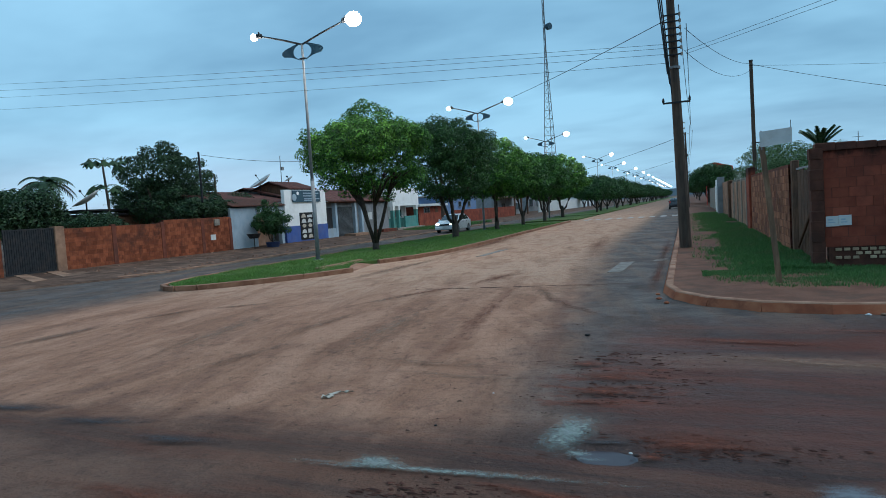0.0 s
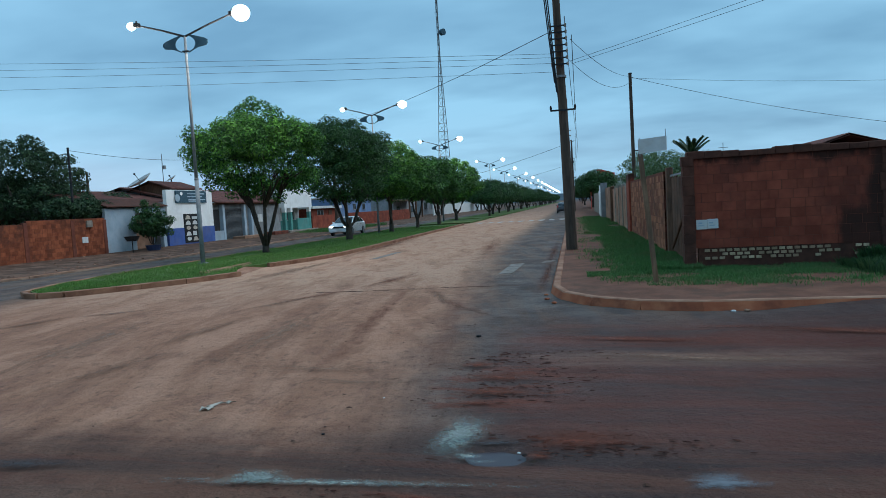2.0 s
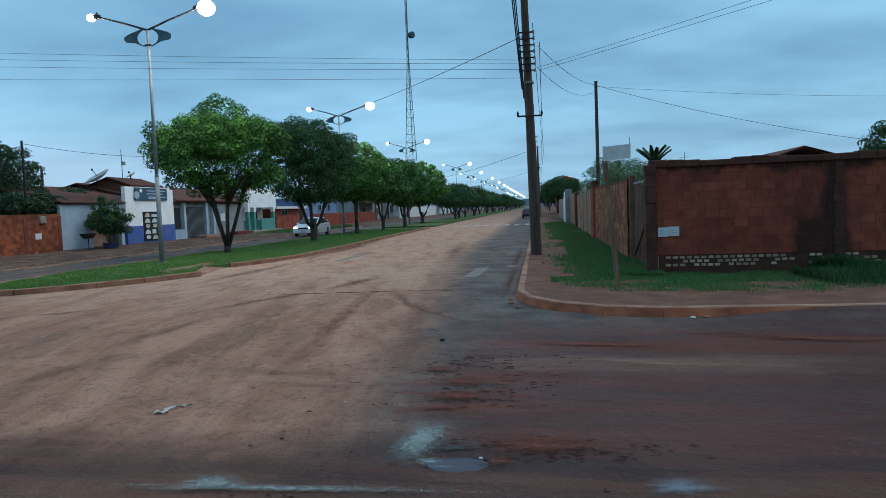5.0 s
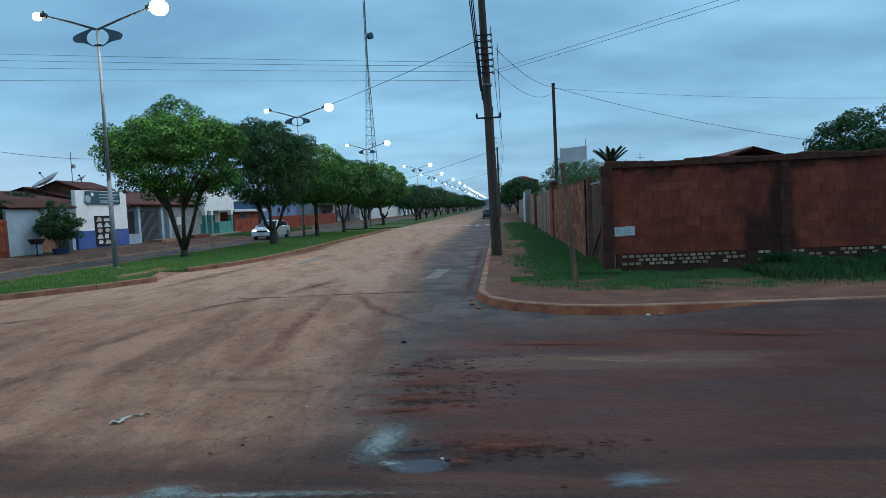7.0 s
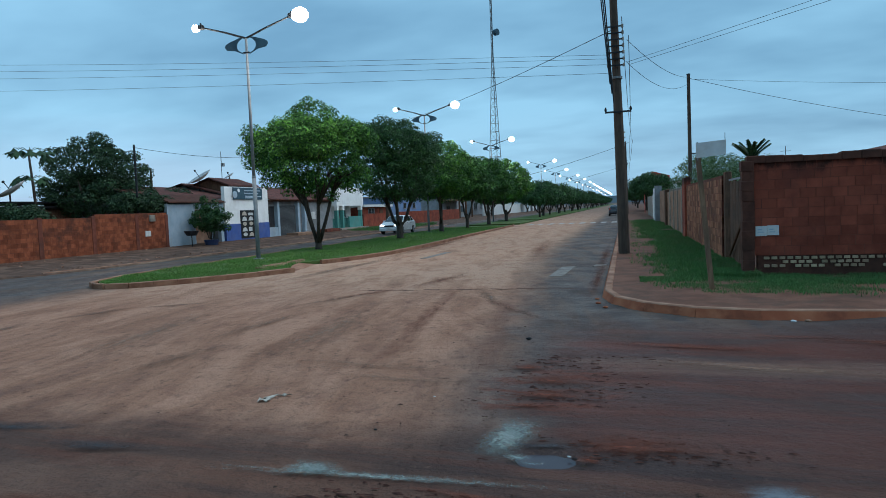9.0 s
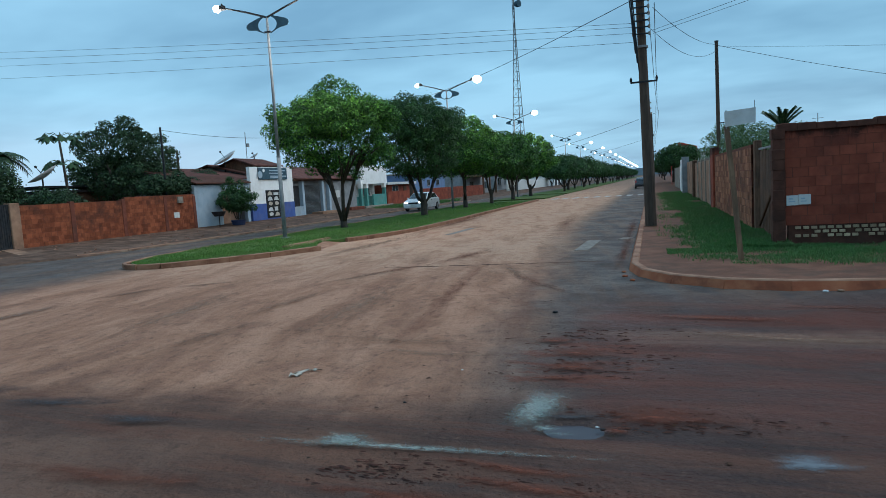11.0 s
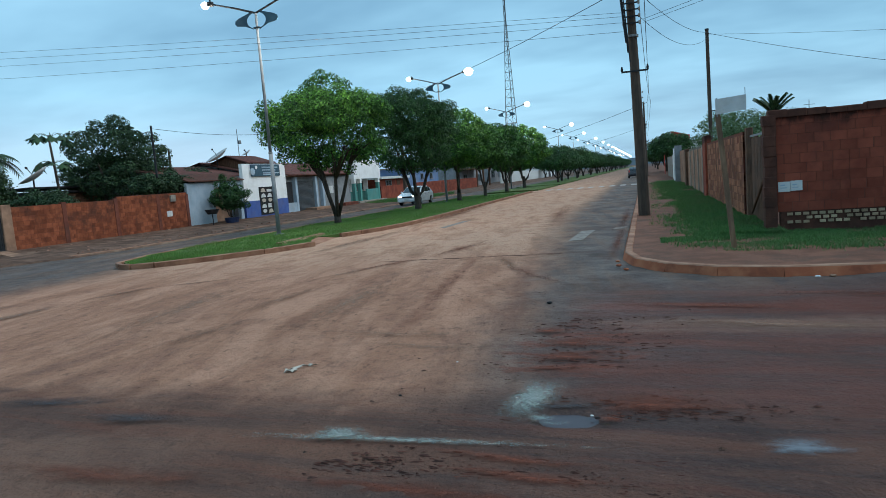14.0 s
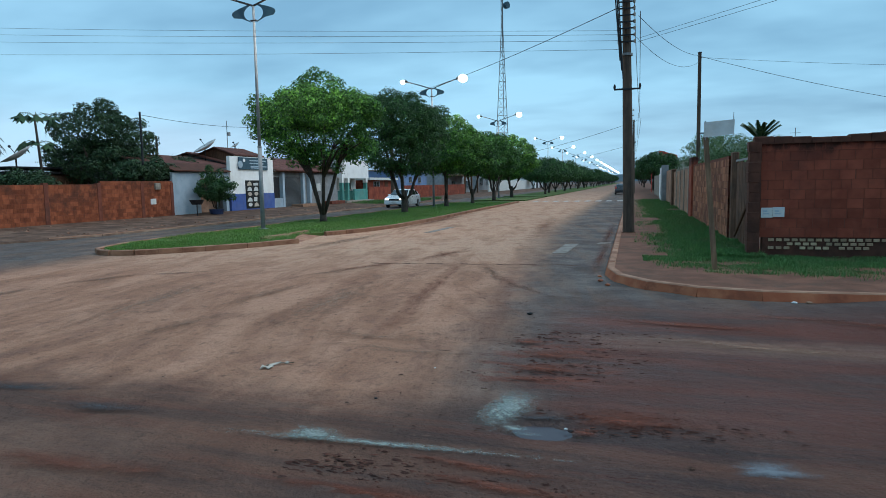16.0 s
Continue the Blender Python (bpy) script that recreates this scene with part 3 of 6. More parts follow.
def thing(name, label, category, at=(0, 0, 0), group="", kind=""):
    ob = new(name)
    ob.location, ob.empty_display_size = at, 0.2
    return tagged(ob, label, category, group, kind)


def part(name, shape, material, parent=None, label="", smooth=False, bevel=0.0):
    """One mesh, given in world metres, under a thing or a part."""
    me = shape.mesh(name, smooth, origin(parent) if parent else (0, 0, 0))
    me.materials.append(material)
    ob = new(name, me)
    ob.parent = parent
    if label:
        ob["label"] = label
    if bevel:
        b = ob.modifiers.new("bevel", "BEVEL")
        b.width, b.segments, b.limit_method = bevel, 2, "ANGLE"
    return ob


def solo(name, shape, material, label, category, group="", kind="", smooth=False, bevel=0.0):
    return tagged(part(name, shape, material, None, "", smooth, bevel), label, category, group, kind)


def fast_mesh(name, verts, faces, material):
    me = bpy.data.meshes.new(name)
    me.from_pydata(verts.tolist() if hasattr(verts, "tolist") else verts, [], faces.tolist() if hasattr(faces, "tolist") else faces)
    me.materials.append(material)
    return me


# ---- ground, road, kerbs ----
def road_sheet():
    """The carriageways and the junction as one uneven sheet, fine where it is near."""
    def steps(marks):
        out = []
        for (a, d), (b, _) in zip(marks, marks[1:]):
            out += list(np.arange(a, b - 1e-6, d))
        return np.array(out + [marks[-1][0]])
    xs = steps([(-200, 20), (-40, 2), (-12, 0.4), (-5, 0.08), (3.5, 0.3), (15, 4), (40, 20), (200, 1)])
    ys = steps([(-60, 5), (-10, 1), (2, 0.07), (8, 0.15), (14, 0.6), (30, 4), (100, 20), (900, 1)])
    v, f = [], []
    for y in ys:
        for x in xs:
            near = max(0.0, min(1.0, (16 - y) / 8)) * max(0.0, min(1.0, (8 - abs(x)) / 3))
            z = 0.0
            if near > 0:
                z = near * (0.02 * (noise.noise((x * 0.8, y * 2.0, 0.3))) + 0.012 * noise.noise((x * 2.5, y * 7, 1.7)) + 0.006 * noise.noise((x * 9, y * 9, 4.2)))
                d = math.hypot((x + 0.67) / 0.27, (y - 4.4) / 0.155)
                z -= 0.055 * math.exp(-d * d * 1.9)
            if x > 2.2 and 8.6 < y < 12:
                u, w = min(1.0, (x - 2.2) / 2.7), min(1.0, (y - 8.6) / 1.5)
                z += (0.15 if y < 10.2 else 0.115) * u * u * (3 - 2 * u) * w * w
            v.append((x, y, z))
    n = len(xs)
    f = [(j * n + i, j * n + i + 1, (j + 1) * n + i + 1, (j + 1) * n + i) for j in range(len(ys) - 1) for i in range(n - 1)]
    me = fast_mesh("road", v, f, M_ROAD)
    me.polygons.foreach_set("use_smooth", [True] * len(me.polygons))
    tagged(new("road", me), "old asphalt avenue and junction covered in red mud", "road", kind="structure")


g = Shape()
g.box(-2500, 2500, -800, 3500, -0.6, -0.06)
solo("ground", g, M_DIRT, "flat reddish earth reaching to the horizon", "ground", kind="structure")
road_sheet()

KERB_H = 0.15


def arc(cx, cy, r, a0, a1, n):
    return [(cx + r * math.cos(radians(a0 + (a1 - a0) * i / n)), cy + r * math.sin(radians(a0 + (a1 - a0) * i / n))) for i in range(n + 1)]


def slab(name, outline, z, material, label):
    s = Shape().prism(outline, "z", -0.1, z)
    return solo(name, s, material, label, "pavement", kind="structure")


def resample(line, step):
    out, carry = [Vector(line[0])], 0.0
    for a, b in zip(line, line[1:]):
        a, b = Vector(a), Vector(b)
        d = (b - a).length
        k = step - carry
        while k <= d:
            out.append(a.lerp(b, k / d))
            k += step
        carry = (carry + d) % step
    return out


def kerb(line, step, top, label, width=0.14, mat=None, foot=0.0):
    """A run of kerbstones along a line; each stone its own piece, slightly out of true."""
    k = thing("kerb", label, "kerb", kind="structure")
    pts = resample([(*p, 0) for p in line], step)
    for a, b in zip(pts, pts[1:]):
        d = (b - a)
        n = Vector((-d.y, d.x, 0)).normalized() * width
        t = top + R.uniform(-0.003, 0.003)
        e = d.normalized() * -0.001
        a2, b2 = a + e, b - e
        c = 0.018
        s = Shape()
        lo = [a2, b2, b2 + n, a2 + n]
        n1 = n.normalized() * foot
        v = [(p.x, p.y, -0.08) for p in (a2 - n1, b2 - n1, b2 + n, a2 + n)] + [(p.x, p.y, t - c) for p in lo] + [((p + q * c).x, (p + q * c).y, t) for p, q in zip(lo, (n.normalized(), n.normalized(), -n.normalized(), -n.normalized()))]
        s.add(v, [(3, 2, 1, 0), (8, 9, 10, 11)] + [(r + i, r + (i + 1) % 4, r + 4 + (i + 1) % 4, r + 4 + i) for r in (0, 4) for i in range(4)])
        st = part("kerbstone", s, mat or M_KERB, k)
        st.data.materials.append(M_KERBEDGE)
        for i in (1, 6, 8):
            st.data.polygons[i].material_index = 1
    return k


CORNER = arc(2.0, 12.6, 2.48, 180, 270, 12)      # the corner's curve, from the avenue to the side street
RIGHT_LINE = [(-0.48, 420), (-0.48, 60), (-0.48, 30), (-0.48, 18)] + CORNER + [(5, 10.16), (9, 10.3), (14, 10.4), (40, 10.6)]
kerb([(-0.48, 62), (-0.48, 30)] + CORNER + [(5, 10.16), (9, 10.3), (14, 10.4)], 0.9, KERB_H, "mud-stained concrete kerb round the street corner", foot=0.08)
slab("pavement", [(x + 0.1, y + 0.05) for x, y in RIGHT_LINE] + [(40, 420)], KERB_H - 0.02, M_VERGE, "bare trodden earth verge behind the kerb")

TIP = [(-10.3, 17.6), (-10.9, 16.6), (-11.9, 15.3), (-12.9, 14.35), (-13.8, 14.05), (-14.6, 14.7), (-15.1, 16.2), (-15.25, 18)]
MED_R = [(-9.9, 58), (-9.7, 40), (-9.5, 30), (-9.55, 25), (-10.1, 22.2), (-10.7, 21.0)]
MED_RAMP = [(-10.75, 20.9), (-11.1, 20.2), (-10.9, 19.3), (-10.25, 18.0)]
MED_L = [(-15.3, 25), (-15.3, 58)]
MEDIAN = MED_R + MED_RAMP + TIP[1:] + MED_L
slab("median", [(-12.6 + (x + 12.6) * 0.985, y + (0.13 if y < 18 else 0.0)) for x, y in MEDIAN], KERB_H - 0.03, M_TURF, "grassed median island between the two carriageways")
kerb(MED_R[::-1], 0.9, KERB_H, "mud-stained concrete kerb along the grassed median", -0.14, M_KERBDULL)
kerb([(-10.2, 18.1)] + TIP[1:] + MED_L, 0.6, KERB_H, "pale concrete kerb round the tip of the median", 0.12, M_KERBDULL)
slab("median", [(-9.9, 79), (-9.9, 640), (-15.3, 640), (-15.3, 79)], KERB_H - 0.03, M_TURF, "grassed median island farther along the avenue")
slab("median", [(-9.9, 62), (-9.9, 76.5), (-15.3, 76.5), (-15.3, 62)], KERB_H - 0.03, M_TURF, "grassed median island beside the crossing")
# ramp cut in the median's edge
s = Shape().add([(-10.2, 18.0, 0.006), (-10.8, 20.9, 0.006), (-11.6, 21.4, 0.17), (-11.6, 18.2, 0.17), (-11.6, 21.4, -0.05), (-11.6, 18.2, -0.05), (-10.2, 18.0, -0.05), (-10.8, 20.9, -0.05)],
                [(0, 1, 2, 3), (0, 3, 5, 6), (1, 7, 4, 2), (2, 4, 5, 3), (0, 6, 7, 1), (4, 7, 6, 5)])
solo("kerb_ramp", s, M_KERBEDGE, "small concrete ramp cut into the median kerb", "ramp", kind="structure")

LEFT_LINE = [(-19.6, 230), (-19.6, 60), (-19.6, 24), (-19.9, 18), (-21.2, 14.8), (-24, 13.2), (-40, 12.6)]
s = Shape()
prof = [(-19.6, 0.06), (-20.4, 0.12), (-23.5, 0.2), (-25.0, 0.27), (-90, 0.3)]
ysl = [12.8, 15, 18, 24, 40, 60, 100, 230, 420]
vv = []
for y in ysl:
    sh = {12.8: -6.0, 15: -1.9, 18: -0.35}.get(y, 0.0)
    vv += [(min(x + sh, -0.0) if i < 2 else x + min(0, sh + 3.0 if i == 2 else 0), y, z) for i, (x, z) in enumerate(prof)]
np_ = len(prof)
s.add(vv, [(j * np_ + i, j * np_ + i + 1, (j + 1) * np_ + i + 1, (j + 1) * np_ + i) for j in range(len(ysl) - 1) for i in range(np_ - 1)])
rim = vv[::np_]
s.add([q for x, y, z in rim for q in ((x, y, z), (x + 0.25, y - 0.05, -0.1))], [(2 * j, 2 * j + 1, 2 * j + 3, 2 * j + 2) for j in range(len(rim) - 1)])
solo("pavement", s, M_DIRT, "sloping bare earth pavement before the houses", "pavement", kind="structure")
kerb([(-19.6, 70), (-19.6, 26), (-19.75, 20), (-20.3, 17.6)], 1.0, 0.09, "low worn kerb half buried in red earth", 0.16, M_KERBPALE)

def left_height(x):
    for (xa, za), (xb, zb) in zip(prof, prof[1:]):
        if xb <= x <= xa:
            return za + (zb - za) * (xa - x) / (xa - xb)
    return 0.06


s = Shape()
for k in range(520):
    y = R.uniform(18.5, 52)
    x = R.choice((-24.85 + abs(R.gauss(0, 0.35)), R.uniform(-24.5, -19.9), -20.1 - abs(R.gauss(0, 0.4))))
    x = max(-24.9, min(-19.8, x))
    r, a = 0.018 + 0.07 * R.random() ** 3, R.uniform(0, 3.14)
    z = left_height(x)
    ring = [(x + r * q * math.cos(a + i * 1.2566), y + 1.4 * r * q * math.sin(a + i * 1.2566), z - 0.01) for i, q in enumerate([R.uniform(0.7, 1.2) for _ in range(5)])]
    s.add(ring + [(x + r * 0.2, y, z + r * R.uniform(0.5, 0.9)), (x - r * 0.3, y + 0.2 * r, z + r * R.uniform(0.4, 0.8))], [(0, 1, 5), (1, 2, 5), (2, 6, 5), (2, 3, 6), (3, 4, 6), (4, 0, 6), (0, 5, 6)])
M_RUBBLE = surface("broken_brick_and_earth", (0.12, 0.06, 0.042), (0.24, 0.14, 0.1), 8, 0.95, None, 1, 0, 0.5, 60, by_piece=0.5)
solo("rubble", s, M_RUBBLE, "broken brick and clods scattered over the earth pavement", "rubble", kind="stuff")

# zebra crossing and worn lane marks
for i in range(9):
    x = -8.9 + i * 0.95
    s = Shape().box(x, x + 0.48, 59.0, 62.2, -0.05, 0.006)
    solo("crossing_stripe", s, M_ROADPAINT, "worn white stripe of a zebra crossing", "road marking", group="zebra stripes", kind="structure")
for x, y, w, l in ((-1.95, 16.1, 0.35, 2.6), (-1.0, 18.6, 0.3, 0.8), (-7.4, 22.5, 0.25, 3.2)):
    s = Shape().prism([(x, y), (x + w, y + 0.1), (x + w + 0.12, y + l), (x + 0.1, y + l - 0.15)], "z", -0.05, 0.009)
    solo("lane_mark", s, M_LANEPAINT, "patchy white paint worn on asphalt", "road marking", kind="structure")


s = Shape()
for k in range(26):
    x = -6.0 + k * 0.19
    y = 13.5 + 0.05 * math.sin(k * 1.7) + 0.012 * k
    s.add([(x, y, 0.004), (x + 0.19, y + 0.012 + 0.05 * (math.sin(k * 1.7 + 1.7) - math.sin(k * 1.7)), 0.004), (x + 0.19, y + 0.09, 0.004), (x, y + 0.07, 0.004)], [(0, 1, 2, 3)])
solo("road_joint", s, M_DAMP, "dark cracked joint across the asphalt", "road crack", kind="structure")

# ---- wet spots ----
def blob(cx, cy, rx, ry, seed, z, n=40, rough=0.22):
    out = []
    for k in range(n):
        a = 2 * math.pi * k / n
        r = 1 + rough * noise.noise((math.cos(a) * 1.6 + seed, math.sin(a) * 1.6, seed * 0.7)) * 2
        out.append((cx + rx * r * math.cos(a), cy + ry * r * math.sin(a), z))
    return out


def wet_patch(cx, cy, rx, ry, seed, turn, z=0.012, amount=1.0, mat=None):
    """A thin wet film whose rim frays out."""
    v, f, w, rings, n = [(0, 0, 0)], [], [amount], 6, 48
    for j in range(1, rings + 1):
        for p in blob(0, 0, rx * j / rings, ry * j / rings, seed, 0, n, 0.2):
            v.append(p); w.append((1 - j / rings) * amount)
    f += [(0, 1 + k, 1 + (k + 1) % n) for k in range(n)]
    for j in range(rings - 1):
        f += [(1 + j * n + k, 1 + j * n + (k + 1) % n, 1 + (j + 1) * n + (k + 1) % n, 1 + (j + 1) * n + k) for k in range(n)]
    me = fast_mesh("wet_patch", v, f, mat or M_WET)
    me.attributes.new("edge", "FLOAT", "POINT").data.foreach_set("value", w)
    ob = new("wet_patch", me)
    ob.matrix_world = pose(cx, cy, z, 0, 0, turn)
    if mat:
        ob.name = "mud_smear"
        tagged(ob, "wheel-dragged smear of mud, or painted wet sheen, on the asphalt", "mud", kind="structure")
    else:
        tagged(ob, "wet washed-out gravelly patch on asphalt, sky reflection painted pale", "wet patch", kind="structure")


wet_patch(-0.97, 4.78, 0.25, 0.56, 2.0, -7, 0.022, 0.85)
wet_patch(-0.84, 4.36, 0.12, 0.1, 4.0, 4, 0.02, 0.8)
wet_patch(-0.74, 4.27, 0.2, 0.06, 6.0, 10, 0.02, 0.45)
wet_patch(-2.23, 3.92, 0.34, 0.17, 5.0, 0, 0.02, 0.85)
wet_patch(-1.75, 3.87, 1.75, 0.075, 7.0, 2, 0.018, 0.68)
for x, y, rx, ry, turn, am, mt in (
        (-3.3, 10.3, 2.6, 0.12, 97, 0.45, M_REDMUD), (-2.2, 11.3, 1.3, 0.12, 122, 0.5, M_REDMUD), (-1.75, 10.6, 0.9, 0.1, 128, 0.5, M_REDMUD), (-2.7, 12.4, 1.2, 0.12, 112, 0.7, M_BROWNMUD),
        (-3.0, 6.85, 1.3, 0.15, -4, 0.5, M_BROWNMUD), (-2.4, 6.3, 0.9, 0.14, -2, 0.5, M_PALEMUD), (-10.6, 8.0, 1.2, 0.16, 88, 0.9, M_BROWNMUD), (-10.2, 10.2, 0.9, 0.1, 70, 0.8, M_BROWNMUD), (-9.2, 11.25, 0.6, 0.06, 34, 1.0, M_BROWNMUD),
        (-5.6, 12.9, 1.2, 0.1, 62, 0.8, M_REDMUD), (-6.0, 12.0, 0.9, 0.1, 66, 0.7, M_BROWNMUD), (-5.9, 9.3, 1.5, 0.14, 84, 0.6, M_BROWNMUD), (-5.7, 6.9, 1.0, 0.16, 80, 0.55, M_BROWNMUD),
        (-1.15, 6.95, 0.26, 0.1, 4, 0.95, M_REDMUD), (-0.85, 6.45, 0.45, 0.14, -8, 0.9, M_REDMUD), (-0.85, 5.95, 0.4, 0.12, -2, 0.95, M_REDMUD), (-0.95, 5.6, 0.3, 0.06, 0, 0.8, M_REDMUD),
        (-0.1, 4.72, 0.55, 0.16, 2, 0.9, M_REDMUD), (0.5, 8.2, 0.9, 0.1, -10, 0.85, M_REDMUD), (3.2, 8.5, 1.5, 0.14, -10, 0.85, M_REDMUD), (2.0, 8.85, 0.7, 0.06, -4, 0.7, M_REDMUD),
        (1.2, 7.2, 1.3, 0.18, -7, 0.75, M_PALEMUD), (-4.6, 15.4, 1.6, 0.24, 80, 0.7, M_REDMUD), (-4.2, 4.05, 0.5, 0.09, 6, 0.8, M_DAMPROAD), (-5.4, 4.3, 0.7, 0.1, 8, 0.8, M_DAMPROAD), (-6.8, 4.5, 0.8, 0.1, 8, 0.85, M_DAMPROAD),
        (0.78, 4.06, 0.24, 0.085, 4, 1.0, M_SHEEN), (-0.9, 3.68, 0.55, 0.045, -6, 0.9, M_REDMUD), (-0.75, 3.45, 0.5, 0.05, -4, 0.9, M_REDMUD), (-1.5, 3.2, 0.8, 0.06, 2, 0.8, M_REDMUD), (-3.6, 3.1, 1.0, 0.12, 4, 0.7, M_REDMUD),
        (-0.68, 4.63, 0.26, 0.03, 8, 1.0, M_DAMPROAD), (-0.35, 4.42, 0.1, 0.06, 0, 0.9, M_REDMUD), (-4.5, 9.0, 2.2, 0.3, 96, 0.6, M_PALEMUD), (-7.4, 8.5, 2.4, 0.3, 100, 0.6, M_PALEMUD), (-8.9, 19.0, 0.35, 2.6, -4, 0.85, M_PALEMUD),
        (-0.72, 15.5, 0.16, 2.4, 0, 0.75, M_REDMUD), (-0.75, 22.0, 0.18, 4.0, 0, 0.7, M_REDMUD), (-9.1, 30.0, 0.4, 6.0, 1, 0.75, M_REDMUD), (-3.4, 26.0, 0.5, 5.0, 4, 0.6, M_REDMUD)):
    wet_patch(x, y, rx * 1.25, ry * 2.0, x * 1.3 + y, turn, 0.016, am, mt)
s = Shape()
ring = [(x, y + 0.02 * noise.noise((x * 11, y * 11, 5.0)), z) for x, y, z in blob(-0.67, 4.4, 0.3, 0.18, 3.0, -0.02, 40, 0.08)]
s.add(ring + [(x, y, -0.05) for x, y, z in ring], [tuple(range(40))] + [(k, (k + 1) % 40, 40 + (k + 1) % 40, 40 + k) for k in range(40)])
solo("puddle", s, M_WATER, "small muddy puddle in a pothole of the asphalt", "puddle", kind="structure")

# litter and clods
s = Shape()
for k, (x, y, l, w, a) in enumerate(((-3.54, 5.36, 0.12, 0.06, 0.15), (-3.53, 5.37, 0.2, 0.02, 1.0), (-3.43, 5.53, 0.14, 0.02, 0.35))):
    c, q = math.cos(a), math.sin(a)
    top = [(x + c * l * i / 4 - q * w * j * (1.2 - 0.15 * i), y + q * l * i / 4 + c * w * j, 0.02 + 0.012 * math.sin(i * 2.1 + j * 3 + k)) for i in range(5) for j in (-0.5, 0.5)]
    s.add(top + [(p[0], p[1], p[2] - 0.006) for p in top], [(2 * i, 2 * i + 1, 2 * i + 3, 2 * i + 2) for i in range(4)] + [(10 + 2 * i, 12 + 2 * i, 13 + 2 * i, 11 + 2 * i) for i in range(4)] + [(0, 2, 12, 10), (1, 11, 13, 3)])
solo("litter", s, M_PAPER, "crumpled strip of dirty white plastic on the road", "litter")
for x, y, r, m, label in ((2.21, 10.0, 0.03, M_SIGNWHITE, "small white stone at the foot of the kerb"), (2.4, 10.02, 0.035, M_OLDWALL, "small brown stone at the foot of the kerb"),
                          (-1.35, 8.5, 0.028, M_BLACK, "black scrap of rubber on the asphalt"), (-0.44, 4.42, 0.016, M_BLACK, "dark stone at the rim of the puddle"), (-0.48, 4.46, 0.012, M_SIGNWHITE, "pale stone at the rim of the puddle"),
                          (-0.56, 11.65, 0.04, M_KERB, "broken piece of kerb lying at the corner"), (-0.42, 11.2, 0.035, M_KERB, "broken piece of kerb lying at the corner"), (-0.6, 12.2, 0.03, M_KERB, "broken piece of kerb lying at the corner"),
                          (-1.86, 5.74, 0.01, M_SIGNWHITE, "tiny pale stone on the road"), (-2.08, 4.77, 0.012, M_BLACK, "dark clod lying on the road")):
    s = Shape().ball((x, y, r * 0.3 + 0.004), r * 1.3, r, r * 0.6, 9, 6)
    s.v = [(a + 0.35 * r * noise.noise((a * 31, b * 31, c * 31)), b + 0.35 * r * noise.noise((a * 29, b * 37, 5 + c)), c) for a, b, c in s.v]
    solo("stone", s, m, label, "stone")
s = Shape()
for k in range(170):
    x, y = R.uniform(-5, 2.5), R.uniform(3.2, 9.5)
    if k < 110:
        x, y = R.gauss(-0.9, 0.7), R.gauss(5.2, 1.6)
    if math.hypot(x + 0.68, (y - 4.4) * 1.5) < 0.34:
        x -= 0.9
    r = R.choice((0.005, 0.007, 0.009, 0.014)) * R.uniform(0.7, 1.3)
    s.add([(x + r * R.uniform(-1.2, 1.2) + dx * r, y + dy * r, 0.012 + dz * r * 0.8) for dx, dy, dz in ((-1, 0, 0), (1, 0, 0), (0, -1, 0), (0, 1, 0), (0, 0, 1))], [(0, 2, 4), (2, 1, 4), (1, 3, 4), (3, 0, 4)])
M_CLOD = surface("loose_mud_clods", (0.05, 0.034, 0.026), (0.12, 0.06, 0.042), 9, 0.95, None, 1, 0, 0.4, 60)
solo("mud_clods", s, M_CLOD, "loose clods of dark mud scattered over asphalt", "mud", kind="stuff")


# dragged ridges of mud in the near wheel tracks
s = Shape()
for k in range(700):
    if k < 330:
        x, y = R.uniform(-2.2, 0.3), R.gauss(3.5, 0.13)
    elif k < 560:
        x, y = R.gauss(-0.7, 0.45), R.uniform(5.6, 7.6)
    else:
        x, y = R.gauss(-0.1, 0.5), R.gauss(4.65, 0.16)
    if math.hypot(x + 0.68, (y - 4.4) * 1.5) < 0.34:
        continue
    l, w, h = 0.012 + 0.05 * R.random() ** 2, R.uniform(0.005, 0.012), R.uniform(0.002, 0.008)
    d = R.uniform(-0.25, 0.25)
    s.add([(x - l, y - d * l, 0.0), (x, y - w, 0.0), (x + l, y + d * l, 0.0), (x, y + w, 0.0), (x - l * 0.3, y, 0.003 + h), (x + l * 0.35, y + d * l * 0.3, 0.003 + h * 0.8)],
          [(0, 1, 4), (1, 2, 5), (1, 5, 4), (2, 3, 5), (3, 0, 4), (3, 4, 5)])
M_RIDGE = surface("red_mud_ridge", (0.06, 0.03, 0.025), (0.115, 0.045, 0.032), 9, 0.9, None, 1, 0, 0.4, 60, by_piece=0.3)
solo("mud_ridges", s, M_RIDGE, "small dragged ridges of red mud on the asphalt", "mud", kind="stuff")


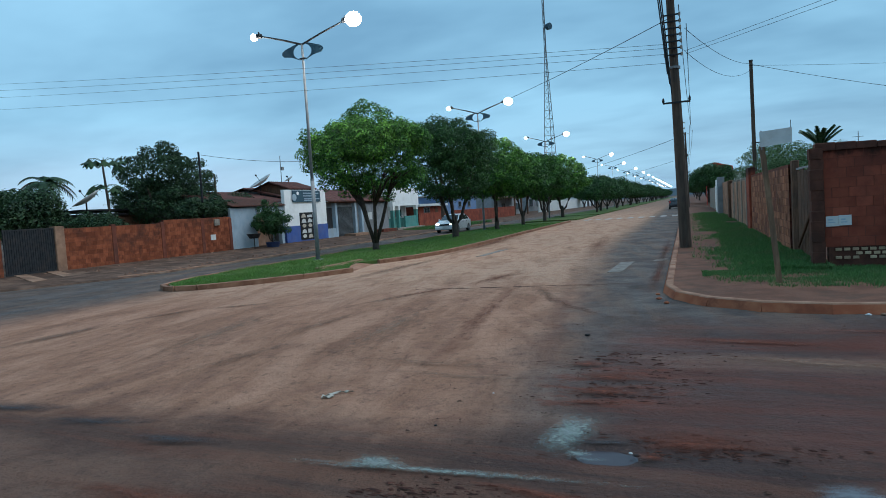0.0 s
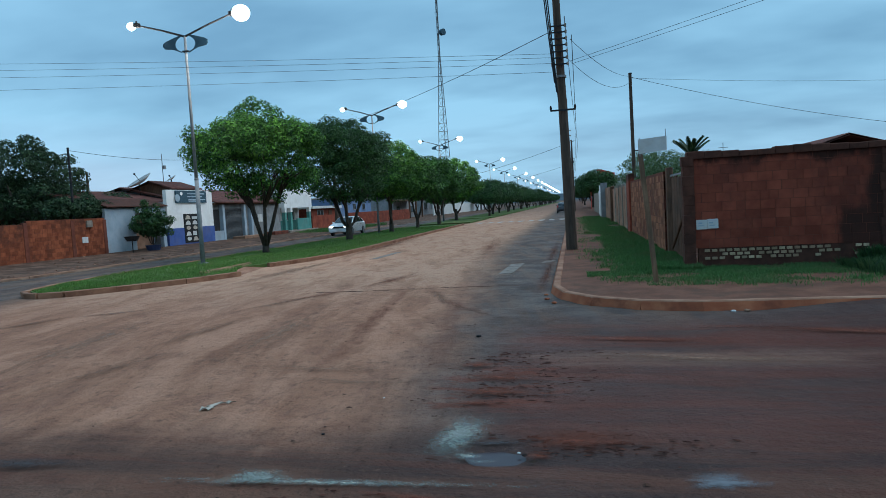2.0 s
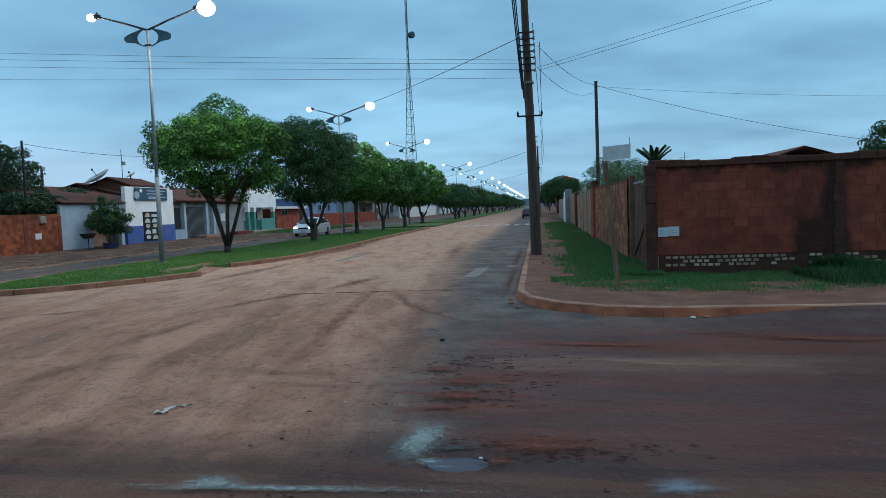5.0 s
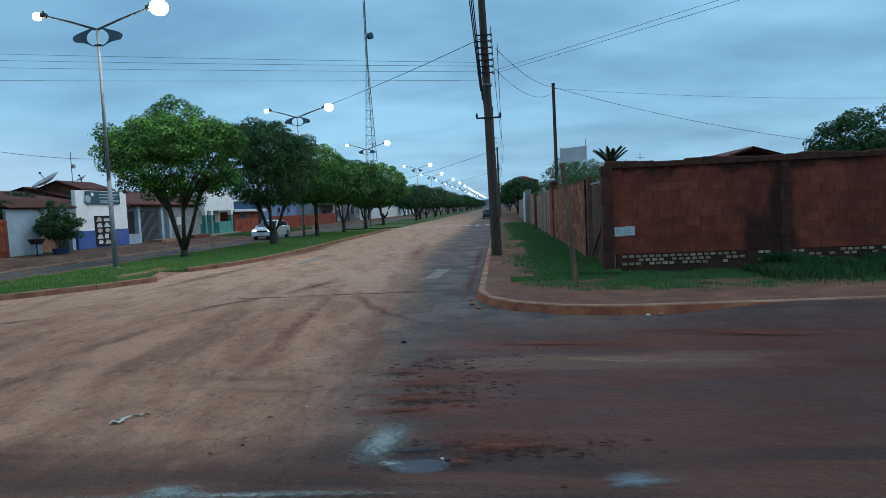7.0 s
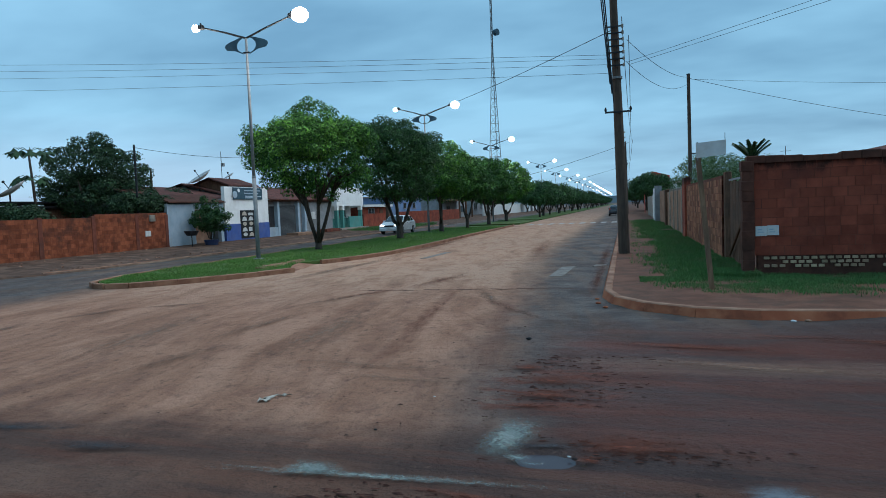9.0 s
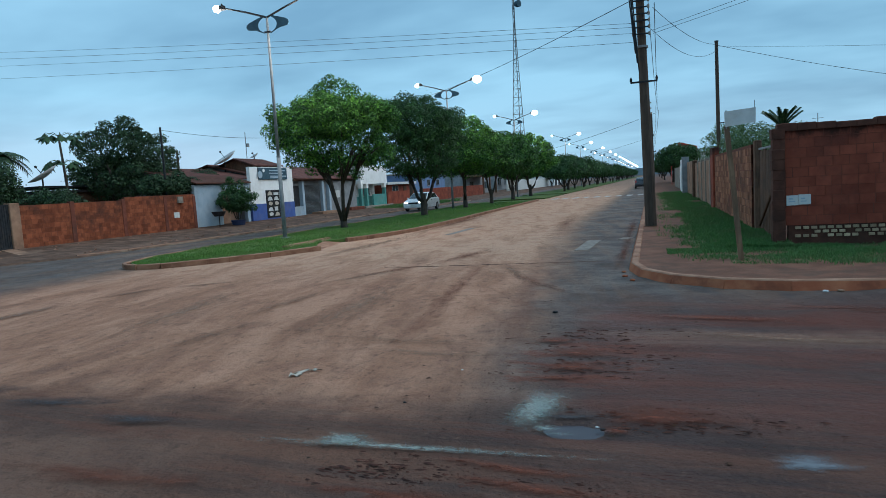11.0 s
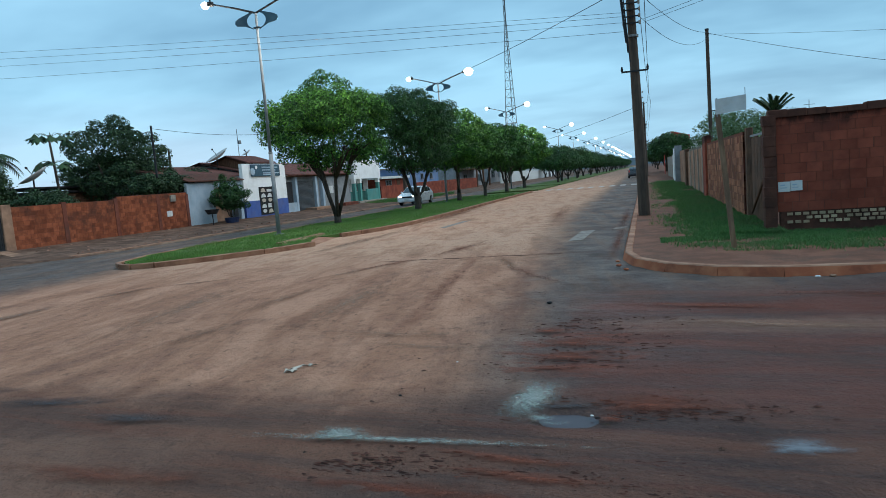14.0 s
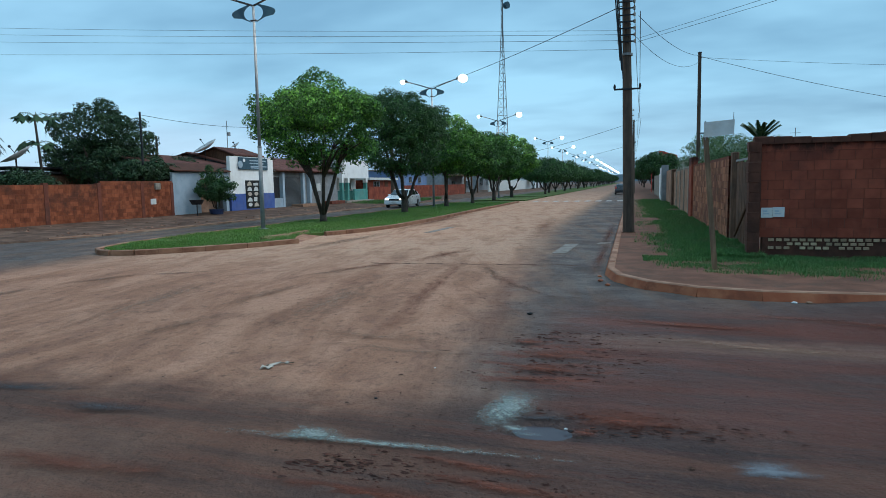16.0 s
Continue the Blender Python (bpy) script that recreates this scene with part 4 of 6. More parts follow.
# ---- grass ----
def grass(name, count, place, height, label, material=None):
    v, f = [], []
    made = 0
    while made < count:
        p = place()
        if p is None:
            continue
        x, y, z = p
        h = height * (0.45 + 0.9 * R.random()) * (0.5 + max(0, 0.7 + noise.noise((x * 0.9, y * 0.9, 3.0))))
        a, lean = R.uniform(0, 6.283), R.uniform(0.1, 0.7) * h
        w = 0.004 + 0.018 * h
        dx, dy, c, q = math.cos(a), math.sin(a), math.cos(a + 1.57) * w, math.sin(a + 1.57) * w
        n = len(v)
        v += [(x - c, y - q, z), (x + c, y + q, z), (x + dx * lean * 0.4 + c * 0.7, y + dy * lean * 0.4 + q * 0.7, z + h * 0.6), (x + dx * lean, y + dy * lean, z + h)]
        f += [(n, n + 1, n + 2), (n, n + 2, n + 3)]
        made += 1
    tagged(new(name, fast_mesh(name, v, f, material or L_GRASS)), label, "grass", kind="stuff")


def on_corner():
    """Behind the corner's path: a patch before the wall, thinner in the trodden strip."""
    x, y = R.uniform(0.2, 11), R.uniform(11.1, 14.72)
    edge = 11.55 + 0.25 * noise.noise((x * 0.8, 2.2, 0)) + (max(0, 1.8 - x) ** 1.3) * 0.9
    thick = (y - edge + 0.15) / 1.3 + 0.6 * noise.noise((x * 2.6, y * 2.6, 4.0)) + 0.3 * noise.noise((x * 7, y * 7, 1.0))
    if R.random() > max(0.0, thick) ** 2.6:
        return None
    bare = noise.noise((x * 0.55, y * 0.8, 9.0))
    if bare < -0.12 - abs(R.gauss(0, 0.16)) or (13.3 < y + 0.3 * noise.noise((x * 3, y * 3, 8.0)) < 13.8 and x < 2.6 and R.random() < 0.75) or (5.0 < x < 6.3 and y < 13.6 and R.random() < 0.6):
        return None
    return x, y, KERB_H - 0.02


def along_wall():
    y = 14.4 + 44 * R.random() ** 1.7
    x0 = 0.35 + 0.3 * noise.noise((2.0, y * 0.6, 0)) + 0.35 * min(1.0, max(0.0, (18.5 - y) / 3))
    x = R.uniform(x0 - 0.5, 2.62)
    thick = (x - x0 + 0.35) / 1.3 + 0.6 * noise.noise((x * 2.6, y * 2.2, 6.0)) + 0.3 * noise.noise((x * 7, y * 7, 1.0))
    if R.random() > max(0.0, thick) ** 2.6:
        return None
    if noise.noise((x * 0.7, y * 0.5, 5.0)) < -0.25 - abs(R.gauss(0, 0.15)):
        return None
    return x, y, KERB_H - 0.02


def inside(x, y, poly):
    odd, j = False, len(poly) - 1
    for i in range(len(poly)):
        (xi, yi), (xj, yj) = poly[i], poly[j]
        if (yi > y) != (yj > y) and x < (xj - xi) * (y - yi) / (yj - yi) + xi:
            odd = not odd
        j = i
    return odd


SHRUNK = [(x * 0.985 - 0.19, 0.99 * y + 0.33) for x, y in MEDIAN]


def on_median():
    x, y = R.uniform(-15.2, -9.6), 14.2 + 40 * R.random() ** 1.5
    return (x, y, KERB_H - 0.03) if inside(x, y, SHRUNK) else None


grass("verge_grass", 60000, on_corner, 0.045, "short green grass before the brick wall", L_VERGE)
grass("verge_grass", 105000, along_wall, 0.07, "green grass verge along the side wall", L_VERGE)
grass("median_grass", 70000, on_median, 0.055, "bright short grass on the median")


def by_brick_house():
    x, y = R.uniform(-24.4, -20.3), R.uniform(52.5, 69)
    return (x, y, 0.13) if noise.noise((x * 0.6, y * 0.4, 12.0)) > -0.2 else None


grass("pavement_grass", 14000, by_brick_house, 0.16, "rough grass growing over the earth pavement", L_VERGE)


def weeds():
    x, y = R.uniform(5.2, 12), 14.72 - abs(R.gauss(0, 0.8))
    return (x, y, KERB_H - 0.02) if noise.noise((x * 1.1, y, 2.0)) > -0.25 else None


grass("tall_weeds", 42000, weeds, 0.17, "taller tufts of weeds at the foot of the wall", L_WEED)


# ---- trees ----
def leaf_cloud(rng, clumps, count, size):
    """Folded leaves round the outside of many small clumps (centre, radii), facing outwards and up."""
    wts = np.array([c[1] * c[2] for c in clumps]); wts = np.cumsum(wts / wts.sum())
    pick = np.searchsorted(wts, rng.random(count)).clip(0, len(clumps) - 1)
    cen = np.array([c[0] for c in clumps])[pick]
    rad = np.array([(c[1], c[1], c[2]) for c in clumps])[pick]
    d = rng.normal(size=(count, 3)) + [0, 0, 0.35]; d /= np.linalg.norm(d, axis=1)[:, None]
    r = 0.5 + 0.5 * rng.random(count)[:, None] ** 0.5 + 0.12 * rng.normal(size=(count, 1)) * (rng.random((count, 1)) < 0.3)
    p = cen + d * rad * r
    out = d + rng.normal(size=(count, 3)) * 0.32 + [0, 0, 0.4]
    out /= np.linalg.norm(out, axis=1)[:, None]
    side = np.cross(out, rng.normal(size=(count, 3))); side /= np.linalg.norm(side, axis=1)[:, None] + 1e-9
    tipw = np.cross(side, out)
    L = size * (0.65 + 0.7 * rng.random((count, 1)))
    W = L * 0.3
    v = np.stack([p - tipw * L * 0.5, p + side * W + out * W * 0.35, p + tipw * L * 0.5 - out * L * 0.12, p - side * W + out * W * 0.35], 1).reshape(-1, 3)
    i = np.arange(count)[:, None] * 4
    f = np.concatenate([i + [0, 1, 2], i + [0, 2, 3]], 1).reshape(-1, 3)
    return v, f


def crown_clumps(rng, base, top, rx, ry, n, lump, waist=0.42):
    """Clumps spread evenly over a rounded crown, so that gaps stay between them; flat underneath, domed above."""
    out, dirs = [], []
    mid = base + (top - base) * waist
    for _ in range(n):
        best, far = None, -1.0
        for _ in range(7):
            d = rng.normal(size=3); d /= np.linalg.norm(d)
            gap = min((np.sum((d - q) ** 2) for q in dirs), default=9.0)
            if gap > far:
                best, far = d, gap
        d = best
        dirs.append(d)
        hz = (top - mid) if d[2] > 0 else (mid - base)
        k = 0.8 + 0.26 * rng.random() ** 0.8
        c = np.array([d[0] * (rx - lump * 0.7) * k, d[1] * (ry - lump * 0.7) * k, mid + d[2] * (hz - lump * 0.5) * k])
        s = lump * (0.6 + 0.65 * rng.random())
        out.append((c, s, s * 0.72))
    for _ in range(n // 4):
        d = rng.normal(size=3) * 0.3
        out.append((np.array([d[0] * rx, d[1] * ry, base + (top - base) * (waist + 0.3 * d[2])]), lump * 1.3, lump * 1.1))
    return out


def tree(at, seed, trunk_h, base, top, rx, ry, leaves, size, leaf_mat, label, stems=3, trunk_r=0.16, clumps=70, lump=0.75, group="", name="street_tree", lean=0.0, tufts=(), waist=0.42):
    """A trimmed street tree: forked tapering stems, limbs into the crown, a lumpy crown of leaves."""
    rng = np.random.default_rng(seed)
    rr = random.Random(seed)
    t = thing(name, label, "tree", at, group)
    O = Vector(at)
    s = Shape()
    s.tube([O + Vector((0, 0, -0.08)), O + Vector((0, 0, 0.1)), O + Vector((lean * 0.3, 0, trunk_h * 0.6)), O + Vector((lean, 0, trunk_h))], [trunk_r * 1.3, trunk_r * 1.05, trunk_r * 0.92, trunk_r * 0.7], 10)
    part("trunk", s, M_BARK, t, smooth=True)
    a0 = rr.uniform(0, 6.28)
    for i in range(stems):
        a = a0 + 6.283 * i / stems + rr.uniform(-0.3, 0.3)
        reach = rr.uniform(0.15, 0.3) * rx
        p0 = O + Vector((lean * 0.7 + math.cos(a) * trunk_r * 0.35, math.sin(a) * trunk_r * 0.35, trunk_h * 0.6))
        p1 = p0 + Vector((math.cos(a) * reach * 0.45, math.sin(a) * reach * 0.45, (base - trunk_h) * 0.55))
        p2 = O + Vector((math.cos(a) * reach, math.sin(a) * reach, base + 0.25))
        p3 = O + Vector((math.cos(a) * reach * 1.9, math.sin(a) * reach * 1.9, base + (top - base) * 0.5))
        s = Shape().tube([p0, p1, p2, p3], [trunk_r * 0.6, trunk_r * 0.52, trunk_r * 0.44, trunk_r * 0.14], 8)
        for _ in range(4):
            b = a + rr.uniform(-1.0, 1.0)
            q = p2 + Vector((math.cos(b) * rx * rr.uniform(0.2, 0.5), math.sin(b) * ry * rr.uniform(0.2, 0.5), (top - base) * rr.uniform(0.15, 0.4)))
            s.tube([p1.lerp(p2, rr.uniform(0.4, 1.0)), p2.lerp(q, 0.55) + Vector((0, 0, 0.1)), q], [trunk_r * 0.34, trunk_r * 0.22, 0.015], 6)
        part("limb", s, M_BARK, t, smooth=True)
    cl = crown_clumps(rng, base, top, rx, ry, clumps, lump, waist)
    cl += [(np.array([rng.normal() * 0.35 * lump + dx, rng.normal() * 0.35 * lump, z]), r, r * 0.8) for dx, z, r in tufts]
    v, f = leaf_cloud(rng, cl, leaves, size)
    ob = new("crown", fast_mesh("crown", v, f, leaf_mat))
    ob.parent = t
    return t


MZ = KERB_H - 0.03
ROW = "trimmed trees along the median"
TREES = [
    tree((-13.95, 27.4, MZ), 11, 0.55, 2.5, 6.2, 3.15, 3.2, 52000, 0.115, L_BRIGHT, "round-crowned street tree with three forked stems on the grass", 5, 0.16, 130, 0.5, ROW, waist=0.66,
         tufts=((-3.1, 5.3, 0.5), (-3.4, 4.8, 0.45), (-2.9, 4.4, 0.5), (-0.3, 6.8, 0.42), (-0.7, 6.55, 0.42), (0.15, 6.6, 0.42), (-0.3, 6.45, 0.55), (-1.1, 6.3, 0.45), (0.5, 6.25, 0.45), (-2.4, 3.3, 0.5), (1.9, 3.0, 0.6), (2.5, 3.3, 0.5), (-1.5, 2.9, 0.5), (0.9, 2.5, 0.4))),
    tree((-13.1, 36.4, MZ), 12, 1.3, 1.9, 6.9, 2.8, 3.1, 46000, 0.12, L_DARK, "dark green round street tree on the grassed median", 3, 0.2, 130, 0.5, ROW, tufts=((-1.1, 6.4, 0.8), (-0.4, 6.8, 0.7), (-1.7, 5.7, 0.9), (0.6, 6.6, 0.7), (-0.3, 6.9, 0.45)), waist=0.55),
    tree((-13.3, 46.2, MZ), 13, 1.0, 2.1, 6.8, 2.9, 3.2, 34000, 0.14, L_BRIGHT, "bright green street tree with two stems on the median", 2, 0.17, 100, 0.56, ROW),
    tree((-12.9, 52.8, MZ), 14, 1.2, 2.3, 6.2, 2.6, 2.9, 17000, 0.19, L_MID, "slender leaning street tree on the median", 2, 0.15, 80, 0.55, ROW),
    tree((-13.1, 62.6, MZ), 15, 1.3, 2.0, 6.5, 2.7, 3.1, 17000, 0.2, L_MID, "round street tree with a single trunk on the median", 3, 0.18, 80, 0.6, ROW),
    tree((-13.3, 73.5, MZ), 16, 1.3, 2.0, 7.0, 3.2, 3.4, 18000, 0.22, L_BRIGHT, "broad bright green street tree on the median", 3, 0.2, 90, 0.62, ROW),
]
far_a = tree((-11.8, 92, MZ), 17, 0.9, 1.6, 4.9, 3.0, 3.2, 9000, 0.24, L_DARK, "broad low street tree farther along the median", 4, 0.16, 45, 0.85, ROW)
far_b = tree((-12.6, 103, MZ), 18, 1.0, 1.7, 5.6, 3.1, 3.3, 9000, 0.25, L_DARK, "round street tree farther along the median", 3, 0.18, 45, 0.9, ROW)
y = 113.0
k = 0
while y < 480:
    copy_thing((far_a, far_b)[k % 2], pose(-12.4 + R.uniform(-0.8, 0.8), y, MZ, 0, 0, R.uniform(0, 360)))
    y += R.uniform(9, 13) * (1 + 0.3 * (y > 250))
    k += 1
right_a = tree((3.3, 92, MZ), 21, 1.4, 2.0, 5.6, 2.9, 3.4, 9000, 0.27, L_DARK, "dense dark street tree by the far pavement", 3, 0.2, 45, 0.85, "trees of the far pavement")
for y in (104, 121, 140, 165, 190, 230, 280, 340):
    copy_thing(right_a, pose(3.2 + R.uniform(-0.6, 1.2), y, MZ, 0, 0, R.uniform(0, 360)))
for x, y in ((-24, 118), (-27, 140), (-23.5, 160), (-26, 190), (-25, 230), (-28, 270), (-24, 320)):
    copy_thing(far_b, pose(x, y, 0.25, 0, 0, R.uniform(0, 360)))
# trees in the yards
tree((-30.6, 31.8, 0.28), 31, 1.4, 1.4, 6.6, 3.1, 3.3, 34000, 0.15, L_BLUE, "large dark broad-leaved tree behind the orange wall", 4, 0.2, 105, 0.52, "", "yard_tree", tufts=((-1.2, 3.4, 1.3), (1.0, 3.6, 1.3), (0.0, 4.8, 1.4), (-2.6, 2.6, 0.9), (-3.2, 2.2, 0.8), (0.0, 6.6, 0.5), (3.0, 2.5, 0.9), (3.6, 2.3, 0.8), (2.4, 2.9, 1.0), (4.2, 2.5, 0.6), (0.6, 6.3, 0.7)))
tree((-26.2, 29.9, 0.28), 43, 1.0, 1.8, 3.3, 1.2, 1.7, 9000, 0.13, L_BLUE, "dark bushy tree leaning over the wall's end", 3, 0.08, 34, 0.42, "", "yard_tree")
tree((-28.6, 36.2, 0.28), 37, 1.0, 1.6, 3.7, 1.6, 1.6, 7000, 0.13, L_BLUE, "small dark tree beside the pale blue wall", 3, 0.1, 30, 0.6, "", "yard_tree")
tree((-31.6, 20.0, 0.28), 42, 1.0, 1.2, 4.3, 2.6, 2.4, 10000, 0.17, L_BLUE, "dark bushy tree behind the driveway gate", 3, 0.14, 60, 0.55, "", "yard_tree")
tree((-32.2, 23.2, 0.28), 32, 1.0, 1.2, 4.2, 2.7, 2.3, 11000, 0.17, L_BLUE, "dark bushy tree behind the garden wall", 3, 0.14, 45, 0.7, "", "yard_tree")
tree((-29.0, 25.0, 0.28), 33, 0.6, 0.9, 2.7, 1.5, 1.6, 8000, 0.13, L_BLUE, "low dusky shrub above the orange wall", 3, 0.1, 35, 0.55, "", "shrub")
tree((-23.9, 33.2, 0.22), 34, 0.55, 0.75, 2.5, 1.15, 1.15, 6500, 0.12, L_DARK, "small bushy tree in a blue tub by the wall", 4, 0.05, 44, 0.26, "", "small_tree", tufts=((-0.3, 2.6, 0.3), (-0.75, 2.35, 0.28), (0.35, 2.5, 0.26), (1.1, 1.7, 0.3), (-1.2, 1.5, 0.3), (0.9, 1.0, 0.34), (-0.2, 2.8, 0.2)))
tree((14.1, 25.0, 0.12), 35, 1.2, 1.6, 4.7, 2.9, 2.2, 30000, 0.11, L_DARK, "leafy green tree behind the red block wall", 3, 0.14, 80, 0.5, "", "yard_tree")
tree((4.4, 33.5, 0.12), 36, 1.2, 1.4, 3.9, 1.6, 3.2, 9000, 0.09, L_GREY, "wispy pale green bush behind the side wall", 4, 0.08, 40, 0.5, "", "shrub")
tree((4.4, 42.0, 0.12), 38, 1.2, 1.4, 4.4, 1.9, 4.4, 9000, 0.11, L_GREY, "wispy pale green bush leaning over the side wall", 4, 0.08, 40, 0.5, "", "shrub")
tree((5.2, 27.5, 0.2), 39, 1.0, 1.2, 3.15, 1.7, 2.6, 6000, 0.09, L_GREY, "thin green bush behind the block wall", 4, 0.06, 30, 0.45, "", "shrub")
for x, y, z in ((15.5, 52, 4.0), (17.5, 56, 4.0)):
    tree((x, y, 0.1), int(x * 10), 1.5, z - 1.4, z + 0.7, 1.6, 1.6, 1800, 0.22, L_BLUE, "dark treetop behind the house roof", 3, 0.15, 25, 0.6, "", "yard_tree")


def palm(at, h, n, length, label, droop=1.0, wide=0.26, low=0.25, high=1.2):
    t = thing("palm", label, "palm", at)
    O = Vector(at)
    part("trunk", Shape().tube([O, O + Vector((0.05, 0, h * 0.5)), O + Vector((0, 0, h))], [0.14, 0.1, 0.09], 9), M_BARK, t, smooth=True)
    for i in range(n):
        a, up = 6.283 * i / n + R.uniform(-0.2, 0.2), R.uniform(low, high)
        v, f = [], []
        spine = []
        for k in range(9):
            u = k / 8
            r = length * (u - 0.12 * u * u) * math.cos(up * (1 - 0.4 * u))
            z = h + length * (math.sin(up) * u - droop * 0.75 * u * u)
            spine.append(O + Vector((math.cos(a) * r, math.sin(a) * r, z)))
        s = Shape().tube(spine, [0.02] * 8 + [0.005], 4)
        side = Vector((-math.sin(a), math.cos(a), 0))
        for k in range(1, 9):
            for q in (0, 0.5):
                p = spine[k - 1].lerp(spine[k], q + 0.25)
                fw = (spine[k] - spine[k - 1]).normalized()
                for sg in (-1, 1):
                    e = p + side * sg * length * wide * math.sin(0.4 + 2.4 * k / 9) + fw * length * 0.16 - Vector((0, 0, length * 0.08))
                    s.add([p, p + fw * 0.11, e, p + fw * 0.02 + Vector((0, 0, 0.03))], [(0, 1, 2), (3, 2, 1)])
        part("frond", s, L_BLUE, t)
    return t


palm((-32.5, 25.2, 0.28), 4.3, 18, 1.6, "small palm with drooping fronds behind the wall")
palm((4.95, 29.0, 0.12), 3.15, 13, 0.95, "short spiky palm behind the block wall", 0.2, 0.16, 0.95, 1.5)


def papaya(at, h, label):
    t = thing("papaya_tree", label, "tree", at)
    O = Vector(at)
    part("trunk", Shape().tube([O, O + Vector((0.1, 0, h * 0.5)), O + Vector((-0.12, 0, h))], [0.1, 0.07, 0.05], 8), M_BARK, t, smooth=True)
    for tier, n, r in ((h, 9, 0.85), (h - 1.45, 7, 0.75)):
        for i in range(n):
            a = 6.283 * i / n + R.uniform(-0.2, 0.2)
            d = Vector((math.cos(a), math.sin(a), 0))
            e = O + Vector((-0.05, 0, tier)) + d * r * R.uniform(0.75, 1.1) + Vector((0, 0, R.uniform(-0.12, 0.18)))
            s = Shape().tube([O + Vector((-0.05, 0, tier - 0.1)), O + Vector((-0.05, 0, tier + 0.1)) + d * r * 0.5, e], 0.012, 4)
            for j in range(7):
                b = a + (j - 3) * 0.75
                q = e + Vector((math.cos(b), math.sin(b), -0.95 + 0.5 * math.sin(i * 2.3))) * 0.4
                w = Vector((-math.sin(b), math.cos(b), 0)) * 0.13
                s.add([e, e.lerp(q, 0.55) + w, q, e.lerp(q, 0.55) - w], [(0, 1, 2), (0, 2, 3)])
            part("leaf", s, L_BLUE, t)


papaya((-30.2, 27.0, 0.28), 5.5, "thin papaya tree with two tiers of leaves")


# ---- street lamps ----
def street_lamp(at):
    t = thing("street_lamp", "steel double-armed street lamp, lit, standing on the median", "street lamp", at, "lamps along the median")
    x, y, z = at
    part("base_plate", Shape().box(x - 0.16, x + 0.16, y - 0.16, y + 0.16, z, z + 0.04, 0.01), M_STEEL, t)
    s = Shape().tube([(x, y, z), (x, y, z + 3.2)], [0.085, 0.075], 12).tube([(x, y, z + 3.2), (x, y, z + 3.25)], [0.082, 0.082], 12).tube([(x, y, z + 3.25), (x, y, z + 8.55)], [0.065, 0.045], 12)
    part("pole", s, M_STEEL, t, smooth=True)
    for sg in (-1, 1):
        pts = [(x - sg * 0.35, y, z + 8.3), (x, y, z + 8.55), (x + sg * 0.9, y, z + 8.86), (x + sg * 1.95, y, z + 9.17)]
        part("arm", Shape().tube(pts[1:], [0.04, 0.036, 0.03], 8), M_DARKSTEEL, t)
        # eye-shaped side plate, rounded outside, hollowed round the pole
        o = []
        for a in np.linspace(-62, 62, 9):
            o.append((0.42 * math.cos(radians(a)), -0.02 + 0.3 * math.sin(radians(a))))
        outer = [(0.12, 0.34), (0.45, 0.24), (0.78, 0.14), (0.92, 0.06), (0.94, -0.04), (0.86, -0.14), (0.5, -0.19), (0.12, -0.36)]
        poly = [(x + sg * (a), z + 8.3 + b) for a, b in outer + o]
        part("side_plate", Shape().prism(poly, "y", y - 0.012, y + 0.012), M_SIGNBLUE, t)
        hx = x + sg * 1.98
        head = Shape().box(hx - 0.12, hx + 0.12, y - 0.09, y + 0.09, z + 9.1, z + 9.26, 0.03)
        head.tube([(hx, y, z + 9.26), (hx, y, z + 9.34)], [0.035, 0.03], 8)
        hd = part("lamp_head", head, M_DARKSTEEL, t)
        # glass balls larger than real: the lamp's bloom is built into their size
        r = 0.33 if sg > 0 else 0.17
        part("lens", Shape().ball((hx + sg * (0.1 + r * 0.8), y, z + 9.16), r, r * 0.9, r * 0.85, 16, 10), M_LAMPON, hd, "glowing white lamp glass, enlarged to include its bloom", smooth=True)
    part("clamp", Shape().box(x - 0.13, x + 0.13, y - 0.05, y + 0.05, z + 7.98, z + 8.03), M_DARKSTEEL, t)
    return t


LAMP_Y = [22.3, 45.6, 72.0, 112.0, 143.0]
lamp = street_lamp((-14.0, LAMP_Y[0], MZ))
y = LAMP_Y[-1]
while y < 590:
    y += 31.0
    LAMP_Y.append(y)
for y in LAMP_Y[1:]:
    copy_thing(lamp, pose({45.6: -14.1, 72.0: -14.5, 112.0: -13.9, 143.0: -14.6}.get(y, -14.3), y, MZ))
for i, y in enumerate(LAMP_Y[:5]):
    for x in (-16.35, -11.55):
        l = new("lamp_light", bpy.data.lights.new("lamp_light", "POINT"))
        l.data.energy, l.data.color, l.data.shadow_soft_size = (LAMP_W if x > -14 else LAMP_W * 0.35), (1.0, 0.95, 0.85), 0.4
        l.location = (x, y, MZ + 8.6)


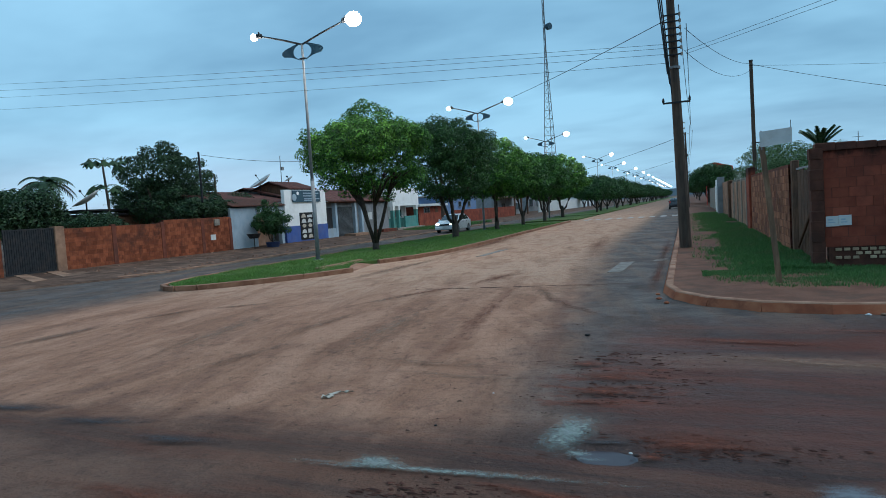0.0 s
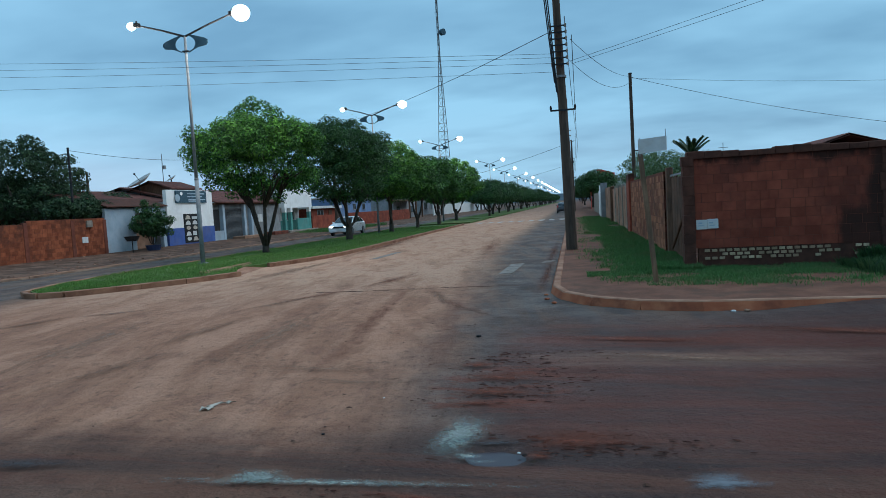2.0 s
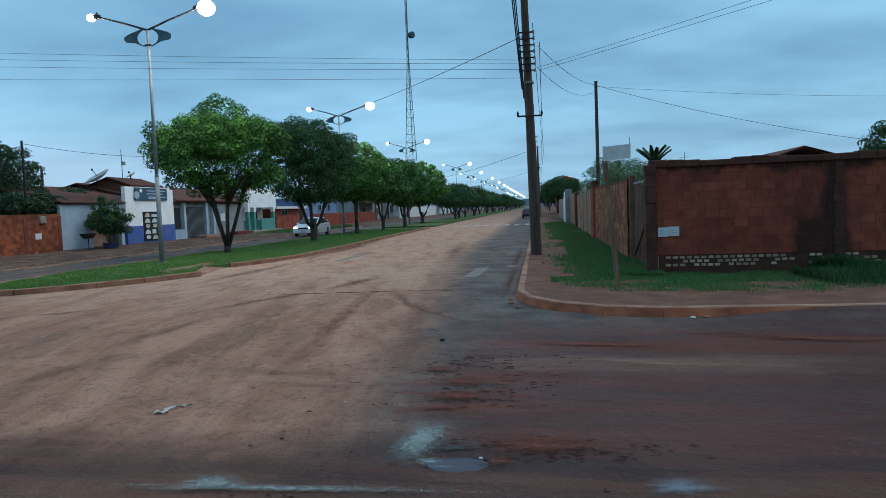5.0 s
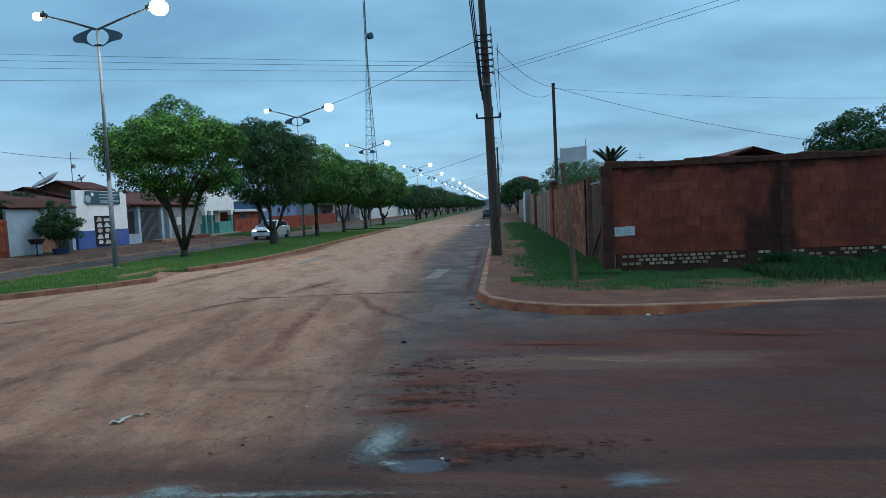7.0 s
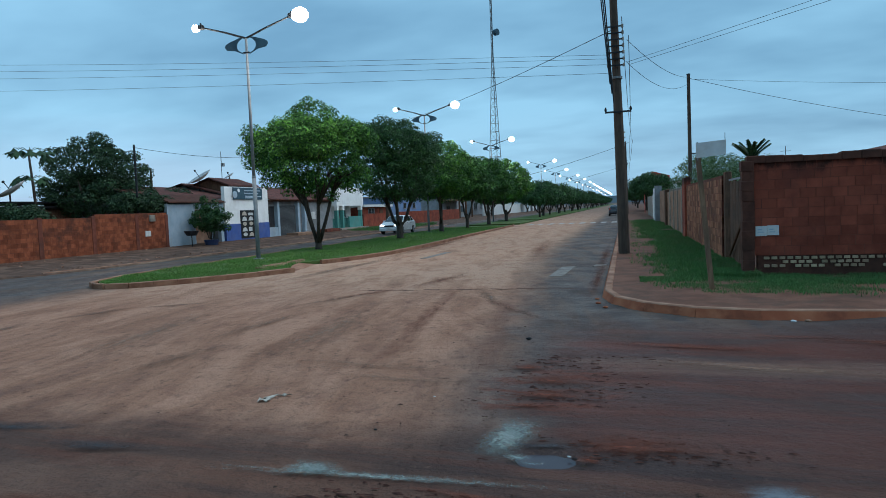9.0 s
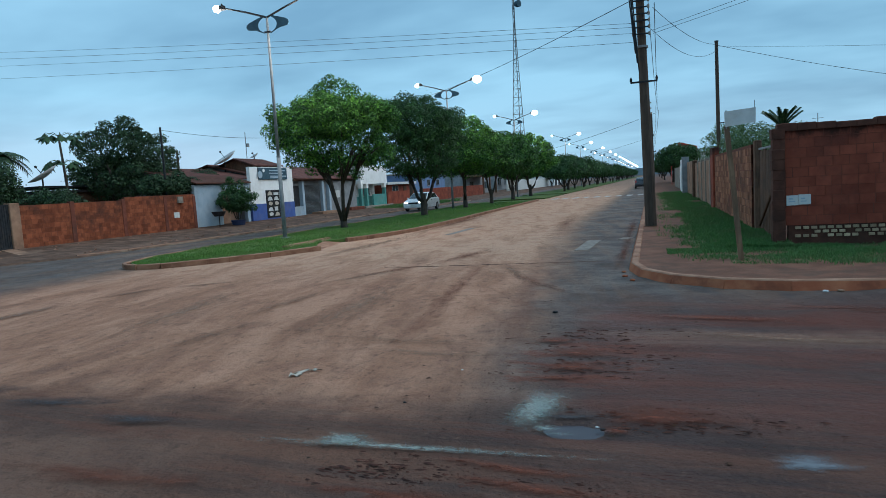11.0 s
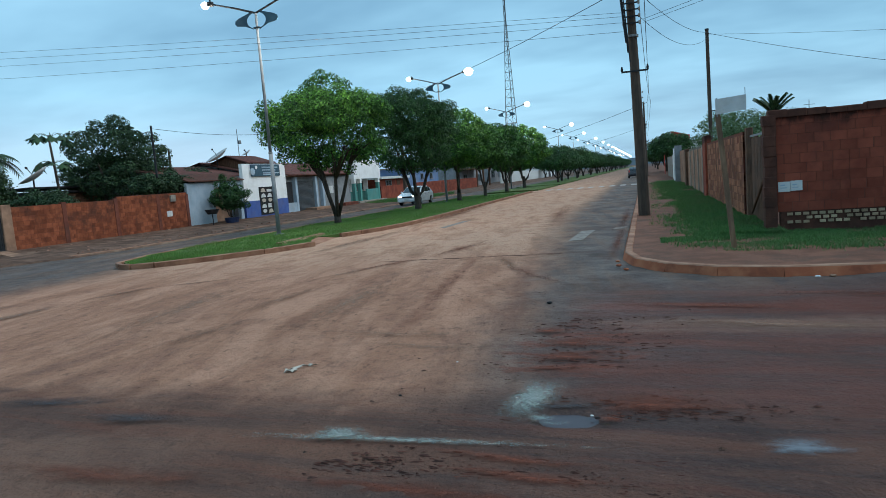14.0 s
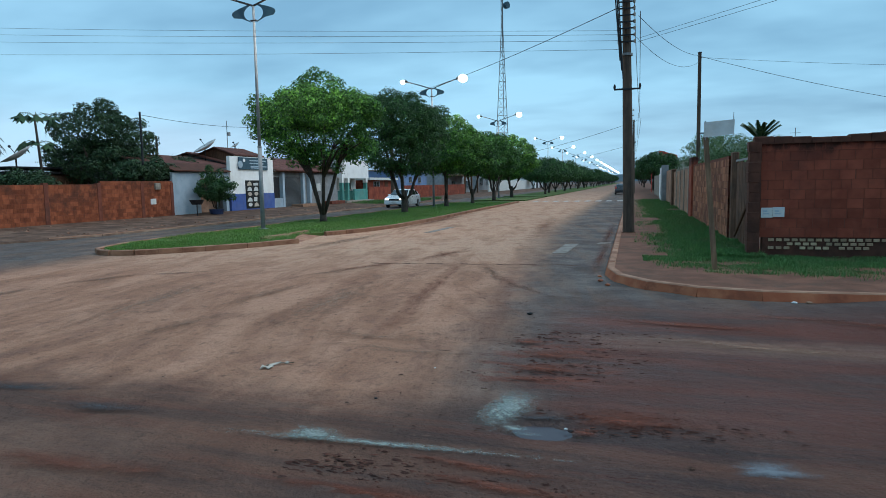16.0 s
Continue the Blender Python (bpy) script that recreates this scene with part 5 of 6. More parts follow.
# ---- utility poles and cables ----
def utility_pole(at, h, lean, label, full=True):
    t = thing("utility_pole", label, "utility pole", at, "utility poles")
    x, y, z = at
    def ax(q):
        return x + lean * q
    part("shaft", Shape().tube([(ax(q), y, z + q) for q in (-0.1, 0, 3, 6, h)], [0.185, 0.18, 0.155, 0.128, 0.1], 12), M_POLE, t)
    part("footing", Shape().tube([(x, y, z - 0.05), (x, y, z + 0.02)], [0.26, 0.22], 12), M_VERGE, t)
    q = 4.5
    part("crossarm", Shape().box(ax(q) - 0.4, ax(q) + 0.4, y - 0.25, y - 0.19, z + q - 0.025, z + q + 0.025), M_DARKSTEEL, t)
    for e in (-0.38, 0.38):
        part("insulator", Shape().tube([(ax(q) + e, y - 0.22, z + q + 0.02), (ax(q) + e, y - 0.22, z + q + 0.08), (ax(q) + e, y - 0.22, z + q + 0.16)], [0.03, 0.04, 0.02], 8), M_DARKSTEEL, t)
    for q in ([5.95, 6.15, 6.35, 6.55, 6.75, 6.95, 7.15] if full else [6.2, 6.6, 7.0]):
        part("rack_bracket", Shape().box(ax(q) - 0.27, ax(q) + 0.27, y - 0.2, y - 0.16, z + q - 0.02, z + q + 0.02), M_DARKSTEEL, t)
        for e in (-0.24, 0.24):
            part("insulator", Shape().tube([(ax(q) + e, y - 0.18, z + q - 0.05), (ax(q) + e, y - 0.18, z + q + 0.05)], 0.035, 8), M_CONC, t)
    part("pole_strap", Shape().tube([(ax(5.6), y, z + 5.55), (ax(5.6), y, z + 5.62)], 0.185, 10), M_STEEL, t)
    return t


UP = (-0.12, 21.4, KERB_H - 0.02)
utility_pole(UP, 11.0, -0.0215, "dark concrete utility pole at the kerb, leaning slightly")
far_pole = utility_pole((-0.2, 52.0, KERB_H - 0.02), 9.5, -0.004, "dark concrete utility pole farther along the kerb", False)
for y in (88, 124, 160, 200, 245):
    copy_thing(far_pole, pose(0.15, y, KERB_H - 0.02))


def cable(name, a, b, sag, r, label, n=14):
    a, b = Vector(a), Vector(b)
    pts = [a.lerp(b, i / n) - Vector((0, 0, sag * 4 * (i / n) * (1 - i / n))) for i in range(n + 1)]
    return solo(name, Shape().tube(pts, r, 5), M_CABLE, label, "cable", group="overhead cables")


slim = thing("wooden_pole", "slim dark service pole behind the side wall", "pole", (3.35, 37.3, 0.1))
part("shaft", Shape().tube([(3.37, 37.3, 0.05), (3.33, 37.3, 8.45)], [0.11, 0.085], 8), M_POLE, slim)
part("cap", Shape().tube([(3.33, 37.3, 8.43), (3.33, 37.3, 8.5)], [0.1, 0.1], 8), M_DARKSTEEL, slim)
part("meter_box", Shape().box(3.7, 3.85, 36.9, 37.05, 4.1, 4.75, 0.02).box(3.36, 3.72, 36.95, 37.0, 4.2, 4.26), M_DARKSTEEL, slim)
left_pole = utility_pole((-61.0, 24.4, 0.2), 13.6, 0.0, "far dark utility pole beyond the side street", False)
for za, zb, sag in ((6.42, 13.0, 0.35), (6.3, 12.5, 0.35), (6.12, 11.9, 0.3), (5.85, 11.0, 0.3)):
    cable("power_cable", (-0.45, 21.2, za), (-61, 24.2, zb), sag, 0.0055, "thin dark power cable strung over the avenue", 24)
copy_thing(far_pole, pose(-20.35, 53.7, 0.06))
cable("service_cable", (-0.35, 21.3, 7.2), (-20.35, 53.6, 9.25), 0.35, 0.012, "sagging service cable crossing to the far houses", 18)
cable("service_cable", (0.1, 21.3, 6.85), (3.33, 37.2, 8.3), 0.3, 0.009, "service cable from utility pole to slim pole")
cable("service_cable", (0.05, 21.3, 6.2), (3.33, 37.2, 8.0), 0.55, 0.008, "thin slack wire between two poles")
cable("service_cable", (3.35, 37.2, 8.25), (21.5, 37.6, 3.9), 0.45, 0.011, "long service cable running down to a house")
cable("service_cable", (3.35, 37.2, 8.2), (26, 37.6, 6.5), 0.3, 0.007, "thin wire strung between yards")
cable("service_cable", (0.1, 21.2, 6.05), (16.8, 6.0, 7.0), 0.05, 0.0055, "thin power cable strung over the side street")
cable("service_cable", (0.1, 21.2, 6.15), (16.8, 6.0, 7.25), 0.05, 0.0055, "thin power cable strung over the side street")
corner_pole = utility_pole((16.8, 5.7, 0.0), 10.0, 0.0, "dark utility pole across the side street", False)
for k in range(3):
    cable("drop_cable", (-0.34 - 0.05 * k, 21.15, 4.9 + 0.3 * k), (-0.72 - 0.07 * k, 20.95, 10.6), -0.05 + 0.04 * k, 0.02, "black drop cable hanging down the utility pole", 10)
for k, x in enumerate((0.15, 0.35)):
    cable("power_cable", (-0.2 + x, 21.4, 7.6 - 0.6 * k), (0.5, 55, 7.2 - 0.4 * k), 0.7, 0.012, "power cable running along the avenue's poles", 16)
    cable("power_cable", (0.4 + 0.2 * k, 55, 7.2 - 0.4 * k), (0.5, 88, 7.2 - 0.4 * k), 0.6, 0.014, "power cable running along the avenue's poles", 12)
    cable("power_cable", (0.4 + 0.2 * k, 88, 7.2 - 0.4 * k), (0.5, 124, 7.2 - 0.4 * k), 0.6, 0.018, "power cable running along the avenue's poles", 12)
for y, z in ((55, 6.6), (88, 6.6)):
    cable("service_cable", (0.3, y, z), (-25, y + 30, 4.6), 0.9, 0.016, "service cable crossing the avenue", 14)

# ---- corner sign on its post ----
sg = thing("street_sign", "blank dull-white street sign on a leaning timber post", "street sign", (1.45, 12.6, 0.1))
part("post", Shape().add([(1.405, 12.57, 0.05), (1.495, 12.57, 0.05), (1.495, 12.64, 0.05), (1.405, 12.64, 0.05), (1.19, 12.57, 2.56), (1.275, 12.57, 2.56), (1.275, 12.64, 2.56), (1.19, 12.64, 2.56)],
     [(3, 2, 1, 0), (4, 5, 6, 7), (0, 1, 5, 4), (1, 2, 6, 5), (2, 3, 7, 6), (3, 0, 4, 7)]), M_WOOD, sg)
part("board", Shape().prism([(1.2, 2.54), (1.7, 2.585), (1.705, 2.845), (1.195, 2.81)], "y", 12.55, 12.562), M_SIGNWHITE, sg)
part("board_frame", Shape().tube([(1.225, 12.575, 2.5), (1.225, 12.575, 2.83)], 0.012, 6).tube([(1.69, 12.575, 2.56), (1.69, 12.575, 2.97)], 0.006, 6), M_STEEL, sg)


# ---- masonry walls of single blocks ----
def block_wall(name, label, along, line, a0, a1, z0, z1, thick, block_l, block_h, mat, mortar, single=(0, 0), joint=0.012, face=1, seed=1, drop=0.0):
    """Hollow clay blocks in running bond over a mortar core. Blocks with their start within `single` are pieces of their own."""
    rr = random.Random(seed)
    w = thing(name, label, "wall", kind="structure")
    def put(s, p0, p1, q0, q1, h0, h1, c=0.0):
        if along == "x":
            s.box(p0, p1, q0, q1, h0, h1, c)
        else:
            s.box(q0, q1, p0, p1, h0, h1, c)
        return s
    near, far = (line, line + thick) if face < 0 else (line - thick, line)
    part("mortar_core", put(Shape(), a0, a1, near + 0.005, far - 0.005, z0, z1 - 0.01), mortar, w)
    rest, shared = Shape(), {}
    rows = int(round((z1 - z0) / (block_h + joint)))
    for r in range(rows):
        h0 = z0 + r * (block_h + joint)
        p = a0 - (0.5 * block_l if r % 2 else 0) - rr.uniform(0, 0.04)
        while p < a1:
            l = block_l if rr.random() > 0.14 else block_l * 0.6
            p0, p1 = max(p, a0), min(p + l, a1)
            p += l + joint
            if p1 - p0 < 0.05 or rr.random() < drop:
                continue
            out = rr.uniform(-0.002, 0.0035)
            if single[0] <= p0 < single[1]:
                key = round(p1 - p0, 2)
                if key not in shared:
                    k = put(Shape(), 0, p1 - p0, 0, thick, 0, block_h, 0.005)
                    shared[key] = k.mesh("clay_block")
                    shared[key].materials.append(mat)
                ob = new("clay_block", shared[key])
                ob.parent = w
                ob.location = (p0, near + out * 1.0 * face, h0) if along == "x" else (near + out, p0, h0)
            else:
                put(rest, p0, p1, near + out, far + out, h0, h0 + block_h)
    if rest.v:
        ob = part("clay_blocks", rest, mat, w)
        ob["kind"] = "stuff"
    return w


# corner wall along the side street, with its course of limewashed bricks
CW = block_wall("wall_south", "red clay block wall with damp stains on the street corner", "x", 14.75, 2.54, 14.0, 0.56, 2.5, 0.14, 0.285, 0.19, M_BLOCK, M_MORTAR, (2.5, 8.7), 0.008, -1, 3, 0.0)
part("foundation", Shape().box(2.6, 14, 14.77, 14.92, 0.0, 0.56), M_DAMP, CW)
cop = Shape()
xs = np.arange(2.4, 14.01, 0.35)
for a, b in zip(xs, xs[1:]):
    u = 2.6 + 0.02 * math.sin(a * 3.1) + R.uniform(-0.014, 0.014)
    cop.box(a, b + 0.01, 14.68, 14.96, 2.49, u + 0.03, 0.02)
part("coping", cop, M_DAMP, CW, "dark mossy mortar coping")
rr = random.Random(5)
for r in range(3):
    x = 2.72 + (0.06 if r % 2 else 0)
    while x < 8.6:
        if rr.random() > 0.16 + 0.3 * (x > 5.0) + (0.3 if r == 0 and x > 4.2 else 0):
            part("brick", Shape().box(x, x + 0.105, 14.735, 14.78, 0.31 + r * 0.083, 0.365 + r * 0.083, 0.006), M_PALEBRICK, CW)
        x += 0.14 + rr.uniform(0, 0.012)
# corner pillar, rough mortar
pl = Shape()
for k in range(12):
    o = R.uniform(-0.025, 0.025)
    pl.box(2.3 + o * 0.6, 2.54 + o * 0.3, 14.68 + o * 0.5, 14.96, 0.05 + k * 0.208, 0.262 + k * 0.208, 0.02)
part("corner_pillar", pl, M_DAMP, CW, "rough dark mortar pillar")
# stained pier in the wall's length
pr = Shape()
for k in range(11):
    pr.box(6.15 + R.uniform(-0.03, 0.03), 6.36 + R.uniform(-0.03, 0.03), 14.732 + R.uniform(-0.006, 0.004), 14.8, 0.5 + k * 0.185, 0.68 + k * 0.185, 0.015)
part("pier", pr, M_DAMP, CW, "blackened concrete pier")
pq = thing("wall_plaque", "small pale plaque of two plates on the block wall", "plaque", (2.8, 14.74, 1.07))
for k in (0, 1):
    part("plate", Shape().box(2.56 + k * 0.225, 2.78 + k * 0.225, 14.722, 14.742, 0.97 + 0.012 * k, 1.175 + 0.012 * k), M_SIGNWHITE, pq)
    part("lettering", Shape().box(2.6 + k * 0.22, 2.72 + k * 0.21, 14.718, 14.726, 1.04, 1.06).box(2.6 + k * 0.22, 2.68 + k * 0.22, 14.718, 14.726, 1.09, 1.12), M_PALEBLUE, pq)

# gate of grey boards in the side wall
gt = thing("yard_gate", "broken gate of grey cement board and dark planks", "gate", (2.6, 16.8, 0.1))
part("panel", Shape().prism([(15.15, 0.1), (16.55, 0.1), (16.15, 1.3), (15.9, 2.0), (15.3, 2.15), (15.15, 1.4)], "x", 2.56, 2.6), M_CONC, gt, "leaning grey cement board")
for k, (y, z) in enumerate(((16.3, 2.05), (16.75, 2.12), (17.2, 2.1), (17.65, 2.14), (18.1, 2.1))):
    part("plank", Shape().box(2.62, 2.65, y, y + 0.42, 0.1, z + 0.1), M_DARKWOOD, gt)
part("rail", Shape().box(2.6, 2.64, 15.1, 18.6, 2.24, 2.29), M_STEEL, gt)
part("brace", Shape().tube([(2.55, 18.2, 0.3), (2.55, 16.0, 1.35)], 0.035, 6), M_DARKWOOD, gt)
post = thing("gate_post", "tall dark timber gate post", "post", (2.62, 18.9, 0.1))
part("shaft", Shape().box(2.53, 2.7, 18.75, 19.05, 0.0, 2.5, 0.02), M_DARKWOOD, post)

SW = block_wall("wall_east", "unplastered red block wall along the grass verge", "y", 2.62, 19.05, 29.6, 0.1, 2.42, 0.14, 0.29, 0.19, M_BLOCKTAN, M_MORTAR, (19.0, 24.5), 0.014, 1, 9, 0.06)
part("pier", Shape().box(2.4, 2.66, 29.6, 30.9, 0.05, 2.75, 0.02), M_BLOCK, SW)
W2 = thing("wall_east", "old stained rendered wall with concrete posts", "wall", kind="structure")
part("wall_panel", Shape().box(2.55, 2.7, 30.9, 43.9, 0.05, 2.3, 0.015), M_OLDWALL, W2)
for y in (32.5, 35.2, 38.0, 41.0):
    part("concrete_post", Shape().box(2.5, 2.72, y, y + 0.25, 0.05, 2.42, 0.015), M_CONC, W2)
part("concrete_post", Shape().box(2.4, 2.7, 43.9, 44.8, 0.05, 2.45, 0.02), M_DARKWOOD, W2)
part("wall_panel", Shape().box(2.55, 2.75, 44.8, 53.5, 0.05, 2.5, 0.015), M_OLDWALL, W2)
gp = thing("side_gate", "narrow grey steel gate between pillars", "gate", (2.5, 54, 0.1))
part("pillar", Shape().box(2.2, 2.7, 53.5, 54.3, 0.05, 2.95, 0.02), M_PLASTER, gp)
part("leaf", Shape().box(2.5, 2.55, 54.3, 56.2, 0.1, 2.5), M_SIGNBLUE, gp)
part("pillar", Shape().box(2.2, 2.7, 56.2, 57.0, 0.05, 2.8, 0.02), M_WHITE, gp)


# ---- houses ----
def tiled_roof(s, x0, x1, y0, y1, z_eave, z_ridge, ridge="y", pitch=0.26):
    """Two pitches of pantiles as ridged sheets."""
    def sheet(a0, a1, put):
        n = max(2, int(abs(a1 - a0) / pitch) * 4)
        v = []
        for i in range(n + 1):
            a = a0 + (a1 - a0) * i / n
            w = 0.035 * abs(math.sin(math.pi * (a - a0) / pitch))
            v += [put(a, 0, w), put(a, 1, w), put(a, 0, w - 0.08), put(a, 1, w - 0.08)]
        f = []
        for i in range(n):
            k = 4 * i
            f += [(k, k + 4, k + 5, k + 1), (k + 2, k + 3, k + 7, k + 6), (k, k + 2, k + 6, k + 4)]
        s.add(v, f)
    if ridge == "y":
        xm = (x0 + x1) / 2
        sheet(y0, y1, lambda a, t, w: (x1 + (xm - x1) * t, a, z_eave + (z_ridge - z_eave) * t + w))
        sheet(y0, y1, lambda a, t, w: (x0 + (xm - x0) * t, a, z_eave + (z_ridge - z_eave) * t + w))
    else:
        ym = (y0 + y1) / 2
        sheet(x0, x1, lambda a, t, w: (a, y0 + (ym - y0) * t, z_eave + (z_ridge - z_eave) * t + w))
        sheet(x0, x1, lambda a, t, w: (a, y1 + (ym - y1) * t, z_eave + (z_ridge - z_eave) * t + w))
    return s


def window(parent, x, y0, y1, z0, z1, frame=None, glass=None, t=0.06):
    """A window in a wall that faces +x: a frame standing proud, panes, a sill."""
    w = part("window", Shape().box(x - 0.02, x + 0.012, y0, y1, z0, z1), glass or M_GLASS, parent)
    fr = Shape().box(x, x + 0.05, y0 - t, y0, z0 - t, z1 + t).box(x, x + 0.05, y1, y1 + t, z0 - t, z1 + t).box(x, x + 0.05, y0, y1, z1, z1 + t).box(x, x + 0.04, (y0 + y1) / 2 - 0.025, (y0 + y1) / 2 + 0.025, z0, z1)
    part("window_frame", fr, frame or M_STEEL, w)
    part("window_sill", Shape().box(x, x + 0.1, y0 - 0.1, y1 + 0.1, z0 - 0.1, z0 - 0.04), M_CONC, w)
    return w


FX = -25.0
# orange garden wall with its gate
GW = block_wall("wall_west", "orange clay block garden wall with concrete posts", "y", FX, 19.85, 25.4, 0.25, 2.06, 0.14, 0.29, 0.19, M_BLOCKO, M_MORTAR, (19.0, 26.0), 0.01, 1, 21)
block_wall("wall_west", "orange clay block garden wall, damp and stained", "y", FX, 25.62, 30.75, 0.2, 2.22, 0.14, 0.29, 0.19, M_BLOCKO, M_MORTAR, (25.0, 31.0), 0.01, 1, 22)
for y in (19.6, 22.4, 25.4, 28.3, 30.6):
    part("concrete_post", Shape().box(FX - 0.16, FX + 0.03, y, y + 0.24, 0.1, 2.12, 0.015), M_MORTAR, GW)
part("gate_pillar", Shape().box(FX - 0.3, FX + 0.05, 19.5, 19.95, 0.1, 2.16, 0.02), M_OLDWALL, GW)
part("meter_box", Shape().box(FX - 0.02, FX + 0.1, 29.35, 29.75, 1.75, 2.1, 0.02), M_CONC, GW)
part("notice", Shape().box(FX - 0.01, FX + 0.03, 29.0, 29.4, 0.95, 1.25), M_SIGNWHITE, GW, "small pale notice")
dg = thing("driveway_gate", "wide dark steel driveway gate, closed", "gate", (FX, 18.4, 0.25))
for z in (0.3, 2.05):
    part("gate_rail", Shape().box(FX - 0.06, FX - 0.02, 17.3, 19.55, z, z + 0.065), M_DARKSTEEL, dg)
for k in range(22):
    part("slat", Shape().box(FX - 0.07, FX - 0.03, 17.32 + k * 0.1, 17.4 + k * 0.1, 0.32, 2.08), M_DARKSTEEL, dg)
dgp = block_wall("wall_west", "orange block wall beside the driveway gate", "y", FX, 8.0, 17.2, 0.2, 2.2, 0.14, 0.29, 0.19, M_BLOCKO, M_MORTAR, (0, 0), 0.016, 1, 23)
for k in range(2):
    y = 17.6 + k * 1.35
    solo("driveway_ramp", Shape().add([(FX, y, 0.3), (FX, y + 0.5, 0.3), (-22.4, y - 1.2, 0.16), (-22.4, y - 0.6, 0.16), (FX, y, 0.1), (FX, y + 0.5, 0.1), (-22.4, y - 1.2, 0.05), (-22.4, y - 0.6, 0.05)],
         [(0, 2, 3, 1), (0, 4, 6, 2), (1, 3, 7, 5), (2, 6, 7, 3), (0, 1, 5, 4)]), M_OLDWALL, "concrete wheel track leading up to a gate", "ramp", kind="structure")
# litter basket on a post
lb = thing("waste_basket", "round dark litter basket on a thin post", "waste basket", (-23.9, 31.4, 0.2))
part("post", Shape().tube([(-23.9, 31.4, 0.1), (-23.9, 31.4, 0.85)], 0.025, 8), M_DARKSTEEL, lb)
part("basket", Shape().tube([(-23.9, 31.4, 0.85), (-23.9, 31.4, 1.12)], [0.26, 0.42], 14), M_DARKSTEEL, lb)
tb = thing("planter", "dark blue plastic tub round a small tree", "planter", (-23.9, 33.2, 0.18))
part("tub", Shape().tube([(-23.9, 33.2, 0.12), (-23.9, 33.2, 0.52)], [0.34, 0.44], 14), M_BLUEPLASTIC, tb)

# low house: pale blue wall, tiled roof
ha = thing("house", "low house with pale blue wall and dark tiled roof", "house", (FX, 33.5, 0.2))
part("wall", Shape().box(FX - 0.28, FX - 0.1, 30.95, 33.4, 0.1, 2.72, 0.01), M_PALEBLUE, ha)
part("wall", Shape().box(-33, FX - 1.0, 34.6, 36.3, 0.1, 3.05, 0.01), M_PALEBLUE, ha)
part("side_wall", Shape().box(FX - 1.2, FX - 0.28, 33.2, 33.4, 0.1, 2.72), M_PALEBLUE, ha)
part("garage_door", Shape().box(FX - 1.0, FX - 0.95, 34.0, 36.1, 0.2, 2.35), M_OLDWALL, ha)
part("lintel", Shape().box(FX - 1.0, FX - 0.2, 33.4, 36.3, 2.35, 2.42), M_WHITE, ha)
part("pillar", Shape().box(FX - 0.35, FX - 0.1, 35.95, 36.25, 0.2, 2.35), M_PALEBLUE, ha)
part("fascia", Shape().box(FX - 0.5, FX - 0.1, 33.3, 36.3, 2.42, 2.74), M_PALEBLUE, ha)
# dark band along the eave, built as a sloping sheet
part("awning", Shape().prism([(-24.9, 2.77), (-26.4, 3.26), (-26.4, 3.32), (-24.9, 2.83)], "y", 30.9, 36.3), M_DAMP, ha, "dark sloping sheet along the eave")
part("roof", tiled_roof(Shape(), -34.6, -25.8, 31.2, 39.0, 3.1, 4.0), M_TILE, ha)
part("gable_wall", Shape().prism([(-34.2, 0.1), (-26.2, 0.1), (-26.2, 3.1), (-30.2, 3.92), (-34.2, 3.1)], "y", 31.5, 36.3), M_PLASTER, ha)
part("roof", tiled_roof(Shape(), -33.6, -26.4, 38.6, 41.4, 3.4, 4.3), M_TILE, ha)
part("gable_wall", Shape().prism([(-33.2, 3.0), (-26.8, 3.0), (-26.8, 3.4), (-30.0, 4.2), (-33.2, 3.4)], "y", 39.0, 41.2), M_PLASTER, ha)
part("roof", tiled_roof(Shape(), -29.7, -26.3, 38.9, 42.6, 4.05, 4.62), M_TILE, ha)
part("gable_wall", Shape().prism([(-29.4, 3.0), (-26.6, 3.0), (-26.6, 4.05), (-28.0, 4.54), (-29.4, 4.05)], "y", 39.2, 42.3), M_DARKWOOD, ha)


M_DISH = surface("grey_dish_mesh", (0.42, 0.43, 0.43), (0.52, 0.53, 0.53), 5, 0.7, (0.25, 0.22, 0.2), 2, 0.5, 0.1, 60)


def dish(at, r, turn, label):
    t = thing("satellite_dish", label, "satellite dish", at)
    x, y, z = at
    m = Matrix.Translation(at) @ Vector((0, 0, 1)).rotation_difference(Vector((-0.34, -0.42, 0.84))).to_matrix().to_4x4()
    v, f, n = [m @ Vector((0, 0, -r * 0.28))], [], 20
    for j in range(1, 5):
        q = j / 4
        v += [m @ Vector((r * q * math.cos(6.283 * k / n), r * q * math.sin(6.283 * k / n), r * 0.28 * (q * q - 1))) for k in range(n)]
    f += [(0, 1 + k, 1 + (k + 1) % n) for k in range(n)]
    for j in range(3):
        f += [(1 + j * n + k, 1 + j * n + (k + 1) % n, 1 + (j + 1) * n + (k + 1) % n, 1 + (j + 1) * n + k) for k in range(n)]
    ob = part("reflector", Shape().add(v, f), M_DISH, t, smooth=True)
    so = ob.modifiers.new("thick", "SOLIDIFY")
    so.thickness = 0.02
    part("feed_arm", Shape().tube([m @ Vector((0, 0, -r * 0.28)), m @ Vector((0, 0, r * 0.55))], 0.02, 6).ball(m @ Vector((0, 0, r * 0.55)), 0.07, 0.07, 0.07, 8, 6), M_DARKSTEEL, t)
    part("mast", Shape().tube([(x, y, z - r * 0.3), (x, y, z - 1.3)], 0.04, 8), M_DARKSTEEL, t)


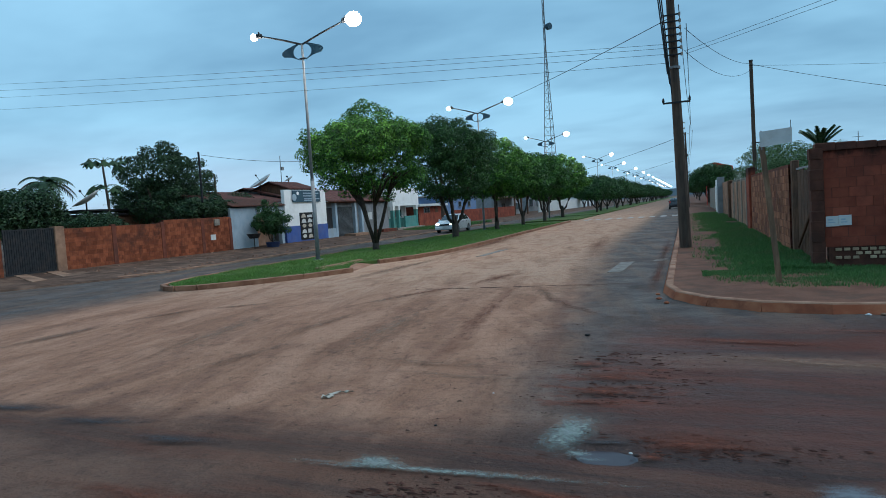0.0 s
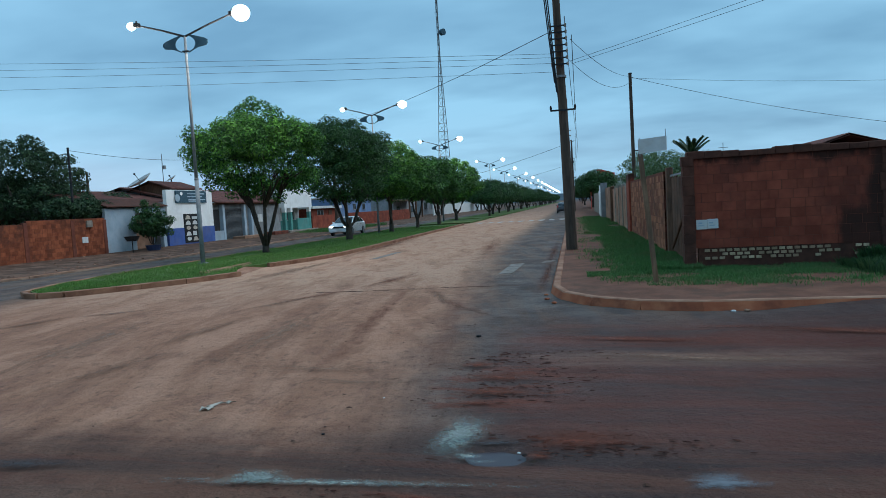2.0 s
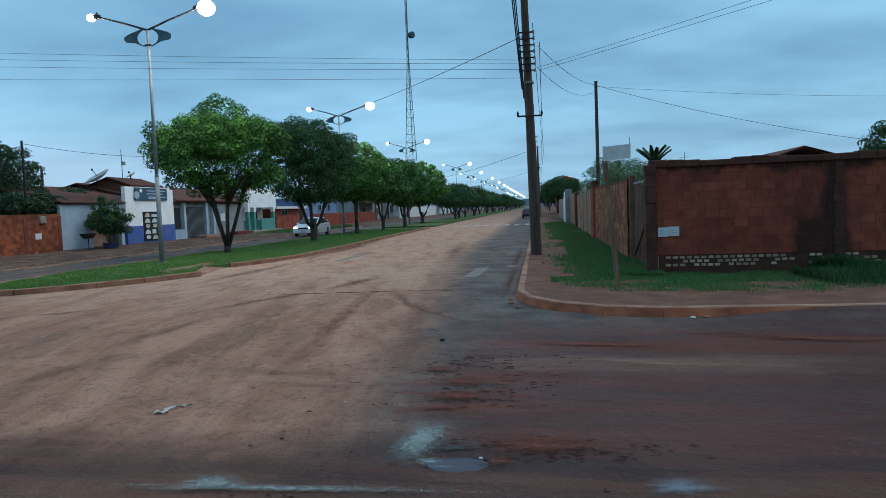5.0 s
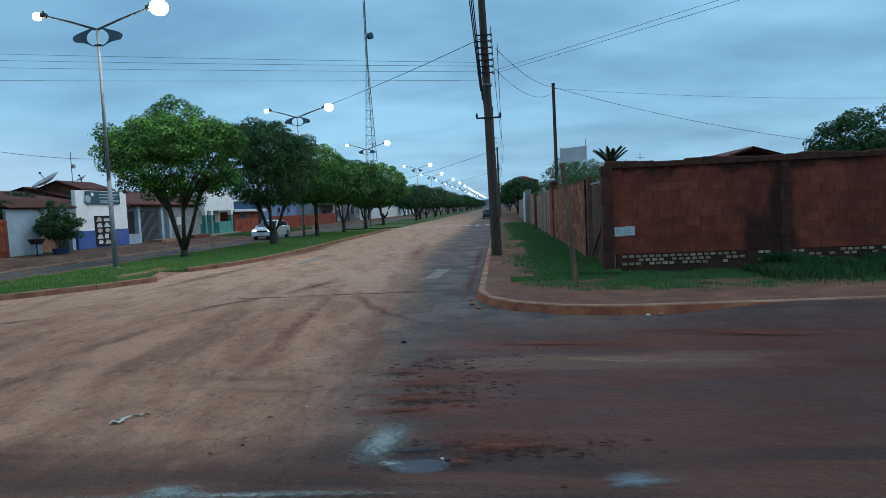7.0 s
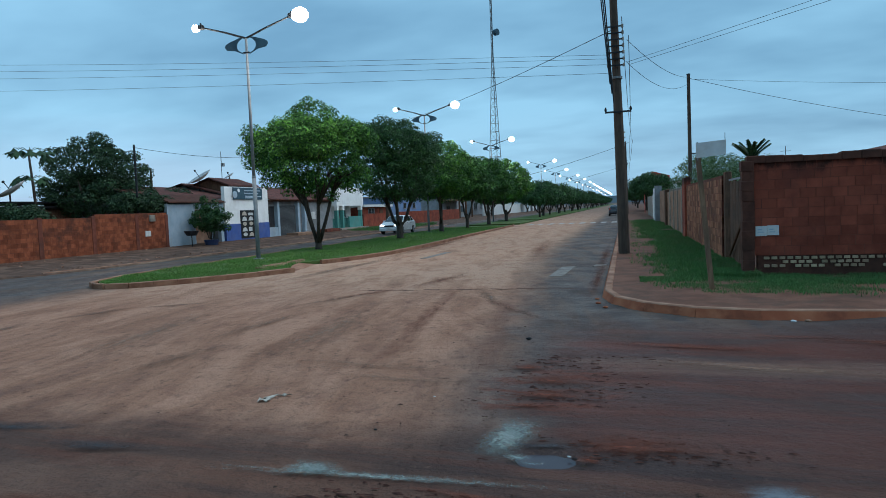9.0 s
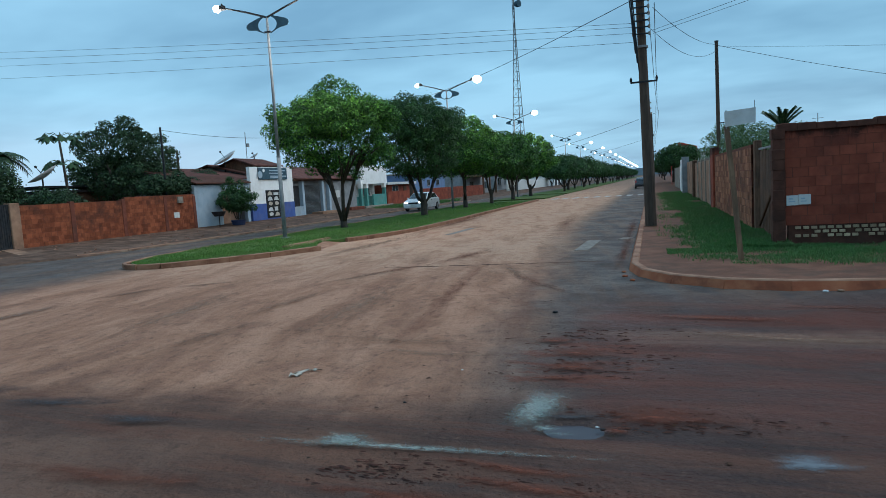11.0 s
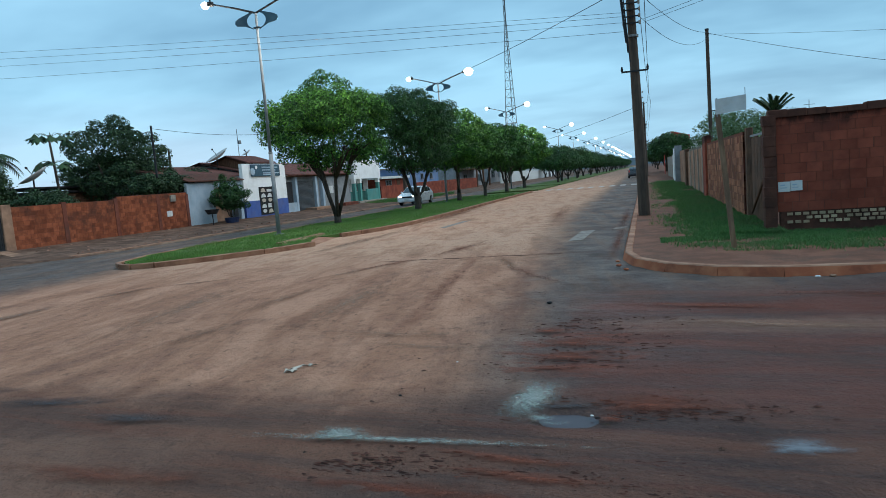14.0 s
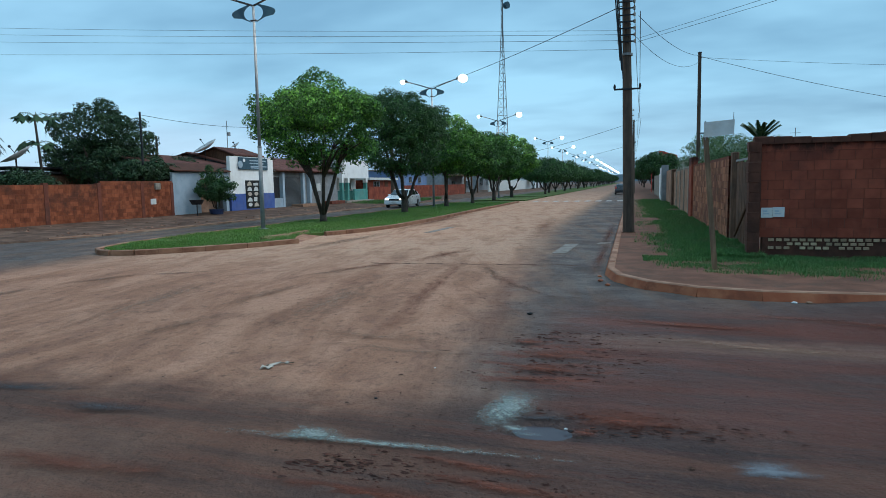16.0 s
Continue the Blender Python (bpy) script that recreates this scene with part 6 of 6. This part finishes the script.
dish((-28.6, 38.8, 4.72), 0.88, 10, "grey mesh satellite dish on the tiled roof")
dish((-28.0, 41.5, 4.9), 0.36, 20, "small satellite dish behind the parapet")
dish((-29.8, 25.3, 3.65), 0.8, 0, "large grey satellite dish in the yard")
am = thing("antenna_mast", "thin television antenna mast above the roof", "antenna", (-28, 40.6, 3.5))
part("mast", Shape().tube([(-28, 40.6, 3.4), (-28, 40.6, 6.55)], 0.025, 6), M_STEEL, am)
part("antenna_box", Shape().box(-28.05, -27.9, 40.62, 40.87, 5.5, 5.75), M_STEEL, am)
yp = thing("wooden_pole", "dark service pole in the garden", "pole", (-25.7, 29.4, 0.25))
part("shaft", Shape().tube([(-25.7, 29.4, 0.1), (-25.7, 29.4, 5.95)], [0.07, 0.055], 8), M_DARKSTEEL, yp)
cable("service_cable", (-25.7, 29.4, 5.8), (-25.2, 43.4, 6.25), 0.3, 0.012, "service wire strung over the house roofs", 12)
dh = thing("shed", "dark timber shed behind the garden wall", "shed", (-33, 29, 0.28))
part("wall", Shape().box(-35, -31.6, 26.6, 31, 0.2, 2.7), M_DARKWOOD, dh)
part("roof", Shape().box(-35.3, -31.3, 26.3, 31.3, 2.72, 2.85).box(-35.3, -31.3, 26.3, 31.3, 3.0, 3.1), M_DARKSTEEL, dh)
fp = thing("wooden_pole", "short dark post above the roof", "pole", (-31, 33.6, 0.28))
part("shaft", Shape().tube([(-31, 36.9, 0.1), (-31, 36.9, 5.35)], [0.1, 0.07], 8), M_POLE, fp)

# shop with blue wainscot, signboard and painted panel
sh = thing("shop", "white shop front with blue base, signboard and dark picture panel", "shop", (FX, 39, 0.2))
part("wall", Shape().box(FX - 0.25, FX, 36.35, 41.6, 1.36, 3.82, 0.01), M_WHITE, sh)
part("wainscot", Shape().box(FX - 0.25, FX + 0.02, 36.33, 41.62, 0.1, 1.36, 0.01), M_NAVY, sh)
part("body", Shape().box(-33, FX - 0.25, 36.35, 41.6, 0.1, 3.05), M_PLASTER, sh)
sb = part("signboard", Shape().box(FX + 0.01, FX + 0.09, 37.25, 40.75, 2.98, 3.78, 0.01), M_SIGNBLUE, sh, "dark blue printed signboard")
part("printed_figure", Shape().prism([(37.4 + 0.28 * math.cos(a), 3.3 + 0.24 * math.sin(a)) for a in np.linspace(0, 5.9, 14)], "x", FX + 0.08, FX + 0.095), M_PALEBLUE, sb)
part("printed_figure", Shape().prism([(37.85 + 0.14 * math.cos(a), 3.58 + 0.12 * math.sin(a)) for a in np.linspace(0, 5.9, 12)], "x", FX + 0.08, FX + 0.095), M_WHITE, sb)
for y0, y1, z in ((38.5, 40.5, 3.55), (38.5, 40.2, 3.36), (38.6, 40.6, 3.16), (38.6, 39.7, 3.06)):
    part("lettering_bar", Shape().box(FX + 0.08, FX + 0.096, y0, y1, z, z + 0.07), M_PALEBLUE, sb)
pn = part("picture_panel", Shape().box(FX, FX + 0.05, 38.0, 39.62, 0.36, 2.25, 0.006), M_BLACK, sh, "black panel with pale pictures")
rr = random.Random(12)
for r in range(5):
    for c in range(2):
        y, z = 38.12 + c * 0.76, 0.46 + r * 0.36
        k = rr.randrange(3)
        if k == 0:
            sp = Shape().box(FX + 0.045, FX + 0.06, y, y + rr.uniform(0.3, 0.6), z, z + rr.uniform(0.12, 0.28))
        elif k == 1:
            sp = Shape().prism([(y + 0.32 + 0.24 * math.cos(a), z + 0.15 + 0.13 * math.sin(a)) for a in np.linspace(0, 5.9, 12)], "x", FX + 0.045, FX + 0.06)
        else:
            sp = Shape().prism([(y, z), (y + 0.6, z), (y + 0.5, z + 0.22), (y + 0.3, z + 0.28), (y + 0.1, z + 0.2)], "x", FX + 0.045, FX + 0.06)
        part("picture", sp, (M_SIGNWHITE, M_SIGNWHITE, M_PAPER)[rr.randrange(3)], pn)

# grey walled house with gates
hb = thing("house", "grey rendered house with barred gates and step", "house", (FX, 47, 0.2))
part("wall", Shape().box(-33, FX - 0.3, 41.65, 52.3, 0.1, 2.9, 0.01), M_PLASTER, hb)
part("eave", Shape().box(-33, FX + 0.1, 41.65, 52.3, 2.85, 2.98), M_DARKWOOD, hb)
part("roof", tiled_roof(Shape(), -34, -24.7, 41.8, 52.6, 3.0, 4.2), M_TILE, hb)
for y, m in ((42.9, M_PALEBLUE), (46.0, M_PALEBLUE), (47.1, M_PALEBLUE)):
    part("pillar", Shape().box(FX - 0.3, FX, y, y + 0.3, 0.1, 2.85, 0.01), m, hb)
part("dado", Shape().box(FX - 0.3, FX - 0.02, 41.65, 42.9, 0.1, 0.95), M_PALEBLUE, hb)
part("door", Shape().box(FX - 0.29, FX - 0.25, 41.8, 42.8, 0.95, 2.5), M_DARKSTEEL, hb)
part("front_wall", Shape().box(FX - 0.25, FX - 0.05, 47.4, 52.3, 0.1, 2.75, 0.01), M_PLASTER, hb)
gb = part("gate", Shape().box(FX - 0.22, FX - 0.2, 43.25, 45.95, 0.25, 2.55), M_DARKSTEEL, hb, "dark barred steel gate")
for k in range(18):
    part("bar", Shape().box(FX - 0.2, FX - 0.17, 43.3 + k * 0.15, 43.33 + k * 0.15, 0.25, 2.55), M_STEEL, gb)
part("number_plate", Shape().box(FX - 0.05, FX - 0.02, 48.3, 49.0, 1.4, 2.0), M_SIGNWHITE, hb)
part("step", Shape().box(FX - 0.1, FX + 0.9, 44.2, 47.2, 0.1, 0.42, 0.02), M_OLDWALL, hb)
part("planter_wall", Shape().box(FX - 0.1, FX + 0.7, 49.6, 52.2, 0.1, 0.5, 0.03), M_MORTAR, hb)
# white house with teal base and porch
hc = thing("house", "white fronted house with teal base and small porch", "house", (FX, 56, 0.2))
part("wall", Shape().box(-33, FX - 1.4, 53.2, 59.3, 0.1, 4.1, 0.01), M_WHITE, hc)
part("parapet", Shape().box(FX - 1.4, FX, 53.2, 59.3, 2.45, 4.15, 0.01), M_WHITE, hc)
for y in (53.2, 54.4, 58.6):
    part("column", Shape().box(FX - 0.3, FX, y, y + 0.35, 0.1, 2.45, 0.01), M_TEAL, hc)
    part("column_cap", Shape().box(FX - 0.32, FX + 0.02, y - 0.02, y + 0.37, 2.05, 2.45), M_WHITE, hc)
part("porch_wall", Shape().box(FX - 0.2, FX - 0.02, 55.9, 58.6, 0.1, 1.45, 0.01), M_TEAL, hc)
part("back_dado", Shape().box(FX - 1.4, FX - 1.36, 53.2, 59.3, 0.1, 1.3), M_TEAL, hc)
window(hc, FX - 1.38, 56.6, 57.9, 1.45, 2.2)
part("plinth", Shape().box(FX - 1.4, FX + 0.5, 53.0, 59.4, 0.05, 0.42, 0.02), M_CONC, hc)
# low brick house with pale fascia
hd = thing("house", "low red brick house with a pale fascia", "house", (FX, 62, 0.2))
part("wall", Shape().box(-33, FX - 0.4, 59.7, 67.6, 0.1, 2.3, 0.01), M_BLOCK, hd)
part("fascia", Shape().box(-33, FX, 59.6, 67.7, 2.3, 2.55), M_SIGNWHITE, hd)
part("shade_wall", Shape().box(FX - 0.45, FX - 0.2, 59.7, 67.6, 0.1, 1.6), M_BLOCK, hd)
part("door", Shape().box(FX - 0.4, FX - 0.36, 64.6, 65.5, 0.2, 2.1), M_DARKWOOD, hd)
window(hd, FX - 0.38, 61.5, 63, 1.65, 2.1)
gwall = block_wall("wall_west", "low red brick wall before the blue house", "y", FX + 0.4, 68.0, 96.0, 0.15, 1.65, 0.2, 0.5, 0.24, M_BLOCK, M_MORTAR, (0, 0), 0.02, 1, 29)
he = thing("house", "dull blue house with small windows behind a brick wall", "house", (-27, 76, 0.2))
part("wall", Shape().box(-34, FX - 1.5, 70.2, 82.8, 0.1, 3.4, 0.01), M_BLUEWALL, he)
part("roof", Shape().box(-34.4, FX - 1.1, 69.9, 83.1, 3.4, 3.55), M_CONC, he)
for y in (72.6, 75.6, 79.2):
    window(he, FX - 1.48, y, y + 0.9, 2.1, 2.7)
hf = thing("house", "plain grey house with a dark open porch", "house", (FX, 104, 0.2))
part("wall", Shape().box(-33, FX - 2.5, 97, 113, 0.1, 3.4, 0.01), M_PLASTER, hf)
part("porch_roof", Shape().box(FX - 2.5, FX + 0.3, 97, 106, 3.0, 3.25), M_WOOD, hf)
for y in (97.2, 101.4, 105.6):
    part("pillar", Shape().box(FX, FX + 0.25, y, y + 0.25, 0.1, 3.0), M_DARKWOOD, hf)
window(hf, FX - 2.48, 99, 101, 1.1, 2.2)
window(hf, FX - 2.48, 108, 110, 1.1, 2.2)
fw = thing("wall_west", "long low white wall beside the crossing", "wall", kind="structure")
part("wall_panel", Shape().box(-24.9, -24.7, 114, 165, 0.1, 2.3), M_SIGNWHITE, fw)
hg = thing("warehouse", "wide grey warehouse with a sloping metal roof", "warehouse", (-38, 150, 0.2))
part("wall", Shape().box(-55, -32, 135, 172, 0.1, 4.2), M_PLASTER, hg)
part("roof", Shape().prism([(-55.5, 4.2), (-31.5, 4.2), (-31.5, 4.4), (-43, 7.0), (-55.5, 4.4)], "y", 134.5, 172.5), M_SIGNBLUE, hg)
for k in range(5):
    window(hg, -31.98, 138 + k * 6.5, 141 + k * 6.5, 1.4, 2.9)
hm = thing("shop", "white single-storey shop far along the avenue", "shop", (-25, 180, 0.2))
part("wall", Shape().box(-34, -25, 174, 196, 0.1, 4.0), M_WHITE, hm)
for k in range(3):
    part("shutter", Shape().box(-25.02, -24.96, 176 + k * 6.5, 180 + k * 6.5, 0.2, 3.0), M_DARKSTEEL, hm)

# right-hand far side: red-fronted shop, wall, roofs behind the block wall
rs = thing("shop", "far shop with a red fascia and white wall", "shop", (6, 118, 0.1))
part("wall", Shape().box(4.2, 16, 106, 128, 0.05, 4.6), M_WHITE, rs)
part("fascia", Shape().prism([(3.9, 4.75), (6.6, 4.75), (6.6, 5.6), (4.2, 6.3), (3.9, 6.2)], "y", 105.6, 106), M_RED, rs)
part("awning", Shape().prism([(4.2, 3.4), (4.2, 3.7), (2.6, 3.2), (2.6, 3.0)], "y", 106, 116), M_SIGNWHITE, rs)
part("banner", Shape().box(2.3, 2.36, 86.0, 86.9, 0.3, 2.6), M_RED, rs, "tall red banner by the shop")
part("roof", Shape().box(3.9, 16.2, 105.7, 128.3, 4.6, 4.75), M_CONC, rs)
rw = thing("wall_east", "pale rendered wall farther along the verge", "wall", kind="structure")
part("wall_panel", Shape().box(2.6, 2.8, 57.0, 84.0, 0.05, 2.3), M_CONC, rw)
part("wall_panel", Shape().box(2.5, 2.56, 62, 66, 0.1, 2.4), M_WHITE, rw)
rh = thing("house", "house with brown tiled roof behind the block wall", "house", (13, 34, 0.1))
part("wall", Shape().box(10.2, 17.5, 31.4, 37, 0.05, 2.9), M_OLDWALL, rh)
part("roof", tiled_roof(Shape(), 9.4, 14.2, 31.0, 37.4, 3.2, 3.95), M_TILE, rh)
part("roof", Shape().box(14.2, 18.5, 31.0, 37.4, 3.3, 3.42), M_SIGNBLUE, rh, "flat grey sheet roof")
ra = thing("antenna_mast", "thin roof antenna above the wall", "antenna", (11.5, 60, 4))
part("mast", Shape().tube([(12.9, 60, 3), (12.9, 60, 5.9)], 0.03, 6), M_STEEL, ra)
part("crossbar", Shape().tube([(12.5, 60, 5.5), (13.3, 60, 5.5)], 0.02, 5), M_STEEL, ra)
part("base_block", Shape().box(12.6, 13.2, 59.7, 60.3, 0.0, 3.1), M_OLDWALL, ra)


# ---- lattice mast ----
def lattice(at, h, w0, label):
    t = thing("radio_mast", label, "radio mast", at)
    O = Vector(at)
    def wid(z):
        return max(0.34, w0 * (1 - z / (h * 0.82)))
    legs = [radians(a) for a in (90, 210, 330)]
    def pt(k, z):
        return O + Vector((math.cos(legs[k]) * wid(z) * 0.6, math.sin(legs[k]) * wid(z) * 0.6, z))
    zs = [i * h / 26 for i in range(27)]
    for k in range(3):
        part("leg", Shape().tube([pt(k, z) for z in zs], 0.07, 5), M_STEEL, t)
    for i in range(26):
        s = Shape()
        for k in range(3):
            s.tube([pt(k, zs[i]), pt((k + 1) % 3, zs[i])], 0.035, 4, False)
            s.tube([pt(k, zs[i]), pt((k + 1) % 3, zs[i + 1])], 0.03, 4, False)
        part("bracing", s, M_STEEL, t)
    part("lightning_rod", Shape().tube([O + Vector((0, 0, h - 1)), O + Vector((0, 0, h + 4))], 0.05, 5), M_STEEL, t)
    z = h * 0.835
    part("antenna_drum", Shape().tube([O + Vector((0.7, -0.5, z)), O + Vector((1.35, -0.9, z))], [0.62, 0.68], 14), M_SIGNBLUE, t)
    part("antenna_bracket", Shape().box(O.x, O.x + 0.8, O.y - 0.5, O.y - 0.4, z - 0.1, z + 0.1).tube([O + Vector((-0.5, 0, h * 0.93)), O + Vector((0, 0, h * 0.93))], 0.04, 4), M_STEEL, t)


lattice((-25.75, 133, 0.2), 44.5, 3.3, "tall slender steel lattice radio mast")


# ---- cars ----
def car(name, label, at, turn, paint, lights):
    t = thing(name, label, "car", (0, 0, 0))
    # side outline, nose at -y; half-width by height
    prof = [(-2.05, 0.42), (-2.08, 0.62), (-1.98, 0.76), (-1.15, 0.93), (-0.95, 0.96), (1.72, 0.98), (1.98, 0.92), (2.05, 0.6), (2.02, 0.36), (1.6, 0.24), (-1.7, 0.24)]
    s = Shape()
    secs = [(-0.84, 0.05), (-0.78, 0.0), (0.78, 0.0), (0.84, 0.05)]
    n = len(prof)
    v = []
    for x, ins in secs:
        cy, cz = 0.0, 0.6
        v += [(x, cy + (y - cy) * (1 - ins), cz + (z - cz) * (1 - ins * 1.2)) for y, z in prof]
    f = [tuple(range(n)), tuple(range(4 * n - 1, 3 * n - 1, -1))]
    for j in range(3):
        f += [(j * n + k, j * n + (k + 1) % n, (j + 1) * n + (k + 1) % n, (j + 1) * n + k) for k in range(n)]
    part("body", s.add(v, f), paint, t, bevel=0.03)
    cab = [(-1.05, 0.93), (-0.22, 1.38), (0.15, 1.43), (1.05, 1.41), (1.55, 1.25), (1.9, 0.95)]
    def shell(pts, w0, w1, s):
        n = len(pts)
        v = []
        for sgn in (-1, 1):
            for y, z in pts:
                k = (z - 0.93) / 0.5
                v.append((sgn * (w0 + (w1 - w0) * k), y, z))
        return s.add(v, [tuple(range(n)), tuple(range(2 * n - 1, n - 1, -1))] + [(k, (k + 1) % n, n + (k + 1) % n, n + k) for k in range(n)])
    part("cabin", shell(cab, 0.78, 0.6, Shape()), paint, t, bevel=0.03)
    part("windscreen", Shape().add([(-0.72, -1.0, 0.975), (0.72, -1.0, 0.975), (0.58, -0.27, 1.37), (-0.58, -0.27, 1.37), (-0.72, -0.96, 0.965), (0.72, -0.96, 0.965), (0.58, -0.24, 1.355), (-0.58, -0.24, 1.355)],
         [(0, 1, 2, 3), (7, 6, 5, 4), (0, 4, 5, 1), (1, 5, 6, 2), (2, 6, 7, 3), (3, 7, 4, 0)]), M_GLASS, t)
    part("rear_window", Shape().add([(-0.62, 1.62, 1.22), (0.62, 1.62, 1.22), (0.72, 1.9, 1.0), (-0.72, 1.9, 1.0), (-0.62, 1.58, 1.2), (0.62, 1.58, 1.2), (0.72, 1.86, 0.98), (-0.72, 1.86, 0.98)],
         [(0, 1, 2, 3), (7, 6, 5, 4), (0, 4, 5, 1), (1, 5, 6, 2), (2, 6, 7, 3), (3, 7, 4, 0)]), M_GLASS, t)
    for sgn in (-1, 1):
        for y0, y1, yt0, yt1 in ((-0.82, 0.1, -0.2, 0.1), (0.17, 1.0, 0.17, 0.95), (1.07, 1.6, 1.02, 1.32)):
            xb, xt = sgn * 0.785, sgn * 0.642
            quad = [(xb, y0, 0.97), (xb, y1, 0.97), (xt, yt1, 1.33), (xt, yt0, 1.33)]
            part("side_window", Shape().add(quad + [(x - sgn * 0.03, y, z) for x, y, z in quad], [(0, 1, 2, 3), (7, 6, 5, 4), (0, 4, 5, 1), (1, 5, 6, 2), (2, 6, 7, 3), (3, 7, 4, 0)]), M_GLASS, t)
        part("mirror", Shape().ball((sgn * 0.9, -0.72, 1.0), 0.1, 0.06, 0.07, 8, 6), paint, t)
        part("headlight", Shape().ball((sgn * 0.58, -1.98, 0.67), 0.2, 0.1, 0.09, 12, 8), lights, t, "lit headlight" if lights is M_HEADON else "", smooth=True)
        part("tail_light", Shape().box(sgn * 0.7 - 0.08, sgn * 0.7 + 0.08, 1.9, 2.02, 0.78, 1.05, 0.02), M_RED, t)
        for y in (-1.3, 1.3):
            w = part("wheel", Shape().tube([(sgn * 0.68, y, 0.31), (sgn * 0.7, y, 0.31), (sgn * 0.84, y, 0.31), (sgn * 0.86, y, 0.31)], [0.27, 0.31, 0.31, 0.27], 20), M_BLACK, t)
            part("rim", Shape().tube([(sgn * 0.855, y, 0.31), (sgn * 0.872, y, 0.31)], [0.2, 0.17], 14), M_STEEL, w)
        for y in (0.13, 1.03):
            part("door_handle", Shape().box(sgn * 0.845 - 0.012, sgn * 0.845 + 0.012, y - 0.3, y - 0.14, 0.8, 0.83), M_DARKSTEEL, t)
    part("grille", Shape().box(-0.4, 0.4, -2.09, -2.03, 0.58, 0.7, 0.01), M_BLACK, t)
    part("bumper", Shape().box(-0.78, 0.78, -2.12, -1.9, 0.3, 0.5, 0.04), paint, t)
    part("number_plate", Shape().box(-0.2, 0.2, -2.135, -2.11, 0.4, 0.5), M_SIGNWHITE, t)
    t.matrix_basis = pose(*at, 0, 0, turn)
    return t


car("hatchback_car", "white hatchback with lit headlights on the far carriageway", (-17.6, 48.6, 0.0), 0, M_CARPAINT, M_HEADON)
car("parked_car", "small dark car standing near the kerb", (-1.35, 90.0, 0.0), 180, M_CARDARK, M_GLASS)

# low hills closing the avenue
hv, n = [], 60
for i in range(n + 1):
    x = -1600 + 3200 * i / n
    hv += [(x, 2300, -1), (x, 2400, 22 + 16 * noise.noise((i * 0.16, 0.5, 0)) + 6 * noise.noise((i * 0.6, 2, 0)))]
hs = Shape().add(hv, [(2 * i, 2 * i + 2, 2 * i + 3, 2 * i + 1) for i in range(n)])
M_HILL = surface("distant_hill", (0.05, 0.08, 0.1), (0.07, 0.1, 0.12), 0.02, 1.0, None, 1, 0, 0, 1)
solo("backdrop", hs, M_HILL, "low blue hills on the horizon", "hills", kind="structure")
